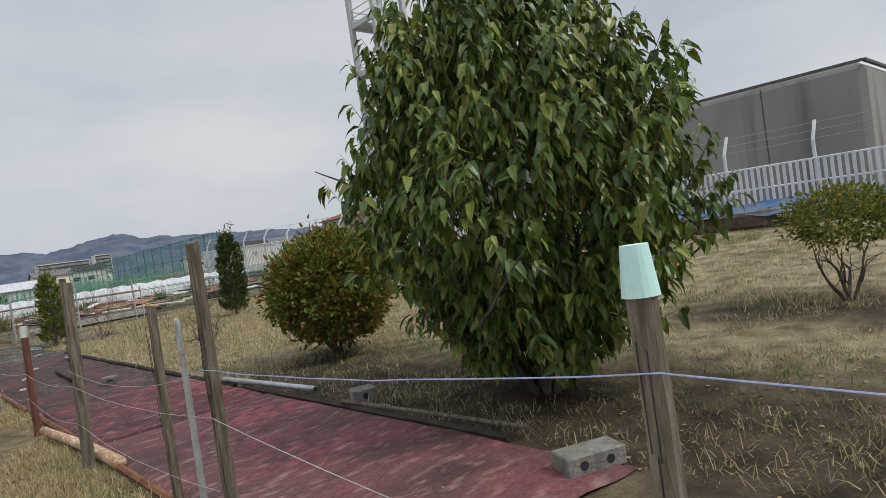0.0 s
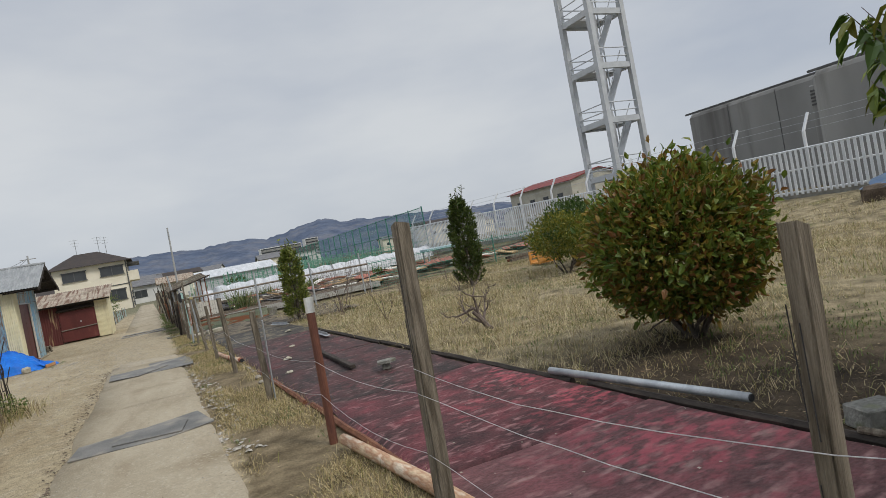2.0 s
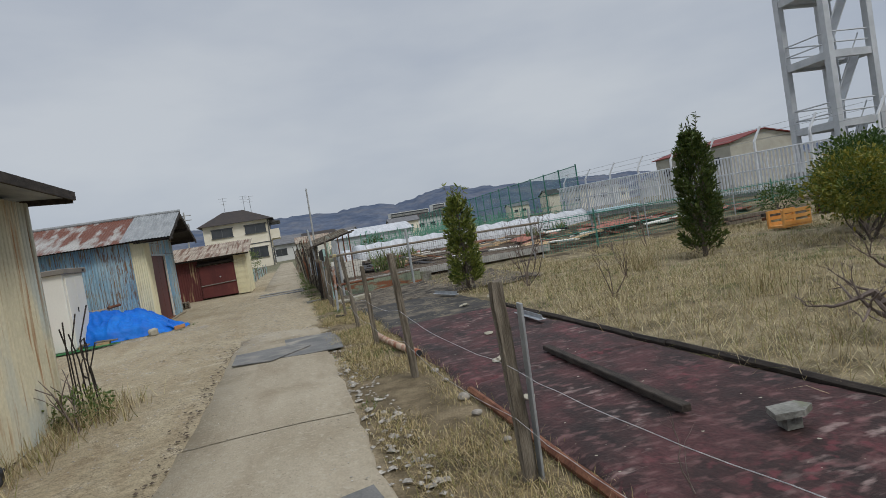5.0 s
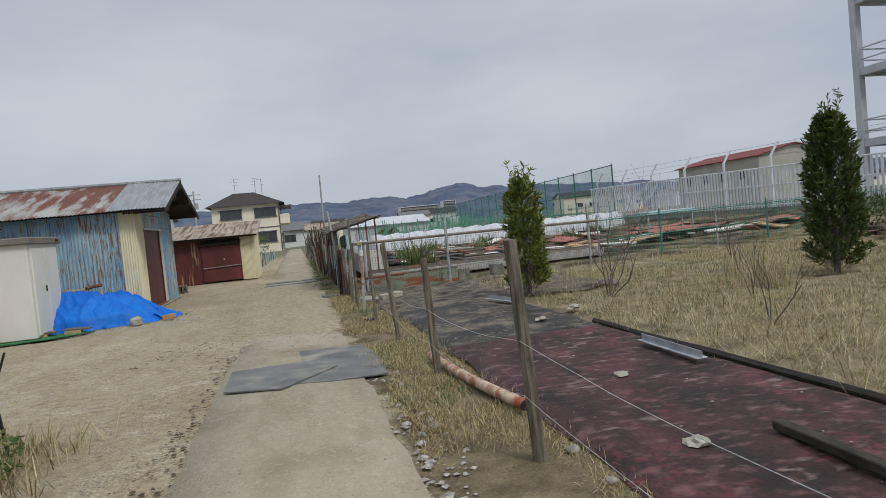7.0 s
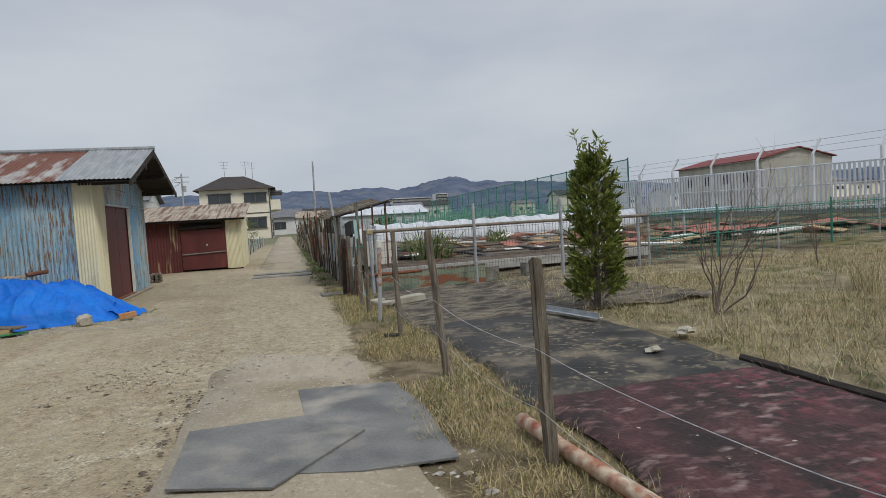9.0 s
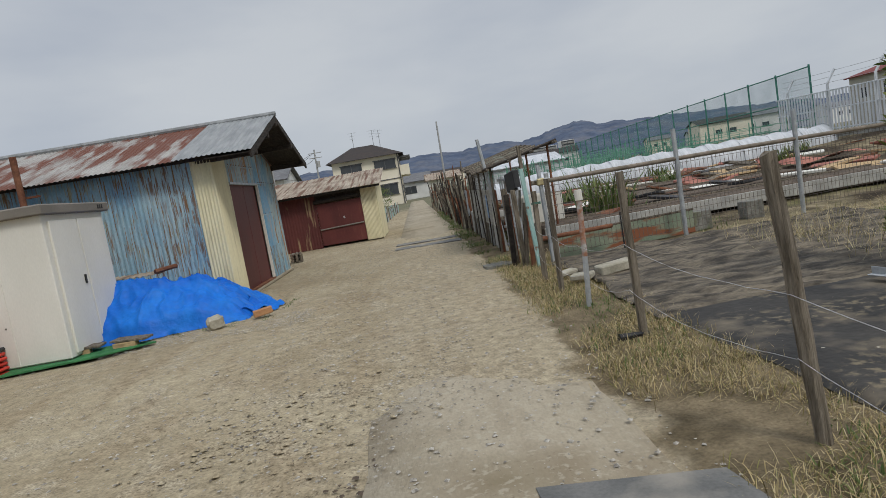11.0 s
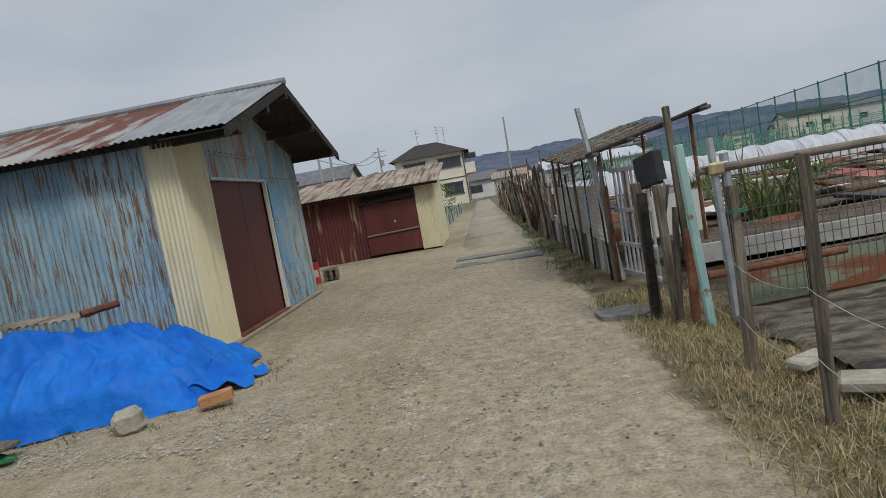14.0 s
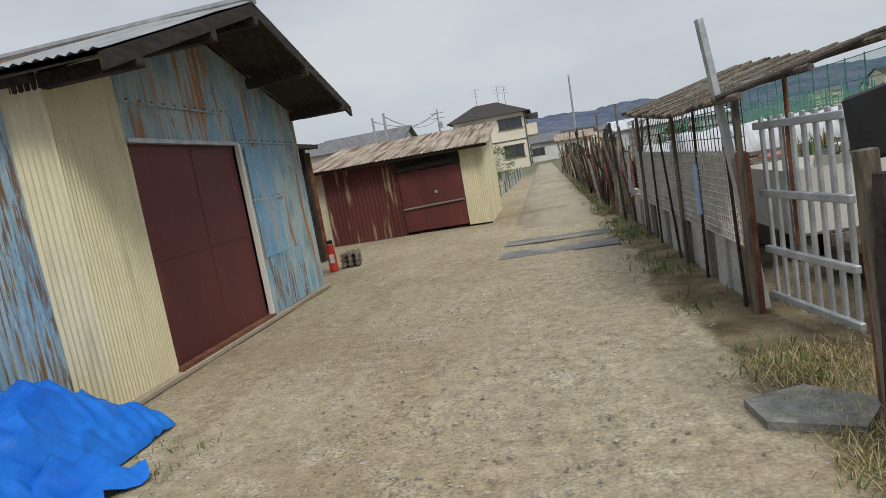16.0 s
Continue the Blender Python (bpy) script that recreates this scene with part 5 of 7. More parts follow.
def post_thing(name, x, y, h, r, mat, label, lx=0.0, ly=0.0, square=False, group="posts by the garden gate", cap=None):
    t = thing(name, x, y, 0, label, "post", group)
    bm = bmesh.new()
    if square:
        box(bm, (lx / 2, ly / 2, h / 2 - 0.03), (r * 1.35, r * 1.35, h + 0.06), pose(0, 0, 0, -math.degrees(math.atan2(ly, h)), math.degrees(math.atan2(lx, h)), 0), 0.005)
    else:
        stick(bm, 0, 0, h, r, lx, ly)
    part("shaft", bm, mat, t)
    return t


post_thing("post", 0.92, 22.95, 1.31, 0.04, M_TEAL, "teal painted square steel post", -0.06, 0.0, True)
post_thing("post", 1.12, 23.0, 1.32, 0.032, M_GALV, "galvanised scaffold post with clamps", -0.03, 0.0)
post_thing("post", 0.97, 23.4, 1.62, 0.035, M_WOOD, "tall brown rusted square post", -0.02, 0.0, True)
post_thing("post", 0.78, 23.25, 1.05, 0.045, M_WOOD, "grey weathered gate post", -0.02, 0.0, True)
post_thing("post", 0.72, 23.55, 1.08, 0.05, M_WOOD, "dark grey weathered timber post", -0.04, 0.0, True)
post_thing("post", 0.86, 23.1, 0.7, 0.04, M_RUST, "short rusted steel stub post", 0.04, 0.03, True)
post_thing("post", 0.86, 25.4, 1.93, 0.034, M_GALV, "tall leaning grey metal-topped pergola post", -0.22, 0.0)
post_thing("post", 0.66, 23.42, 1.0, 0.05, M_DARKWOOD, "dark split timber post by the gate", 0.03, 0.02, True)
post_thing("post", 0.82, 23.36, 0.85, 0.03, M_WOOD, "thin leaning weathered stake by the gate", 0.1, 0.05)
post_thing("post", 0.76, 23.7, 1.0, 0.04, M_RUST, "rust-stained timber gate post", -0.02, 0.0, True)
cl = thing("scaffold_clamp", 1.1, 23.0, 1.1, "brass-coloured scaffold clamp round two pipes", "clamp")
part("jaw", boxed((0, 0, 0), (0.11, 0.1, 0.09), None, 0.015), material("brassy_steel", [(0.4, 0.33, 0.18), (0.5, 0.43, 0.25)], 9, rough=0.5, metal=0.6, bump=0.2), cl)
part("bolt", tubed([(-0.08, -0.03, 0.03), (0.08, -0.03, 0.03)], 0.012, 6), M_GALV, cl)
bx = thing("black_box", 0.86, 23.75, 1.16, "black plastic box tied to the gate post", "box")
part("case", boxed((0, 0, 0.0), (0.1, 0.34, 0.27), pose(0, 0, 0, -8, 0, 12), 0.012), M_BLACK, bx)
br = thing("diagonal_brace", 0.85, 23.6, 0, "grey diagonal steel brace on the gate post", "brace")
part("bar", boxed((0.03, -0.05, 0.86), (0.03, 0.07, 0.5), pose(0, 0, 0, 38, 0, 0), 0.004), M_GALV, br)


def gate():
    t = thing("gate", 1.0, 24.4, 0, "pale grey slatted steel garden gate, closed", "gate", rz=9)
    w = 0.88
    for z in (0.12, 0.42, 0.78, 1.2):
        part("rail", boxed((0, w / 2, z), (0.035, w, 0.045), None, 0.005), M_GALV, t)
    src = part("slat", boxed((0, 0, 0.66), (0.02, 0.034, 1.18), None, 0.004), M_GALV, t)
    src.matrix_basis = pose(0.018, 0.05, 0)
    for k in range(1, 8):
        piece("slat", src, t, pose(0.018, 0.05 + 0.112 * k, 0))
    part("rusty_stile", boxed((0.04, 0.56, 0.85), (0.03, 0.055, 0.75)), M_RUST, t)
    return t


gate()
tub = thing("bathtub", 1.75, 26.9, 0.0, "white bathtub on blocks used as water trough", "bathtub")
bm = bmesh.new()
bmesh.ops.create_cube(bm, size=1.0)
bmesh.ops.transform(bm, matrix=Matrix.Translation((0, 0, 0.55)) @ Matrix.Diagonal((0.75, 1.35, 0.55, 1)), verts=bm.verts)
topf = max(bm.faces, key=lambda f: f.calc_center_median().z)
r = bmesh.ops.inset_region(bm, faces=[topf], thickness=0.06)
bmesh.ops.translate(bm, verts=topf.verts, vec=(0, 0, -0.42))
bmesh.ops.bevel(bm, geom=[e for e in bm.edges], offset=0.025, segments=2, affect="EDGES")
part("basin", bm, M_WHITEPANEL, tub, smooth=False)
for x in (-0.25, 0.25):
    for y in (-0.5, 0.5):
        part("foot", boxed((x, y, 0.14), (0.15, 0.15, 0.3)), M_BLOCK, tub)


def pergola():
    """A bamboo roof laid with reed and green net over thin posts, falling to the far lane side."""
    t = thing("pergola", 0.7, 25.2, 0, "ramshackle pergola roofed with bamboo poles and green netting", "pergola")
    cor = lambda u, v: Vector((u * 1.15 - 0.02, v * 4.3 - 0.1, 1.42 + 0.27 * u + 0.12 * v - 0.05 * math.sin(v * 5)))
    src = None
    for k in range(44):
        v = k / 43 + 0.008 * math.sin(k * 7)
        a, b = cor(-0.06 - 0.05 * math.sin(k * 3.3), v), cor(1.05 + 0.07 * math.sin(k * 5.1), v + 0.02 * math.sin(k))
        part("bamboo_pole", tubed([a, (a + b) / 2 - Vector((0, 0, 0.01)), b], 0.02, 6), M_WOOD if k % 3 else M_DARKWOOD, t)
    for u in (0.0, 0.33, 0.66, 1.0):
        part("long_pole", tubed([cor(u, -0.05) - Vector((0, 0, 0.035)), cor(u, 0.5) - Vector((0, 0, 0.045)), cor(u, 1.03) - Vector((0, 0, 0.035))], 0.022, 6), M_WOOD, t)
    bm = bmesh.new()
    n = 14
    g = [[bm.verts.new(cor(i / n, j / n) + Vector((0, 0, 0.004 + 0.02 * noise.noise(Vector((i * 0.8, j * 0.8, 3)))))) for j in range(n + 1)] for i in range(n + 1)]
    for i in range(n):
        for j in range(n):
            bm.faces.new((g[i][j], g[i + 1][j], g[i + 1][j + 1], g[i][j + 1]))
    part("netting", bm, material("faded_green_netting", [(0.085, 0.1, 0.075), (0.2, 0.2, 0.155)], 5, (0.6, 4, 1), rough=0.8, bump=0.5, fine=30, grain=0.4), t, "faded green netting", smooth=True)
    for x, y, h in ((0.05, 0.05, 1.42), (1.05, 0.05, 1.64), (0.05, 2.0, 1.42), (1.05, 2.0, 1.66), (0.05, 4.1, 1.54), (1.05, 4.1, 1.76)):
        part("post", tubed([(x, y, -0.05), (x + 0.01, y, h)], 0.02, 7), M_WOOD if x < 0.5 else M_RUST, t)
    return t


pergola()


def grid_panel(name, o, u, w, h, cell, r, mat, parent, cellv=None):
    """A welded wire panel: crossing wires as one joined mesh."""
    bm = bmesh.new()
    o, u = Vector(o), Vector(u).normalized()
    for k in range(int(w / cell) + 1):
        p = o + u * (k * cell)
        tube(bm, [p, p + Vector((0, 0, h))], r, 3, caps=False)
    cv = cellv or cell
    for k in range(int(h / cv) + 1):
        p = o + Vector((0, 0, k * cv))
        tube(bm, [p, p + u * w], r, 3, caps=False)
    ob = part(name, bm, mat, parent)
    return ob


mf = thing("mesh_fence", 0.78, 25.35, 0, "pale wire-mesh fence panel over grey boards beside the lane", "fence")
grid_panel("mesh_panel", (0.0, 0.0, 0.42), (0, 1, 0), 4.6, 0.64, 0.055, 0.007, M_MESHNET, mf)
grid_panel("upper_net", (0.04, 0.0, 1.05), (0, 1, 0), 5.2, 0.45, 0.1, 0.004, M_WIREDARK, mf)
part("blue_strip", boxed((-0.02, 1.15, 0.75), (0.012, 0.12, 0.42)), material("pale_blue_plastic", [(0.22, 0.33, 0.5), (0.3, 0.4, 0.55)], 5, rough=0.6, bump=0.05), mf, "pale blue plastic strip")
part("corner_board", boxed((0.0, -0.05, 0.5), (0.06, 0.1, 1.1), None, 0.006), M_RUST, mf, "rust-brown end board")
for k in range(18):
    part("base_board", boxed((0.03 + 0.02 * (k % 2), 0.15 + 0.3 * k, 0.19 + 0.03 * (k % 3)), (0.05, 0.27, 0.42 + 0.05 * (k % 3)), pose(0, 0, 0, 2 * (k % 3) - 2, 0, 0), 0.008), M_CONCRETE if k % 3 else M_WOOD, mf)
for k in range(6):
    bmx = bmesh.new()
    stick(bmx, -0.03, 0.1 + 1.0 * k, 1.25 + 0.2 * (k % 2), 0.013, 0.06 * math.sin(k * 2.2), 0.08)
    part("stake", bmx, M_DARKWOOD, mf)

# ramshackle stick fence further along the lane
rng = np.random.default_rng(11)
sf = thing("stick_fence", 0.85, 30.6, 0, "ramshackle fence of leaning sticks, boards and pipes", "fence")
mats = (M_WOOD, M_DARKWOOD, M_RUST, M_BAMBOO, M_DARKWOOD, M_WOOD)
for k in range(260):
    y = 0.2 + 29 * (k / 260) ** 1.25
    bmx = bmesh.new()
    h = 0.8 + 0.75 * rng.random() + (0.5 if k % 17 == 0 else 0)
    stick(bmx, 0.12 * rng.normal(), y, h, 0.018 + 0.014 * rng.random(), 0.14 * rng.normal(), 0.14 * rng.normal())
    part("stake", bmx, mats[k % 6], sf)
for k in range(24):
    y = 1.2 * k + 0.3
    part("cross_rail", tubed([(0.05 * math.sin(k), y, 0.35 + 0.3 * (k % 3)), (0.05 * math.cos(k), y + 1.6, 0.38 + 0.28 * ((k + 1) % 3))], 0.016, 5), mats[k % 4], sf)
for k in range(20):
    part("panel_board", boxed((0.1, 0.8 + 1.3 * k, 0.3), (0.03, 0.7, 0.55 + 0.3 * (k % 2)), pose(0, 0, 0, 4 * math.sin(k), 0, 3 * math.cos(k)), 0.005), (M_WOOD, M_DARKTRIM, M_GREYSHEET, M_WHITEPANEL)[k % 4], sf)

rag = thing("hanging_cloth", 0.72, 30.2, 0.45, "pale cloth hung on the fence", "cloth")
bm = bmesh.new()
n = 8
g = [[bm.verts.new((0.02 * math.sin(i * 1.3 + j), 0.25 * i / n, 0.6 * j / n + 0.03 * math.sin(i))) for j in range(n + 1)] for i in range(n + 1)]
for i in range(n):
    for j in range(n):
        bm.faces.new((g[i][j], g[i + 1][j], g[i + 1][j + 1], g[i][j + 1]))
bmesh.ops.solidify(bm, geom=bm.faces[:], thickness=0.006)
part("cloth", bm, M_VINYL, rag)

# step stone, slabs on the sheet
ss = thing("step_stone", 0.5, 23.75, 0, "rough grey stepping slab in the verge", "stone slab")
part("slab", prism([(-0.22, -0.1), (0.1, -0.22), (0.28, 0.02), (0.05, 0.24), (-0.24, 0.14)], -0.02, 0.03), M_BLOCK, ss)
for x, y, rz, s in ((1.45, 21.5, 14, (0.42, 0.17, 0.1)), (1.06, 21.4, -30, (0.24, 0.16, 0.06)), (1.0, 21.8, 25, (0.22, 0.12, 0.05))):
    w = thing("concrete_slab", x, y, 0.03, "pale concrete slab lying by the fence", "concrete slab", "slabs on the sheet", rz=rz)
    part("slab", boxed((0, 0, s[2] / 2 + 0.02), s, pose(0, 0, 0, 2, -3, 0), 0.012), M_STONE, w)


# ---- wire-mesh fence across the gardens ----
def cross_fence():
    t = thing("mesh_fence", 1.1, 23.05, 0, "pipe-framed black wire-mesh fence across the gardens", "fence")
    part("top_rail", tubed([(-0.12, -0.05, 1.1), (3.0, 0.5, 1.09), (6, 0.9, 1.06)], 0.03, 10), material("rail_pipe", [(0.15, 0.13, 0.1), (0.24, 0.2, 0.16)], 7, rough=0.7, metal=0.2, bump=0.2), t)
    part("low_rail", tubed([(-0.15, -0.05, 0.36), (0.9, 0.12, 0.36)], 0.03, 10), M_RUST, t)
    d = Vector((6, 0.95, 0)).normalized()
    grid_panel("mesh", (0, 0, 0.12), d, 6.0, 0.95, 0.065, 0.0035, M_WIREDARK, t, 0.13)
    for k in range(4):
        p = d * (1.9 * k + 0.1)
        part("post", tubed([(p.x, p.y, -0.05), (p.x, p.y, 1.5 if k else 1.2)], 0.032, 10), M_GALV, t)
    return t


cross_fence()
trough = thing("green_trough", 1.3, 23.25, 0, "faded green steel trough streaked with rust", "trough")
part("side", boxed((1.0, 0.25, 0.17), (2.1, 0.05, 0.32), pose(0, 0, 0, 0, 0, 9), 0.006), material("green_rusting_steel", [(0.2, 0.25, 0.18), (0.27, 0.3, 0.22)], 3, rough=0.7, bump=0.1, stain=(0.26, 0.1, 0.05), stain_scale=1.5, stain_range=(0.5, 0.58), stain_stretch=(1, 1, 4)), trough)
part("rim", tubed([(-0.02, 0.08, 0.34), (2.04, 0.4, 0.34)], 0.018, 6), M_WOOD, trough)
for k in range(2):
    block_on_side(3.5 + 0.9 * k, 23.85 + 0.2 * k, 0.0, 100, 1, (0.2, 0.3, 0.28))

# green mesh fence beyond the first stretch
gfence = thing("mesh_fence", 7.1, 24.0, 0, "low green wire-mesh fence round the allotments", "fence")
d = Vector((13, 2.6, 0)).normalized()
grid_panel("mesh", (0, 0, 0.1), d, 12.6, 1.0, 0.1, 0.005, M_GREENSTEEL, gfence)
for k in range(7):
    p = d * (2.05 * k)
    part("post", tubed([(p.x, p.y, -0.05), (p.x, p.y, 1.2)], 0.022, 8), M_GREENSTEEL if k % 2 else M_GALV, gfence)
for z in (1.05, 0.55):
    part("rail", tubed([(0, 0, z), d * 12.6 + Vector((0, 0, z))], 0.014, 8), M_GREENSTEEL, gfence)


# ---- allotments behind the mesh fence ----
rng = np.random.default_rng(7)
for k in range(10):
    x0, y0 = 1.7 + 0.3 * (k % 2), 25.6 + 1.55 * k
    bed = thing("garden_bed", x0 + 2.5, y0, 0.1, "raised garden bed edged with old boards", "garden bed", "beds in the allotments")
    L = 4.6 + 3 * rng.random()
    part("soil", boxed((0.5, 0, 0.1), (L, 0.8, 0.22), pose(0, 0, 0, 0, 0, 3), 0.04), M_SOIL, bed)
    part("edge_board", boxed((0.5, -0.43, 0.1), (L, 0.04, 0.2), pose(0, 0, 0, 0, 0, 3), 0.006), (M_CONCRETE, M_DARKWOOD, M_RUST, M_WOOD, M_SALMON)[k % 5], bed)
    part("edge_board", boxed((0.5, 0.43, 0.13), (L, 0.04, 0.22), pose(0, 0, 0, 0, 0, 3), 0.006), (M_WOOD, M_DARKWOOD)[k % 2], bed)
for k in range(130):
    x, y = 2.2 + 15 * rng.random(), 25.4 + 14 * rng.random()
    c = (M_SALMON, M_WOOD_PALE, M_WOOD, M_WHITEPANEL, M_RUST, M_BLACK)[k % 6]
    lb = ("salmon-red sheet", "pale timber board", "weathered grey board", "off-white panel", "rusty steel sheet", "black plastic tray")[k % 6]
    b = thing("scrap_board", x, y, 0.14, lb + " lying among the garden beds", "scrap", "scrap in the allotments", rz=float(rng.random() * 180))
    part("board", boxed((0, 0, 0.12 + 0.1 * rng.random()), (0.5 + 0.9 * rng.random(), 0.2 + 0.3 * rng.random(), 0.05), pose(0, 0, 0, 8 * rng.normal(), 6 * rng.normal(), 0), 0.006), c, b)
for x, y, sx, sy, rz in ((12.5, 28.5, 3.6, 1.6, 12), (9.2, 29.5, 1.8, 1.0, -8), (15.8, 27.6, 2.2, 1.2, 20), (14.0, 31.5, 2.6, 1.4, 5)):
    b = thing("salmon_sheet", x, y, 0.3, "salmon-red plastic sheet spread over a low heap", "plastic sheet", "red sheets in the allotments", rz=rz)
    vs, fs = rect_sheet(-sx / 2, sx / 2, -sy / 2, sy / 2, 0.15, lambda p, q: 0.16 + 0.14 * noise.noise(Vector((p * 1.3 + x, q * 1.6, 2))), 0.15)
    raw("sheet", vs, fs, M_SALMON, b)
    part("core", boxed((0, 0, -0.12), (sx * 0.9, sy * 0.8, 0.3), None, 0.1), M_SOIL, b)
tb = thing("blue_table", 13.2, 30.3, 0.25, "pale blue-topped work table among the beds", "table")
part("tabletop", boxed((0, 0, 0.75), (2.0, 0.8, 0.12), None, 0.01), material("pale_blue_top", [(0.35, 0.5, 0.55), (0.42, 0.57, 0.6)], 3, rough=0.6), tb)
for x in (-0.9, 0.9):
    for y in (-0.3, 0.3):
        part("leg", boxed((x, y, 0.35), (0.06, 0.06, 0.75)), M_GALV, tb)
cr = thing("crate", 11.6, 19.6, 0.06, "orange plastic crate on the straw", "crate")
part("base", boxed((0, 0, 0.03), (0.75, 0.5, 0.05)), M_ORANGE, cr)
for y in (-0.25, 0.25):
    for z in (0.1, 0.24, 0.38):
        part("slat", boxed((0, y, z), (0.78, 0.03, 0.08)), M_ORANGE, cr)
for x in (-0.37, 0.37):
    for y in (-0.23, 0.23):
        part("corner_post", boxed((x, y, 0.21), (0.06, 0.06, 0.42)), M_ORANGE, cr)
for x, y in ((13.2, 21.4), (14.8, 21.2), (16.2, 21.6), (12.6, 22.3)):
    b = thing("timber_pile", x, y, 0.1, "low pile of weathered boards and beams", "timber pile", "piles by the white fence", rz=8)
    for k in range(5):
        part("beam", boxed((0.1 * math.sin(k), 0.14 * (k % 3) - 0.15, 0.08 + 0.12 * (k // 3)), (1.5, 0.11, 0.09), pose(0, 0, 0, 0, 0, 4 * math.sin(k * 3)), 0.008), (M_WOOD, M_DARKWOOD, M_RUST)[k % 3], b)


def vinyl_tunnel(x, y, length, w, h, rz, z=0.2):
    t = thing("vinyl_tunnel", x, y, z, "long low white vinyl growing tunnel", "tunnel", "growing tunnels", rz=rz)
    bm = bmesh.new()
    n, m = 40, 10
    g = [[bm.verts.new((length * i / n, w / 2 * math.cos(math.pi * j / m), h * math.sin(math.pi * j / m) * (1 + 0.05 * math.sin(i * 2.1)) - 0.02)) for j in range(m + 1)] for i in range(n + 1)]
    for i in range(n):
        for j in range(m):
            bm.faces.new((g[i][j], g[i + 1][j], g[i + 1][j + 1], g[i][j + 1]))
    bm.faces.new(g[0])
    bm.faces.new(g[n])
    part("cover", bm, M_VINYL, t, smooth=True)
    for k in range(0, n + 1, 4):
        part("hoop", tubed([(length * k / n, (w / 2 + 0.02) * math.cos(a), (h + 0.02) * (1 + 0.05 * math.sin(k * 2.1)) * math.sin(a)) for a in np.linspace(0, math.pi, 9)], 0.012, 4), M_GALV, t)


vinyl_tunnel(3.4, 40.2, 14.0, 1.6, 1.0, 4, 0.14)
vinyl_tunnel(3.0, 44.5, 15.0, 1.8, 0.8, 3, 0.14)
gh = thing("vinyl_greenhouse", 4.2, 62, 0, "white steel-hooped greenhouse beyond the gardens", "greenhouse")
part("wall", boxed((3.5, 3, 0.9), (7, 6, 1.8), None, 0.03), M_VINYL, gh)
part("roof", slab([(-0.1, -0.2, 1.8), (7.1, -0.2, 1.8), (7.1, 3, 2.5), (-0.1, 3, 2.5)], 0.05), M_VINYL, gh)
part("far_roof", slab([(-0.1, 3, 2.5), (7.1, 3, 2.5), (7.1, 6.2, 1.8), (-0.1, 6.2, 1.8)], 0.05), M_VINYL, gh)
for k in range(8):
    part("hoop", boxed((k, -0.03, 0.95), (0.05, 0.05, 1.9)), M_GALV, gh)


def long_leaf_plant(x, y, z, n, h, label):
    t = thing("leafy_plant", x, y, z, label, "plant")
    rg = np.random.default_rng(int(x * 10))
    vs, fs = blades(rg, np.stack([rg.normal(size=n) * 0.2, rg.normal(size=n) * 0.2, np.zeros(n)], 1), h, 0.045, 0.9)
    raw("leaves", vs, fs, L_GREEN, t)


long_leaf_plant(3.0, 26.6, 0.12, 130, 0.95, "clump of sword-shaped green leaves")
for i, (x, y) in enumerate(((5.5, 36.2), (8.5, 37.5), (11.0, 34.0), (14.5, 38.5), (7.0, 33.2), (3.5, 31.0))):
    long_leaf_plant(x, y, 0.2, 90, 0.5, "low green vegetable clump in a bed")

# canes and stakes of the allotments, past counting
rng = np.random.default_rng(21)
bm = bmesh.new()
for k in range(420):
    x = 4.5 + 13.5 * rng.random()
    y = 43 + 45 * rng.random() ** 1.3
    h = 1.1 + 0.9 * rng.random()
    tube(bm, [(x, y, 0), (x + 0.1 * rng.normal(), y, h)], 0.022, 4, caps=False)
    if k % 3 == 0:
        tube(bm, [(x, y, h * 0.85), (x + 1.6 + rng.random(), y + 0.3 * rng.normal(), h * 0.85)], 0.016, 4, caps=False)
cn = part("garden_canes", bm, material("green_cane", [(0.09, 0.25, 0.17), (0.16, 0.33, 0.24)], 2, rough=0.6, bump=0))
tagged(cn, "many thin green garden canes and frames", "garden canes", kind="stuff")


# ---- tall net, white fence, tower and buildings ----
def net_fence():
    t = thing("net_fence", 18.6, 43.5, 0, "tall dark green steel fence hung with netting", "net fence")
    L, H = 64.0, 3.9
    d = Vector((3.5, 64, 0)).normalized()
    bm = bmesh.new()
    vs = [Vector((0, 0, 0.1)), d * L + Vector((0, 0, 0.1)), d * L + Vector((0, 0, H)), Vector((0, 0, H))]
    bm.faces.new([bm.verts.new(v) for v in vs])
    part("net", bm, M_NET, t)
    for k in range(23):
        p = d * (L * k / 22)
        part("post", tubed([(p.x, p.y, 0), (p.x, p.y, H + 0.1)], 0.05, 6), M_GREENSTEEL, t)
    for z in (H, H * 0.62, H * 0.3):
        part("rail", tubed([(0, 0, z), d * L + Vector((0, 0, z))], 0.03, 5), M_GREENSTEEL, t)
    return t


net_fence()


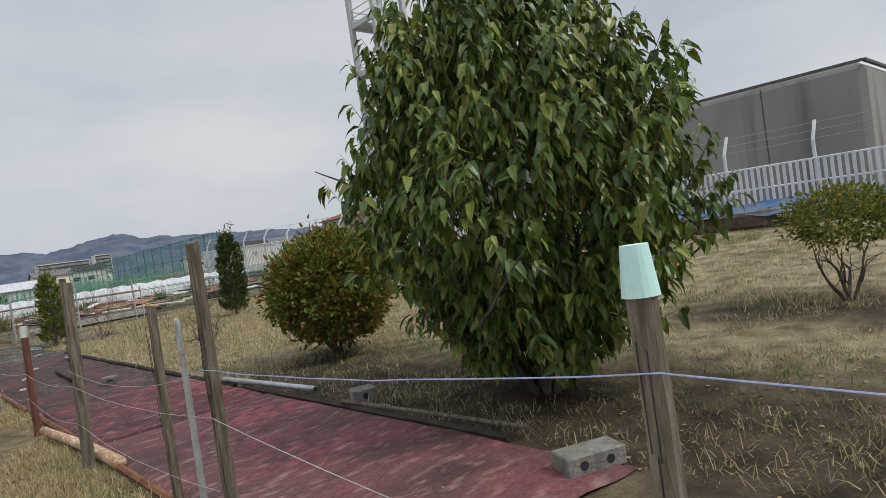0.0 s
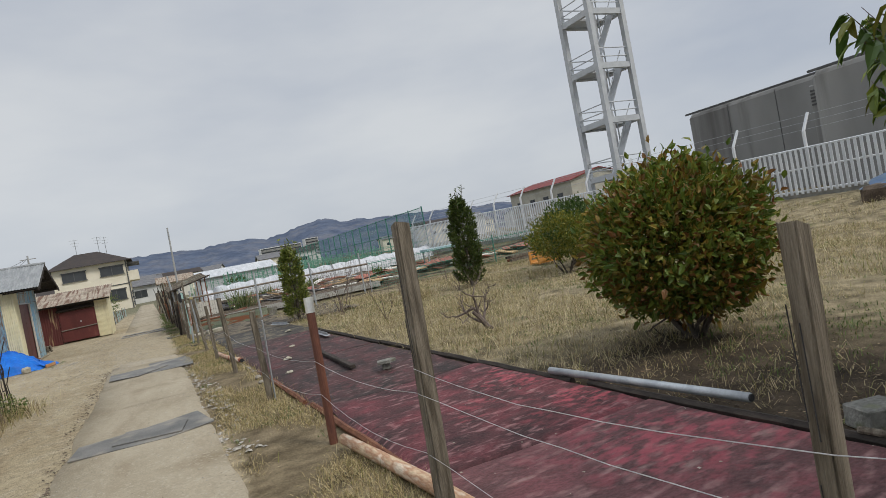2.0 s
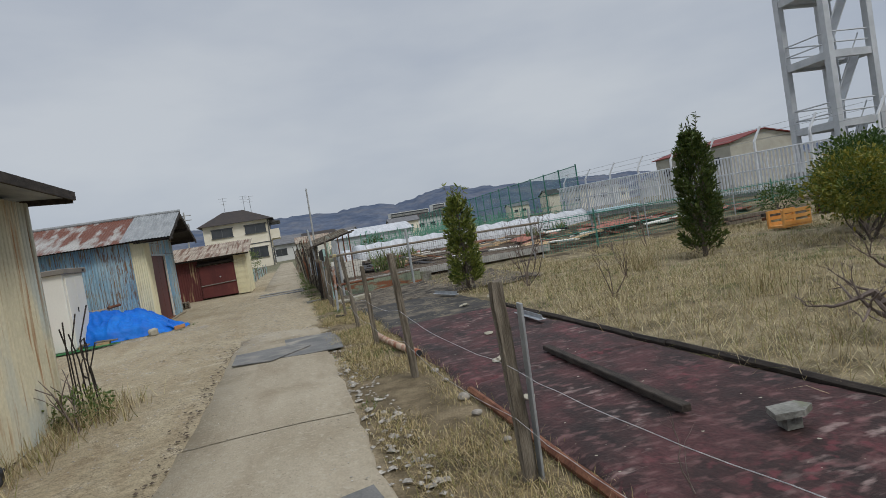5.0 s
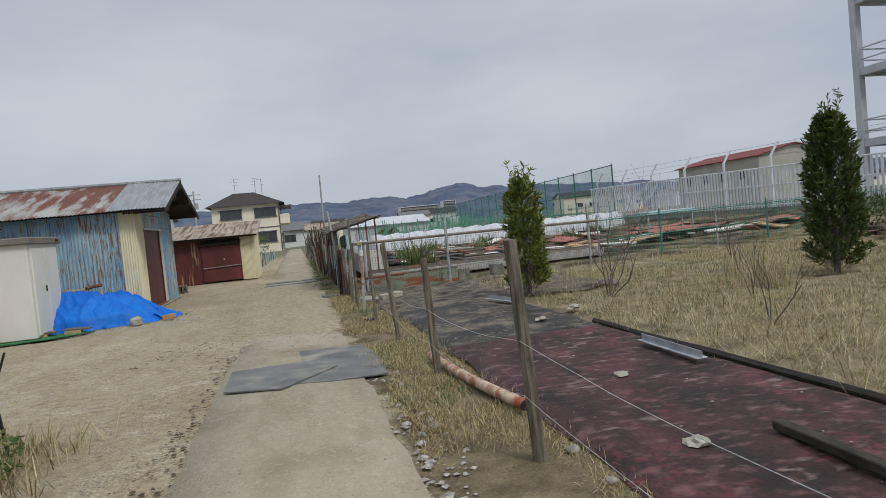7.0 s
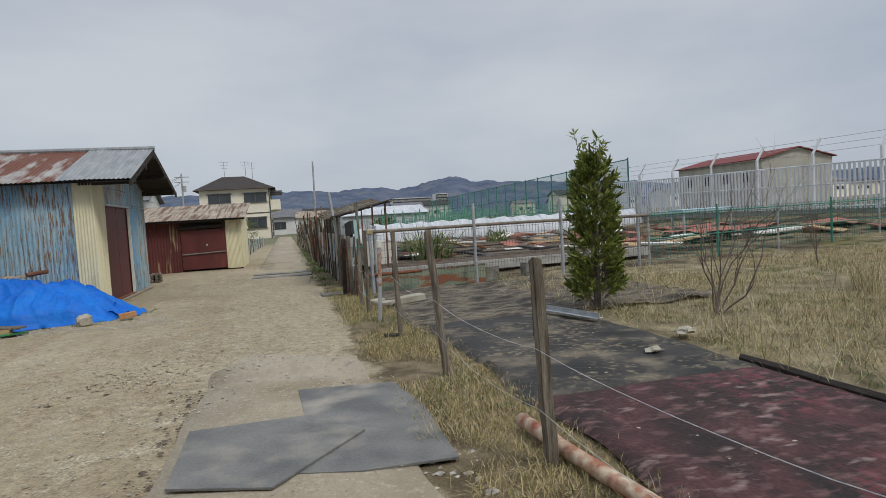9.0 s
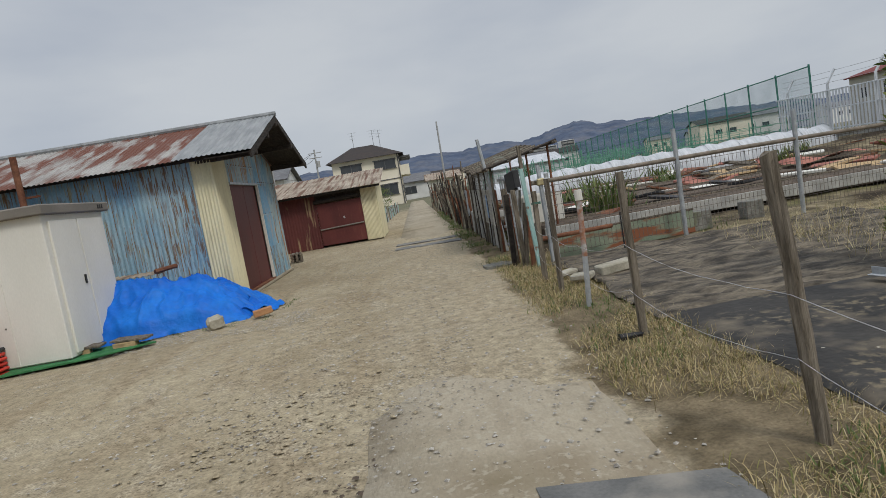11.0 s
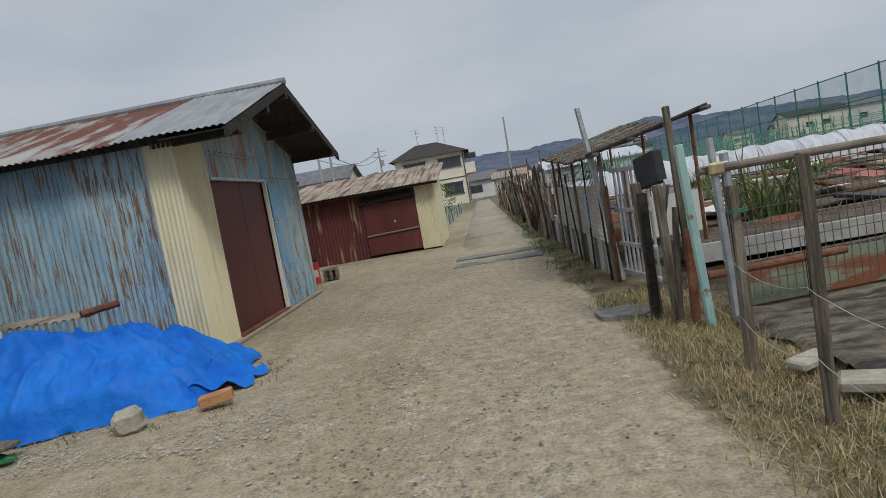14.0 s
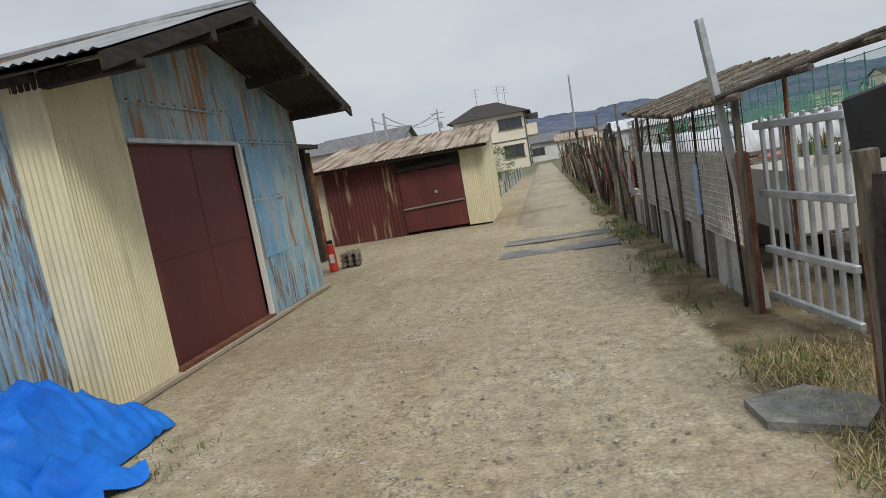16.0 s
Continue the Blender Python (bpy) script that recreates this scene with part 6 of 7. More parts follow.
def white_fence():
    t = thing("white_fence", 0, 0, 0, "white steel fence of close upright slats with cranked posts", "fence")
    src = part("slat", boxed((0, 0, 0.78), (0.03, 0.095, 1.56), None, 0.008), M_WHITEFENCE, t)
    y0, y1, pitch = -10.0, 45.5, 0.186
    turn = -math.degrees(math.atan2(-4.5, 56))
    zb = lambda y: 0.62 + 0.006 * max(0, y - 16)
    zt = lambda y: 1.56 + 0.012 * max(0, y - 20)
    n = int((y1 - y0) / pitch)
    for k in range(n):
        y = y0 + pitch * k
        m = pose(FENCE_X(y), y, zb(y), 0, 0, turn) @ Matrix.Diagonal((1, 1, zt(y) / 1.56, 1))
        if k == 0:
            src.matrix_basis = m
        else:
            piece("slat", src, t, m)
    for f in (0.06, 0.55, 0.985):
        part("rail", tubed([(FENCE_X(y) + 0.06, y, zb(y) + zt(y) * f) for y in np.linspace(y0, y1, 12)], 0.035, 6), M_WHITEFENCE, t)
    k = 0
    y = -9.9
    while y < y1:
        x, z = FENCE_X(y) + 0.1, zb(y)
        part("post", boxed((x, y, z + 1.05), (0.09, 0.09, 2.1), None, 0.01), M_WHITEFENCE, t)
        part("arm", boxed((x + 0.19, y, z + 2.4), (0.07, 0.09, 0.75), pose(0, 0, 0, 0, 33, 0), 0.01), M_WHITEFENCE, t)
        y += 2.6
    for dx, dz in ((0.12, 2.15), (0.22, 2.4), (0.36, 2.65)):
        part("wire", tubed([(FENCE_X(q) + 0.1 + dx, q, zb(q) + dz) for q in np.linspace(y0, y1, 12)], 0.009, 4), M_GALV, t)
    return t


white_fence()
wallr = part("retaining_wall", slab([(FENCE_X(-10) + 0.15, -10, -0.1), (FENCE_X(46) + 0.15, 46, -0.1), (FENCE_X(46) + 0.15, 46, 0.8), (FENCE_X(-10) + 0.15, -10, 0.6)], 0.3), M_CONCRETE)
tagged(wallr, "stained grey concrete retaining wall below the white fence", "wall", kind="structure")
for x, y, sx, sy, rz in ((20.0, 4.6, 3.0, 11.0, 4), (18.4, 12.4, 2.2, 1.4, 12)):
    t = thing("old_tarpaulin", x, y, 0, "faded blue tarpaulin spread over a low bank", "tarpaulin", "tarpaulins below the white fence", rz=rz)
    vs, fs = rect_sheet(-sx / 2, sx / 2, -sy / 2, sy / 2, 0.25, lambda p, q: ground_height(x + p, y + q) + 0.42 + 0.12 * max(0, p) + 0.14 * noise.noise(Vector((p * 0.9 + x, q * 1.1, 2))), 0.3)
    raw("sheet", vs, fs, M_TARPFAR, t, smooth=True)
    part("core", boxed((0, 0, ground_height(x, y) + 0.1), (sx * 0.94, sy * 0.95, 0.5), None, 0.1), M_SOIL, t)


def lattice_tower(x, y):
    t = thing("training_tower", x, y, 0, "pale grey open steel stair tower", "tower")
    w, st, n = 2.5, 3.2, 9
    c = w / 2
    for sx in (-c, c):
        for sy in (-c, c):
            part("column", boxed((sx, sy, n * st / 2), (0.31, 0.31, n * st)), M_TOWER, t)
    part("inner_column", boxed((0, -0.1, n * st / 2), (0.3, 0.3, n * st)), M_TOWER, t)
    for k in range(1, n + 1):
        z = k * st - 0.05
        for s in (-c, c):
            part("beam", boxed((s, 0, z), (0.22, w, 0.34)), M_TOWER, t)
            part("beam", boxed((0, s, z), (w, 0.22, 0.34)), M_TOWER, t)
        part("landing", boxed((0, c * 0.5, z), (w - 0.3, c - 0.1, 0.08)), M_TOWER, t)
        for h in (0.55, 1.05):
            part("railing", tubed([(-c, -c, z + h), (c, -c, z + h)], 0.035, 5), M_TOWER, t)
            part("railing", tubed([(-c, -c, z + h), (-c, c, z + h)], 0.035, 5), M_TOWER, t)
            part("railing", tubed([(c, c, z + h), (-c, c, z + h)], 0.035, 5), M_TOWER, t)
        zz = (k - 1) * st
        part("stair", slab([(-c + 0.3, -0.9, zz), (-c + 0.3, -0.3, zz), (c - 0.3, -0.3, zz + st), (c - 0.3, -0.9, zz + st)], 0.04), M_TOWER, t)
        part("stair_rail", tubed([(-c + 0.3, -0.9, zz + 0.9), (c - 0.3, -0.9, zz + st + 0.9)], 0.03, 5), M_TOWER, t)
    part("ladder", boxed((0.45, -0.1, n * st / 2), (0.06, 0.06, n * st)), M_TOWER, t)
    part("base", boxed((0, 0, 0.6), (w + 1, w + 1, 1.2)), M_CONCRETE, t)
    return t


lattice_tower(26.6, 31.6)


def plain_building(name, x0, x1, y0, y1, h, label, seams):
    t = thing(name, x0, y0, 0, label, "building")
    part("wall", boxed(((x1 - x0) / 2, (y1 - y0) / 2, h / 2), (x1 - x0, y1 - y0, h), None, 0.25), M_BLDG, t)
    for dx, dy, sx, sy in ((0, (y1 - y0) / 2, 0.14, y1 - y0), ((x1 - x0) / 2, 0, x1 - x0, 0.14)):
        part("coping", boxed((dx, dy, h + 0.02), (sx, sy, 0.1)), M_COPING, t)
    for k in range(1, seams):
        part("joint", boxed((-0.004, (y1 - y0) * k / seams, h / 2), (0.02, 0.05, h - 0.3)), M_COPING, t)
    return t


plain_building("grey_building", 27.0, 42, 5.3, 19.6, 5.55, "windowless grey rendered building with dark coping", 4)
plain_building("grey_building", 31.0, 44, 21.0, 29.8, 6.0, "lower grey rendered building behind the white fence", 3)
vp = thing("vent_box", 29.2, 20.5, 0, "dark louvred vent duct on the grey building", "vent")
part("duct", boxed((0, 0, 2.6), (0.8, 0.6, 5.2), None, 0.04), M_BLDG, vp)
for k in range(5):
    part("louvre", boxed((-0.41, 0, 4.3 + 0.16 * k), (0.04, 0.5, 0.08)), M_COPING, vp)


def gabled_house(name, x, y, w, d, h, rise, wall, roof, label, rz=0.0, windows=(), ridge_x=True, over=0.5):
    """A house body with a gabled roof; windows: (face, offset, z, width, height)."""
    t = thing(name, x, y, 0, label, "house", rz=rz)
    part("wall", boxed((0, 0, h / 2), (w, d, h)), wall, t)
    if ridge_x:
        part("roof", slab([(-w / 2 - over, -d / 2 - over, h - 0.1), (w / 2 + over, -d / 2 - over, h - 0.1), (w / 2 + over, 0, h + rise), (-w / 2 - over, 0, h + rise)], 0.15), roof, t)
        part("roof", slab([(-w / 2 - over, 0, h + rise), (w / 2 + over, 0, h + rise), (w / 2 + over, d / 2 + over, h - 0.1), (-w / 2 - over, d / 2 + over, h - 0.1)], 0.15), roof, t)
        for s in (-w / 2 + 0.05, w / 2 - 0.05):
            bm = bmesh.new()
            a = [bm.verts.new((s + e, yy, zz)) for e in (-0.05, 0.05) for yy, zz in ((-d / 2, h - 0.05), (d / 2, h - 0.05), (0, h + rise))]
            for f in ((0, 1, 2), (5, 4, 3), (0, 3, 4, 1), (1, 4, 5, 2), (2, 5, 3, 0)):
                bm.faces.new([a[q] for q in f])
            part("gable", bm, wall, t)
    for face, o, z, ww, hh in windows:
        c, s = ((o, -d / 2 - 0.02, z), (ww, 0.08, hh)) if face == "front" else ((w / 2 + 0.02, o, z), (0.08, ww, hh))
        wd = part("window", boxed(c, s), M_WINDOW, t, "dark glazed sliding window")
        fr = (ww + 0.16, 0.05, 0.1) if face == "front" else (0.05, ww + 0.16, 0.1)
        part("frame", boxed((c[0], c[1], z + hh / 2), fr), M_COPING, wd)
        part("sill", boxed((c[0], c[1], z - hh / 2), fr), M_COPING, wd)
        mid = (0.07, 0.1, hh) if face == "front" else (0.1, 0.07, hh)
        part("mullion", boxed(c, mid), M_COPING, wd)
    return t


def cream_house():
    w, d, h = 8.6, 9.0, 6.55
    t = thing("house", -6.1, 99.5, 0, "two-storey cream house with dark brown hipped roof", "house")
    part("wall", boxed((0, 0, h / 2), (w, d, h)), M_HOUSEWALL, t)
    bm = bmesh.new()
    o = 0.7
    lo = [bm.verts.new(p) for p in ((-w / 2 - o, -d / 2 - o, h - 0.1), (w / 2 + o, -d / 2 - o, h - 0.1), (w / 2 + o, d / 2 + o, h - 0.1), (-w / 2 - o, d / 2 + o, h - 0.1))]
    hi = [bm.verts.new(p) for p in ((-1.8, 0, h + 1.9), (1.0, 0, h + 1.9))]
    for f in ((lo[0], lo[1], hi[1], hi[0]), (lo[2], lo[3], hi[0], hi[1]), (lo[1], lo[2], hi[1]), (lo[3], lo[0], hi[0]), lo[::-1]):
        bm.faces.new(f)
    part("roof", bm, M_BROWNROOF, t)
    for x, z, ww, hh in ((-1.9, 5.3, 2.7, 1.15), (2.45, 5.3, 2.75, 1.15), (2.5, 2.05, 2.3, 1.4)):
        wd = part("window", boxed((x, -d / 2 - 0.03, z), (ww, 0.1, hh)), M_WINDOW, t, "dark glazed sliding window")
        part("mullion", boxed((x, -d / 2 - 0.06, z), (0.08, 0.1, hh)), M_COPING, wd)
        part("lintel", boxed((x, -d / 2 - 0.08, z + hh / 2 + 0.04), (ww + 0.25, 0.2, 0.12)), M_COPING, wd)
        part("sill", boxed((x, -d / 2 - 0.08, z - hh / 2), (ww + 0.2, 0.16, 0.08)), M_COPING, wd)
    for k in range(3):
        y = -3.2 + 3.2 * k
        part("balcony", boxed((w / 2 + 0.6, y, 4.3), (1.2, 2.6, 1.3)), M_HOUSEWALL, t)
        part("awning", boxed((w / 2 + 0.8, y, 6.0), (1.4, 2.2, 0.2)), M_COPING, t)
        part("side_window", boxed((w / 2 + 0.03, y, 5.5), (0.08, 1.8, 1.2)), M_WINDOW, t)
        part("side_door", boxed((w / 2 + 0.03, y, 1.3), (0.08, 1.6, 2.2)), M_WINDOW, t)
    part("band", boxed((0, -d / 2 - 0.03, 3.35), (w, 0.06, 0.12)), M_COPING, t)
    part("downpipe", tubed([(w / 2 - 0.1, -d / 2 - 0.08, 0), (w / 2 - 0.1, -d / 2 - 0.08, h)], 0.07, 6), M_COPING, t)
    for x, y in ((-1.5, 0.5), (1.2, 1.0), (2.0, 2.5)):
        an = part("antenna", tubed([(x, y, h + 1.2), (x, y, h + 4.0)], 0.04, 5), M_GALV, t, "roof television antenna")
        for q in range(3):
            part("element", tubed([(x - 0.6 + 0.1 * q, y, h + 3.9 - 0.4 * q), (x + 0.6 - 0.1 * q, y, h + 3.9 - 0.4 * q)], 0.025, 4), M_GALV, an)
    return t


cream_house()
gabled_house("house", 76, 100, 20, 13, 7.2, 1.5, material("dull_cream_render", [(0.36, 0.34, 0.29), (0.44, 0.42, 0.36)], 0.6, rough=0.9, bump=0.05), M_REDROOF, "long pale building with a red tiled roof", rz=-90, windows=(("front", -7, 4.6, 1.6, 1.4), ("front", -2.5, 4.6, 1.6, 1.4), ("front", 2, 4.6, 1.6, 1.4), ("front", 6.5, 4.6, 1.6, 1.4)))
gabled_house("house", -19, 88, 9, 8, 5.0, 1.6, M_WHITEWALL, M_GREYROOF, "white house with a grey tiled roof", windows=(("front", 2, 3.4, 2, 1.2), ("right", 0, 3.4, 2, 1.2)))
gabled_house("house", -27, 96, 10, 9, 5.4, 1.7, M_HOUSEWALL, M_GREYROOF, "pale house with a grey roof behind others", windows=(("front", -2, 3.6, 2, 1.2),))
gabled_house("house", -1.0, 128, 7, 8, 3.0, 1.4, M_WHITEWALL, M_GREYROOF, "small white house at the end of the lane", windows=(("front", 0, 1.6, 2, 1.2),))
gabled_house("house", 4.5, 118, 5, 6, 2.6, 1.0, M_WHITEPANEL, M_ROOFTAN, "low pale outbuilding beside the lane", windows=(("front", 0, 1.4, 1.2, 1.0),))
rng = np.random.default_rng(33)
for k in range(34):
    x = -160 + 13 * k + 6 * rng.random()
    y = 190 + 150 * rng.random()
    gabled_house("house", x, y, 9 + 6 * rng.random(), 9, 5 + 1.5 * rng.random(), 1.6, (M_WHITEWALL, M_HOUSEWALL)[k % 2], (M_GREYROOF, M_BROWNROOF, M_GREYROOF)[k % 3], "distant pale house with a tiled roof", rz=float(rng.random() * 40 - 20), windows=(("front", -2, 3.4, 1.8, 1.2), ("front", 2, 3.4, 1.8, 1.2)))
for x, y, w, h in ((118, 590, 38, 22), (150, 600, 13, 25)):
    t = thing("apartment_block", x, y, 0, "distant grey apartment block with rows of balconies", "apartment block")
    part("wall", boxed((0, 0, h / 2), (w, 12, h)), M_WHITEWALL, t)
    for q in range(int(h / 3)):
        part("balcony_row", boxed((0, -6.3, 1.6 + 3 * q), (w - 1, 0.8, 1.3)), M_BLDG, t)
        part("window_row", boxed((0, -6.05, 2.9 + 3 * q), (w - 1, 0.3, 1.2)), M_WINDOW, t)

# utility poles with their wires
for x, y, h, r in ((4.5, 110, 11.2, 0.16), (-13.5, 74, 7.0, 0.14), (-15.6, 78, 7.2, 0.14), (-16, 120, 11, 0.17), (-34, 150, 12, 0.17)):
    t = thing("utility_pole", x, y, 0, "grey concrete utility pole", "utility pole", "utility poles")
    part("shaft", tubed([(0, 0, 0), (0.1, 0, h)], r, 8, r * 0.75), M_POLE, t)
    if y > 100 and x < 0:
        for z in (0.6, 1.4):
            part("crossarm", boxed((0.1, 0, h - z), (2.2, 0.12, 0.12)), M_POLE, t)
        part("transformer", tubed([(0.4, 0, h - 3), (0.4, 0, h - 2)], 0.3, 8), M_POLE, t)
for a, b in (((-16, 120, 10.5), (-34, 150, 11.5)), ((-15.6, 78, 6.9), (-16, 120, 10.5)), ((-13.5, 74, 6.8), (-16, 120, 9.6))):
    va, vb = Vector(a), Vector(b)
    w = part("power_line", tubed([va.lerp(vb, f) - Vector((0, 0, 1.2 * 4 * f * (1 - f))) for f in np.linspace(0, 1, 9)], 0.03, 4), M_COPING)
    tagged(w, "sagging power line between poles", "power line")

# low frames and rail fence beside the maroon shed
for k in range(7):
    y = 38.5 + 3.2 * k
    t = thing("low_fence", -2.2 + 0.05 * k, y, 0, "low weathered fence of stakes and rails", "fence", "fences beside the lane")
    for q in range(5):
        bmx = bmesh.new()
        stick(bmx, 0.03 * math.sin(q), 0.7 * q, 0.6 + 0.15 * math.sin(q * 3 + k), 0.025, 0.04 * math.sin(k + q), 0)
        part("stake", bmx, (M_WOOD, M_GALV, M_TEAL)[(q + k) % 3], t)
    for z in (0.3, 0.55):
        part("rail", tubed([(0, -0.1, z), (0, 3.0, z + 0.03)], 0.02, 5), M_WOOD, t)


# wooded hills, their distance haze painted into the colour
def hills():
    n, m = 520, 9
    vs, fs = [], []
    for i in range(n + 1):
        i2, i = i, i / 2
        a = radians(-75 + 165 * i / 260)
        base = 56 + 6 * noise.noise(Vector((i * 0.035, 1, 0))) + 6 * noise.noise(Vector((i * 0.13, 4, 0))) + 3.5 * noise.noise(Vector((i * 0.45, 7, 0))) + 2.6 * noise.noise(Vector((i * 1.7, 9, 0)))
        base += 7 * math.exp(-((i - 142) / 3.2) ** 2)
        base *= 1.0 - 0.42 * min(1, max(0, (i - 148) / 26))
        for j in range(m + 1):
            f = j / m
            r = 860 + 260 * f
            z = base * (math.sin(f * math.pi * 0.5) ** 0.8) * r / 1000 + 3 * noise.noise(Vector((i * 0.3, j * 0.8, 2))) * f
            vs.append((math.sin(a) * r, math.cos(a) * r, z if j else -5))
    for i in range(n):
        for j in range(m):
            q = i * (m + 1) + j
            fs.append((q, q + m + 1, q + m + 2, q + 1))
    return tagged(raw("backdrop", vs, fs, M_HILL, smooth=True), "wooded hills on the horizon, tinted blue-grey for haze", "hills", kind="structure")


hills()


# ---- trees, shrubs and grass ----
def big_tree():
    """The broad evergreen with long drooping leaves."""
    rg = np.random.default_rng(2)
    t = thing("evergreen_tree", 4.3, 3.42, 0, "broad evergreen tree with long glossy drooping leaves", "tree")
    bm = bmesh.new()
    tips = []
    for k in range(9):
        a = k * math.tau / 9 + rg.random() * 0.4
        limbs(rg, bm, (0.12 * math.cos(a), 0.12 * math.sin(a), 0.0), (math.cos(a) * 0.55, math.sin(a) * 0.55, 1.0), 1.5, 0.045, 2, 0.5, 0.35, tips)
    tube(bm, [(0, 0, -0.1), (0.03, 0, 0.6), (0, 0.03, 1.8), (0.02, 0, 3.2)], 0.1, 9, 0.03)
    part("trunk", bm, M_BARK, t)
    # upright shoots on an egg-shaped crown, each hung with leaves
    P, D, F = [], [], []
    bm = bmesh.new()
    for k in range(1350):
        u = rg.normal(size=3)
        u /= np.linalg.norm(u)
        rad = (0.35 + 0.65 * rg.random() ** 0.45)
        z = 1.95 + 1.95 * u[2] * rad
        prof = max(0.6, 1.0 - 0.42 * max(0, z - 1.8) / 1.6) if z > 1.2 else 0.62 + 0.38 * max(0, z) / 1.2
        lump = 1 + 0.28 * noise.noise(Vector(u) * 2.6)
        c = Vector((1.42 * u[0] * rad * prof * lump, 1.42 * u[1] * rad * prof * lump, max(0.22, z)))
        d = Vector((u[0] * 0.45, u[1] * 0.45, 0.75 if z > 1.4 else 0.1 + 0.4 * rg.random())).normalized()
        L = 0.3 + 0.3 * rg.random()
        e = c + d * L
        tube(bm, [c - d * 0.1, c + d * L * 0.5, e], 0.005, 4, 0.002)
        for q in range(15):
            f = rg.random()
            p = c.lerp(e, f)
            a = rg.random() * math.tau
            P.append(p)
            D.append((math.cos(a) * 0.6 + u[0] * 0.5, math.sin(a) * 0.6 + u[1] * 0.5, -0.1 - 0.8 * rg.random()))
            F.append((u[0] * 0.6 + math.cos(a) * 0.5, u[1] * 0.6 + math.sin(a) * 0.5, 0.9))
    tagged(part("twig_growth", bm, M_TWIG, t), kind="stuff")
    vs, fs = leaves(rg, np.array([tuple(p) for p in P]), np.array(D), 0.14, 0.06, 0.2, 0.4, np.array(F))
    cr = raw("crown", vs, fs, L_BIG, t)
    tagged(cr, "drooping glossy leaves", kind="stuff")


big_tree()


def shrub(name, x, y, rx, rz_, zc, label, mat, n, leaf, seed, stems=6, flat=0.0, category="shrub", ball=True, upright=0.3, stem_r=0.03):
    """Stems that fork into a crown of shoots; leaves cluster at the shoots, with gaps between them."""
    rg = np.random.default_rng(seed)
    t = thing(name, x, y, ground_height(x, y), label, category)
    bm = bmesh.new()
    for k in range(stems):
        a = k * math.tau / stems + rg.random()
        limbs(rg, bm, (0.06 * math.cos(a), 0.06 * math.sin(a), -0.03), (math.cos(a) * rx * 0.6, math.sin(a) * rx * 0.6, zc), max(0.2, zc * 0.42), stem_r, 2, 0.5, 0.2)
    part("stem", bm, M_BARK, t)
    P, D = [], []
    for k in range(n // 8):
        u = rg.normal(size=3)
        u /= np.linalg.norm(u)
        rad = 0.55 + 0.45 * rg.random() ** 0.5
        lump = 1 + 0.2 * noise.noise(Vector(u) * 2.6 + Vector((seed, 0, 0)))
        c = np.array([u[0] * rx * rad * lump, u[1] * rx * rad * lump, zc + u[2] * rz_ * rad * lump])
        for q in range(8):
            P.append(c + rg.normal(size=3) * leaf * 0.9)
            o = u + rg.normal(size=3) * 0.7
            o[2] += upright
            D.append(o)
    vs, fs = leaves(rg, np.array(P), np.array(D), leaf, leaf * 0.5)
    tagged(raw("crown", vs, fs, mat, t), kind="stuff")
    return t


shrub("photinia_bush", 4.8, 7.55, 0.84, 0.74, 0.98, "rounded evergreen bush with red-tinged young leaves", L_BUSH, 16000, 0.085, 5, 8)
shrub("citrus_tree", 9.6, 15.8, 0.85, 0.55, 0.95, "small yellowing citrus tree in the straw", L_CITRUS, 4600, 0.08, 6, 4, category="tree")
shrub("citrus_tree", 12.2, 17.3, 1.2, 0.75, 0.95, "broad dark green citrus tree", L_CITRUS2, 6000, 0.09, 8, 5, category="tree")
shrub("citrus_tree", 10.8, 16.9, 0.7, 0.75, 1.1, "dark green citrus tree beside a yellowing one", L_CITRUS2, 4200, 0.085, 9, 4, category="tree")
shrub("citrus_tree", 8.75, 2.1, 0.62, 0.36, 1.05, "small citrus tree with yellow-green leaves", L_CITRUS, 3200, 0.065, 12, 4, category="tree")
shrub("low_bush", 15.5, 24.0, 0.6, 0.4, 0.4, "low dark green bush", L_CITRUS2, 900, 0.08, 13, 4)
shrub("low_bush", 6.5, 55.0, 1.0, 0.7, 0.8, "round dark green bush beyond the gardens", L_CITRUS2, 1400, 0.12, 14, 4)
shrub("low_bush", 10.5, 50.0, 2.6, 0.35, 0.3, "leafy green vegetable rows", L_GREEN, 2400, 0.12, 15, 4)
shrub("low_bush", 15.5, 47.0, 2.2, 0.4, 0.4, "leafy green vegetable rows", L_GREEN, 2000, 0.12, 16, 4)
shrub("low_bush", -2.9, 41.0, 0.5, 0.45, 0.5, "grey-green bush beside the lane", L_GREEN, 900, 0.07, 17, 4)
shrub("low_bush", -3.6, 62.0, 1.4, 1.1, 1.1, "grey-green hedge in front of the house", L_GREEN, 1500, 0.12, 18, 4)
shrub("weed_clump", -2.28, 14.3, 0.3, 0.16, 0.17, "low weeds at the foot of the cream shed", L_GREEN, 500, 0.05, 19, 5, stem_r=0.006)


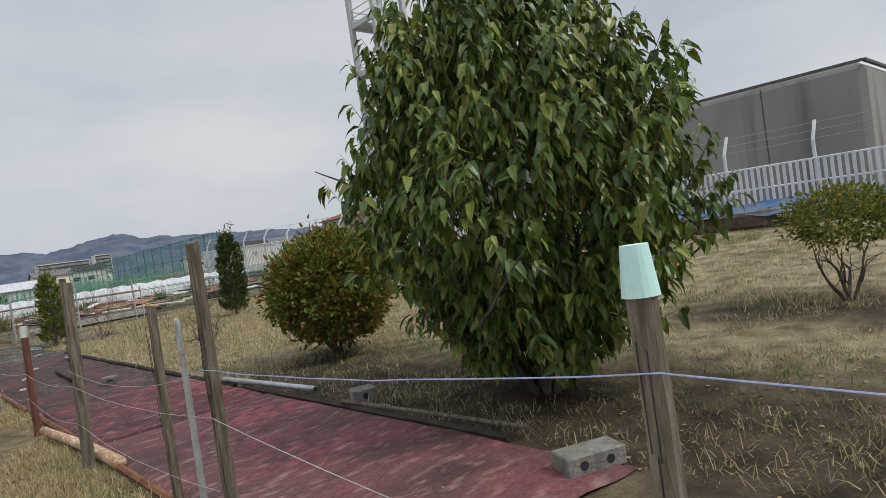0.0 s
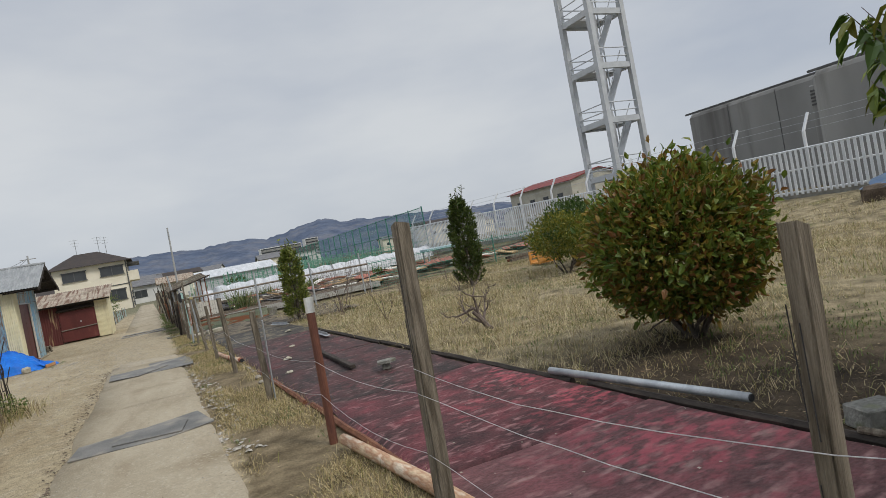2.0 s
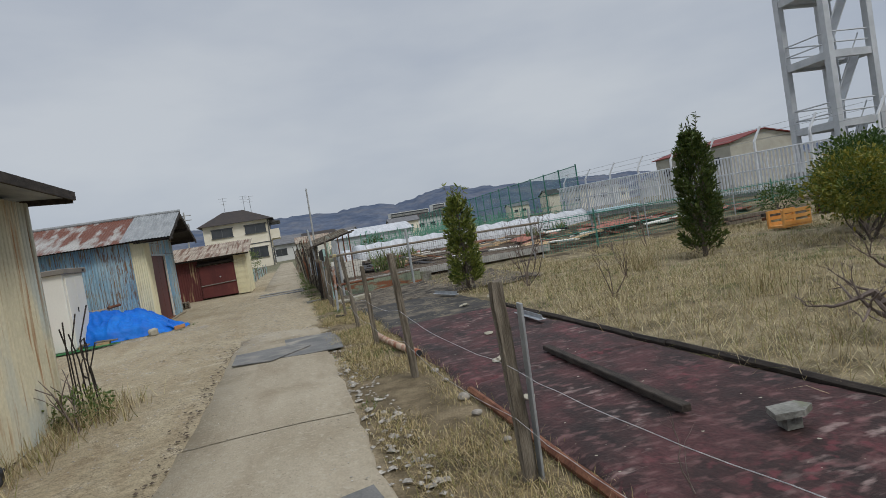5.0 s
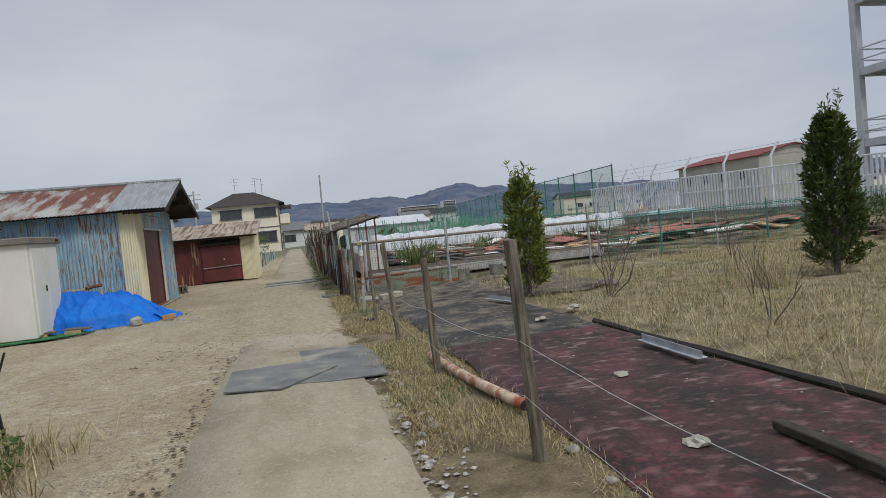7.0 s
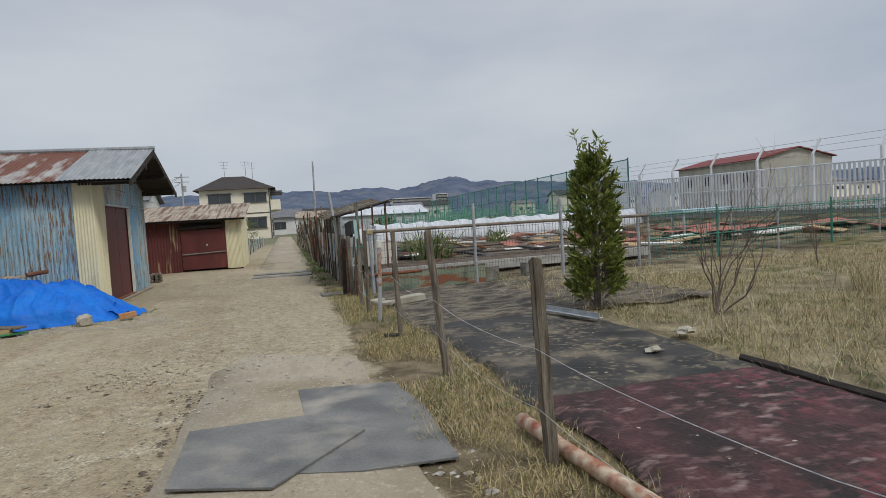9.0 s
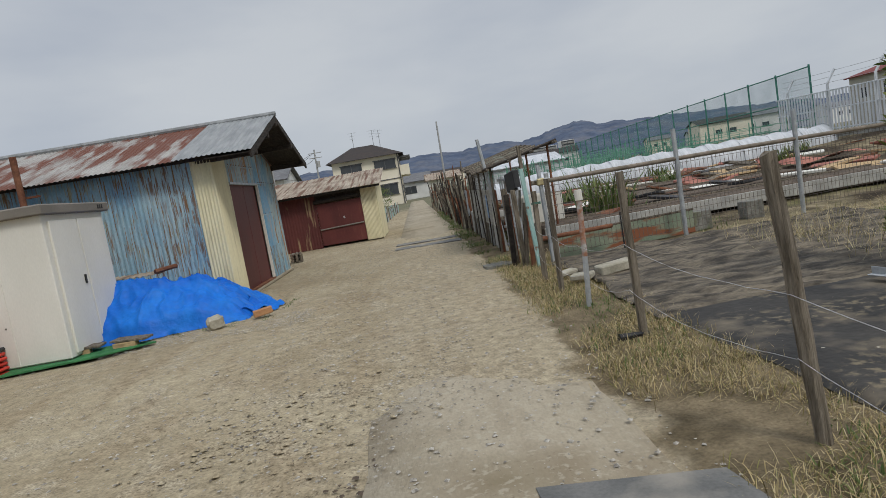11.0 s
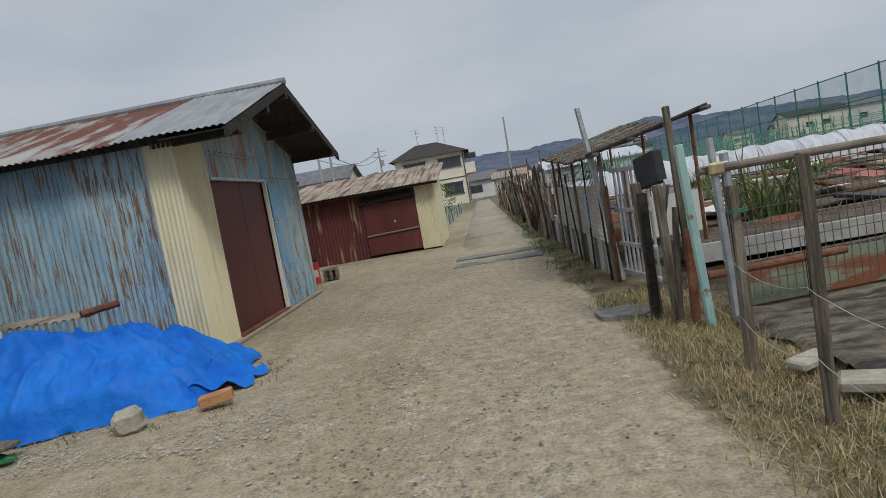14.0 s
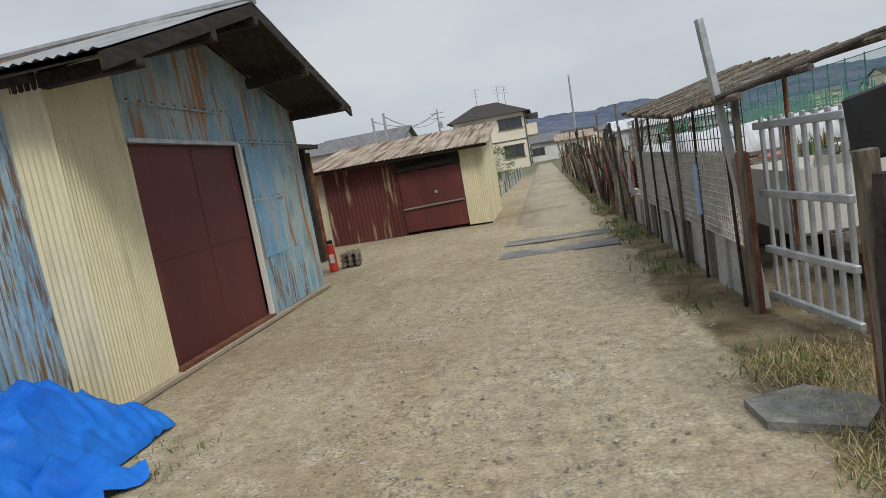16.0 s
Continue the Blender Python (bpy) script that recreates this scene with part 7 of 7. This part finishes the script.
def columnar(x, y, h, r, seed, label, mat, share=1.0):
    rg = np.random.default_rng(seed)
    z0 = ground_height(x, y)
    t = thing("columnar_tree", x, y, z0, label, "tree", "columnar evergreens")
    part("trunk", tubed([(0, 0, -0.05), (0.02, 0, h * 0.5), (0, 0.02, h * 0.93)], 0.05, 7, 0.01), M_BARK, t)
    P, D = [], []
    bm = bmesh.new()
    for k in range(int(420 * share * h / 2.4)):
        f = rg.random()
        a = rg.random() * math.tau
        z = h * (0.02 + 0.8 * f)
        prof = r * (0.85 + 0.3 * noise.noise(Vector((a * 0.9, z * 2.2, seed)))) * (1.0 if f < 0.75 else 1.0 - (f - 0.75) * 2.6)
        d = Vector((math.cos(a), math.sin(a), 0.8 + 0.6 * f)).normalized()
        s = Vector((math.cos(a) * prof * 0.3, math.sin(a) * prof * 0.3, z))
        L = prof * 0.95
        e = s + d * L
        tube(bm, [s, e], 0.006, 3, 0.002)
        for q in range(20):
            p = s.lerp(e, 0.25 + 0.75 * rg.random())
            P.append(tuple(p))
            o = np.array(d) + rg.normal(size=3) * 0.5
            D.append(o)
    for k in range(7):
        a, b = 0.18 * rg.normal(), 0.15 * rg.normal()
        s = Vector((a * 0.4, b * 0.4, h * 0.72))
        e = Vector((a * 1.1, b * 1.1, h * (0.82 + 0.18 * rg.random())))
        tube(bm, [s, e], 0.008, 4, 0.003)
        for q in range(34):
            P.append(tuple(s.lerp(e, rg.random())))
            o = rg.normal(size=3)
            o[2] += 0.9
            D.append(o)
    tagged(part("twig_growth", bm, M_TWIG, t), kind="stuff")
    vs, fs = leaves(rg, np.array(P), np.array(D), 0.1, 0.026, 0.1, 0.1)
    tagged(raw("crown", vs, fs, mat, t), kind="stuff")


columnar(3.45, 19.55, 2.25, 0.36, 3, "slim columnar evergreen with ragged yellow-green tips", L_CONPALE, 0.75)
columnar(7.9, 17.9, 2.85, 0.45, 4, "dense dark columnar evergreen", L_CON)


def bare_tree(x, y, h, seed, label, spread=0.45, lean=(0, 0), r=0.025, depth=3, stems=1):
    rg = np.random.default_rng(seed)
    t = thing("bare_tree", x, y, ground_height(x, y), label, "bare tree", "leafless fruit trees")
    bm = bmesh.new()
    for k in range(stems):
        limbs(rg, bm, (0, 0, -0.05), (lean[0] + 0.25 * rg.normal() * (stems > 1), lean[1] + 0.25 * rg.normal() * (stems > 1), 1), h * 0.5, r, depth, spread, 0.22)
    part("branch", bm, M_TWIG, t)


bare_tree(4.27, 18.4, 1.75, 3, "young leafless fruit tree with thin upright branches", 0.28, r=0.012, stems=7)
bare_tree(4.35, 15.3, 1.15, 5, "small leafless fruit tree with reddish twigs", 0.35, r=0.009, stems=3)
bare_tree(4.47, 11.03, 0.95, 6, "low crooked leafless shrub with a thick stem", 1.0, (-0.75, 0.2), 0.05, 4, 2)
bare_tree(9.0, 21.6, 1.3, 8, "thin leafless sapling near the mesh fence", 0.3, r=0.012, stems=3)
bare_tree(5.6, 17.0, 1.2, 15, "leafless sapling with fine upright twigs", 0.3, r=0.008, stems=3)
bare_tree(1.55, 9.75, 0.55, 9, "dead weed stalk beside the fence", 0.5, r=0.006, depth=2)
bare_tree(-2.2, 14.0, 0.95, 10, "thin dry sticks leaning by the cream shed", 0.3, r=0.014, depth=1, stems=3)

scrap = thing("bent_steel_rods", -2.3, 14.75, 0, "bundle of bent rusty steel rods leaning by the shed", "steel rods")
for k in range(7):
    a = k * 0.9
    part("rod", tubed([(0.12 * math.cos(a), 0.1 * math.sin(a), 0), (0.1 * math.cos(a) - 0.03, 0.08 * math.sin(a), 0.5 + 0.05 * k), (0.16 * math.cos(a + 0.5), 0.1 * math.sin(a + 0.5), 0.75 + 0.07 * k)], 0.008, 5), M_DARKWOOD, scrap)
for k in range(3):
    part("hoop", tubed([(0.02 * k, 0.11 * math.cos(a), 0.3 + 0.2 * k + 0.11 * math.sin(a)) for a in np.linspace(0, 6.28, 14)], 0.006, 4), M_DARKWOOD, scrap)
bag = thing("black_bag", -2.42, 12.6, 0.0, "crumpled black plastic bag at the shed foot", "bag")
bm = bmesh.new()
bmesh.ops.create_icosphere(bm, subdivisions=3, radius=0.16)
for v in bm.verts:
    v.co *= 1 + 0.45 * noise.noise(v.co * 9)
    v.co.z = v.co.z * 0.6 + 0.08
part("bag", bm, M_BLACK, bag)


def grass(name, seed, spots, length, width, lean, mat, label):
    rg = np.random.default_rng(seed)
    pts = np.array([(x, y, ground_height(x, y) - 0.005) for x, y in spots(rg)])
    vs, fs = blades(rg, pts, length, width, lean)
    tagged(raw(name, vs, fs, mat), label, "grass", kind="stuff")


def tufts(rg, n, x0, x1, y0, y1, per, size, keep=lambda x, y: True):
    out = []
    for _ in range(n):
        x, y = x0 + (x1 - x0) * rg.random(), y0 + (y1 - y0) * rg.random()
        if keep(x, y):
            out += [(x + size * rg.normal(), y + size * rg.normal()) for _ in range(per)]
    return out


wild = lambda s, cut: (lambda x, y: noise.noise(Vector((x * s, y * s, 6))) > cut)
grass("verge_grass", 1, lambda r: tufts(r, 9000, 0.42, 1.24, -3, 24.5, 10, 0.07, wild(0.8, -0.25)), 0.085, 0.004, 1.6, L_VERGE, "flattened dry grass along the lane verge")
grass("verge_weeds", 2, lambda r: tufts(r, 1500, 0.42, 1.15, -3, 31, 9, 0.06, wild(0.9, 0.02)), 0.055, 0.007, 1.2, L_GREEN, "low green weeds in the verge")
grass("lane_weeds", 12, lambda r: tufts(r, 500, 0.3, 0.8, 24, 46, 9, 0.07, wild(0.9, -0.2)), 0.1, 0.009, 1.2, L_GREEN, "green weeds at the foot of the stick fence")
grass("field_grass", 3, lambda r: tufts(r, 10000, 3.3, 14, 7.5, 23.5, 10, 0.08, wild(0.6, -0.2)), 0.14, 0.0055, 1.55, L_STRAW, "straw-dry grass over the field")
grass("field_grass_near", 4, lambda r: tufts(r, 3800, 3.2, 10, -2, 9.5, 8, 0.07, wild(0.7, -0.05)), 0.1, 0.005, 1.5, L_STRAW, "sparse dry grass on dark soil")
grass("field_grass_far", 6, lambda r: tufts(r, 2600, 8, 19, -6, 24, 8, 0.12, wild(0.4, -0.25)), 0.2, 0.009, 1.4, L_STRAW, "straw-dry grass below the white fence")
grass("tall_straw", 7, lambda r: [(x + 0.16 * r.normal(), y + 0.16 * r.normal()) for x, y in ((6.3, 17.6), (6.2, 17.4), (5.2, 13.4), (7.6, 12.2), (6.6, 18.6)) for _ in range(130)], 0.5, 0.007, 0.8, L_STRAW, "taller pale straw clumps")
grass("field_green", 8, lambda r: tufts(r, 3600, 3.3, 13, 4, 24.5, 9, 0.08, wild(0.45, 0.12)), 0.07, 0.009, 1.2, L_GREEN, "patches of low green grass")
grass("soil_weeds", 14, lambda r: tufts(r, 2600, 3.3, 11, -1, 8, 8, 0.07, wild(0.5, 0.02)), 0.06, 0.007, 1.2, L_GREEN, "low green weeds on the dark soil")
grass("shed_weeds", 9, lambda r: tufts(r, 130, -2.5, -2.1, 9.6, 15.0, 10, 0.06) + tufts(r, 45, -2.4, -1.8, 14.0, 15.1, 12, 0.07), 0.24, 0.007, 1.0, L_STRAW, "dry weeds at the foot of the cream shed") 
grass("tarp_weeds", 10, lambda r: tufts(r, 50, -4.9, -2.5, 22.5, 23.2, 8, 0.04) + tufts(r, 20, -2.9, -2.5, 23.3, 24.2, 8, 0.04), 0.05, 0.007, 1.2, L_GREEN, "weeds round the tarpaulin")
grass("straw_litter", 11, lambda r: tufts(r, 1500, 3.15, 6.5, 9, 23, 6, 0.12), 0.3, 0.005, 1.6, L_STRAW, "fallen straw lying beside the sheets")

# loose gravel on the lane and leaf litter on the soil
rng = np.random.default_rng(40)


def pebbles(name, n, spot, r0, r1, mat, label, flat=0.6):
    vs, fs = [], []
    base = [(1, 0, 0), (-0.6, 0.8, 0), (-0.5, -0.9, 0), (0.1, 0.1, 0.9), (0.3, 0.9, 0.4), (0.5, -0.7, 0.35)]
    tri = [(0, 4, 3), (4, 1, 3), (1, 2, 3), (2, 5, 3), (5, 0, 3), (0, 1, 4), (0, 5, 2)]
    for _ in range(n):
        x, y, z = spot()
        r, a = r0 + (r1 - r0) * rng.random() ** 3, rng.random() * math.tau
        k = len(vs)
        c, s = math.cos(a), math.sin(a)
        for p in base:
            vs.append((x + r * (p[0] * c - p[1] * s), y + r * (p[0] * s + p[1] * c), z + r * p[2] * flat))
        fs += [tuple(k + q for q in f) for f in tri]
    tagged(raw(name, vs, fs, mat), label, "gravel", kind="stuff")


M_GRAVEL = material("mixed_gravel", [(0.22, 0.2, 0.17), (0.44, 0.41, 0.36)], 30, rough=0.95, bump=0, grain=0.3)


def lane_spot():
    x, y = -3.2 + 3.7 * rng.random(), 17 + 14 * rng.random() ** 1.3
    return x, y, (0.02 if -1.0 < x < 0.3 and y < 19.6 else ground_height(x, y) - 0.002)


pebbles("lane_gravel", 5200, lane_spot, 0.005, 0.02, M_GRAVEL, "loose gravel scattered over the lane")
pebbles("tarp_gravel", 2200, lambda: (-4.4 + 2.4 * rng.random(), 22.0 + 0.9 * rng.random(), -0.004), 0.005, 0.014, M_GRAVEL, "grey gravel in front of the tarpaulin")
pebbles("verge_rubble", 420, lambda: (0.3 + 0.35 * rng.random(), 8.5 + 8 * rng.random(), 0.0), 0.012, 0.045, M_GRAVEL, "broken concrete along the lane edge")
pebbles("soil_clods", 2600, lambda: (3.2 + 3.0 * rng.random(), 1 + 8 * rng.random(), 0.0), 0.006, 0.02, M_SOIL, "clods of dark soil under the bushes")
pebbles("leaf_litter", 900, lambda: (3.1 + 3.0 * rng.random(), 1 + 9 * rng.random(), 0.012), 0.008, 0.022, material("dry_leaf", [(0.2, 0.13, 0.07), (0.36, 0.27, 0.17)], 20, rough=0.9, bump=0), "dry leaves littering the soil", 0.2)
pebbles("mud_crumbs", 260, lambda: (-1.6 + 0.35 * rng.normal(), 18.6 + 0.35 * rng.normal(), 0.0), 0.006, 0.03, M_GROUND, "crumbled mud patch in the yard")

pebbles("sheet_litter", 220, lambda: (1.35 + 1.7 * rng.random(), 2.5 + 17 * rng.random(), 0.06), 0.004, 0.014, M_STONE, "pale crumbs and dead leaves on the sheets", 0.3)
pebbles("yard_grit", 6000, lambda: (-5.5 + 5.2 * rng.random(), 12 + 12 * rng.random(), 0.0), 0.004, 0.016, M_GRAVEL, "fine grit over the yard", 0.5)
pebbles("lane_grit", 2200, lambda: (-1.0 + 1.3 * rng.random(), 3 + 16 * rng.random(), 0.028), 0.003, 0.01, M_GRAVEL, "fine grit over the concrete lane", 0.5)
for x, y, r in ((1.75, 12.9, 0.06), (1.5, 11.6, 0.05), (2.1, 14.3, 0.05), (2.62, 17.1, 0.07), (3.3, 17.6, 0.09)):
    t = thing("plastic_scrap", x, y, 0.05, "crumpled scrap of pale plastic on the sheet", "litter", "scraps on the sheets")
    bm = bmesh.new()
    bmesh.ops.create_icosphere(bm, subdivisions=2, radius=r)
    for v in bm.verts:
        v.co *= 1 + 0.8 * noise.noise(v.co * 25 + Vector((x, y, 0)))
        v.co.z = abs(v.co.z) * 0.5
    part("crumple", bm, M_STONE, t)
pebbles("lane_edge_debris", 900, lambda: (-1.07 + 0.07 * rng.normal(), 3 + 15 * rng.random(), 0.004), 0.006, 0.026, M_SOIL, "crumbs of brown earth along the lane edge", 0.5)
pebbles("rut_gravel", 5200, lambda: (-1.5 + 0.35 * rng.normal() + 1.0 * (rng.random() > 0.5), 18 + 13 * rng.random(), 0.0), 0.004, 0.015, material("dark_gravel", [(0.1, 0.085, 0.07), (0.3, 0.27, 0.23)], 30, rough=0.95, bump=0, grain=0.3), "dark grit gathered in the wheel ruts", 0.5)
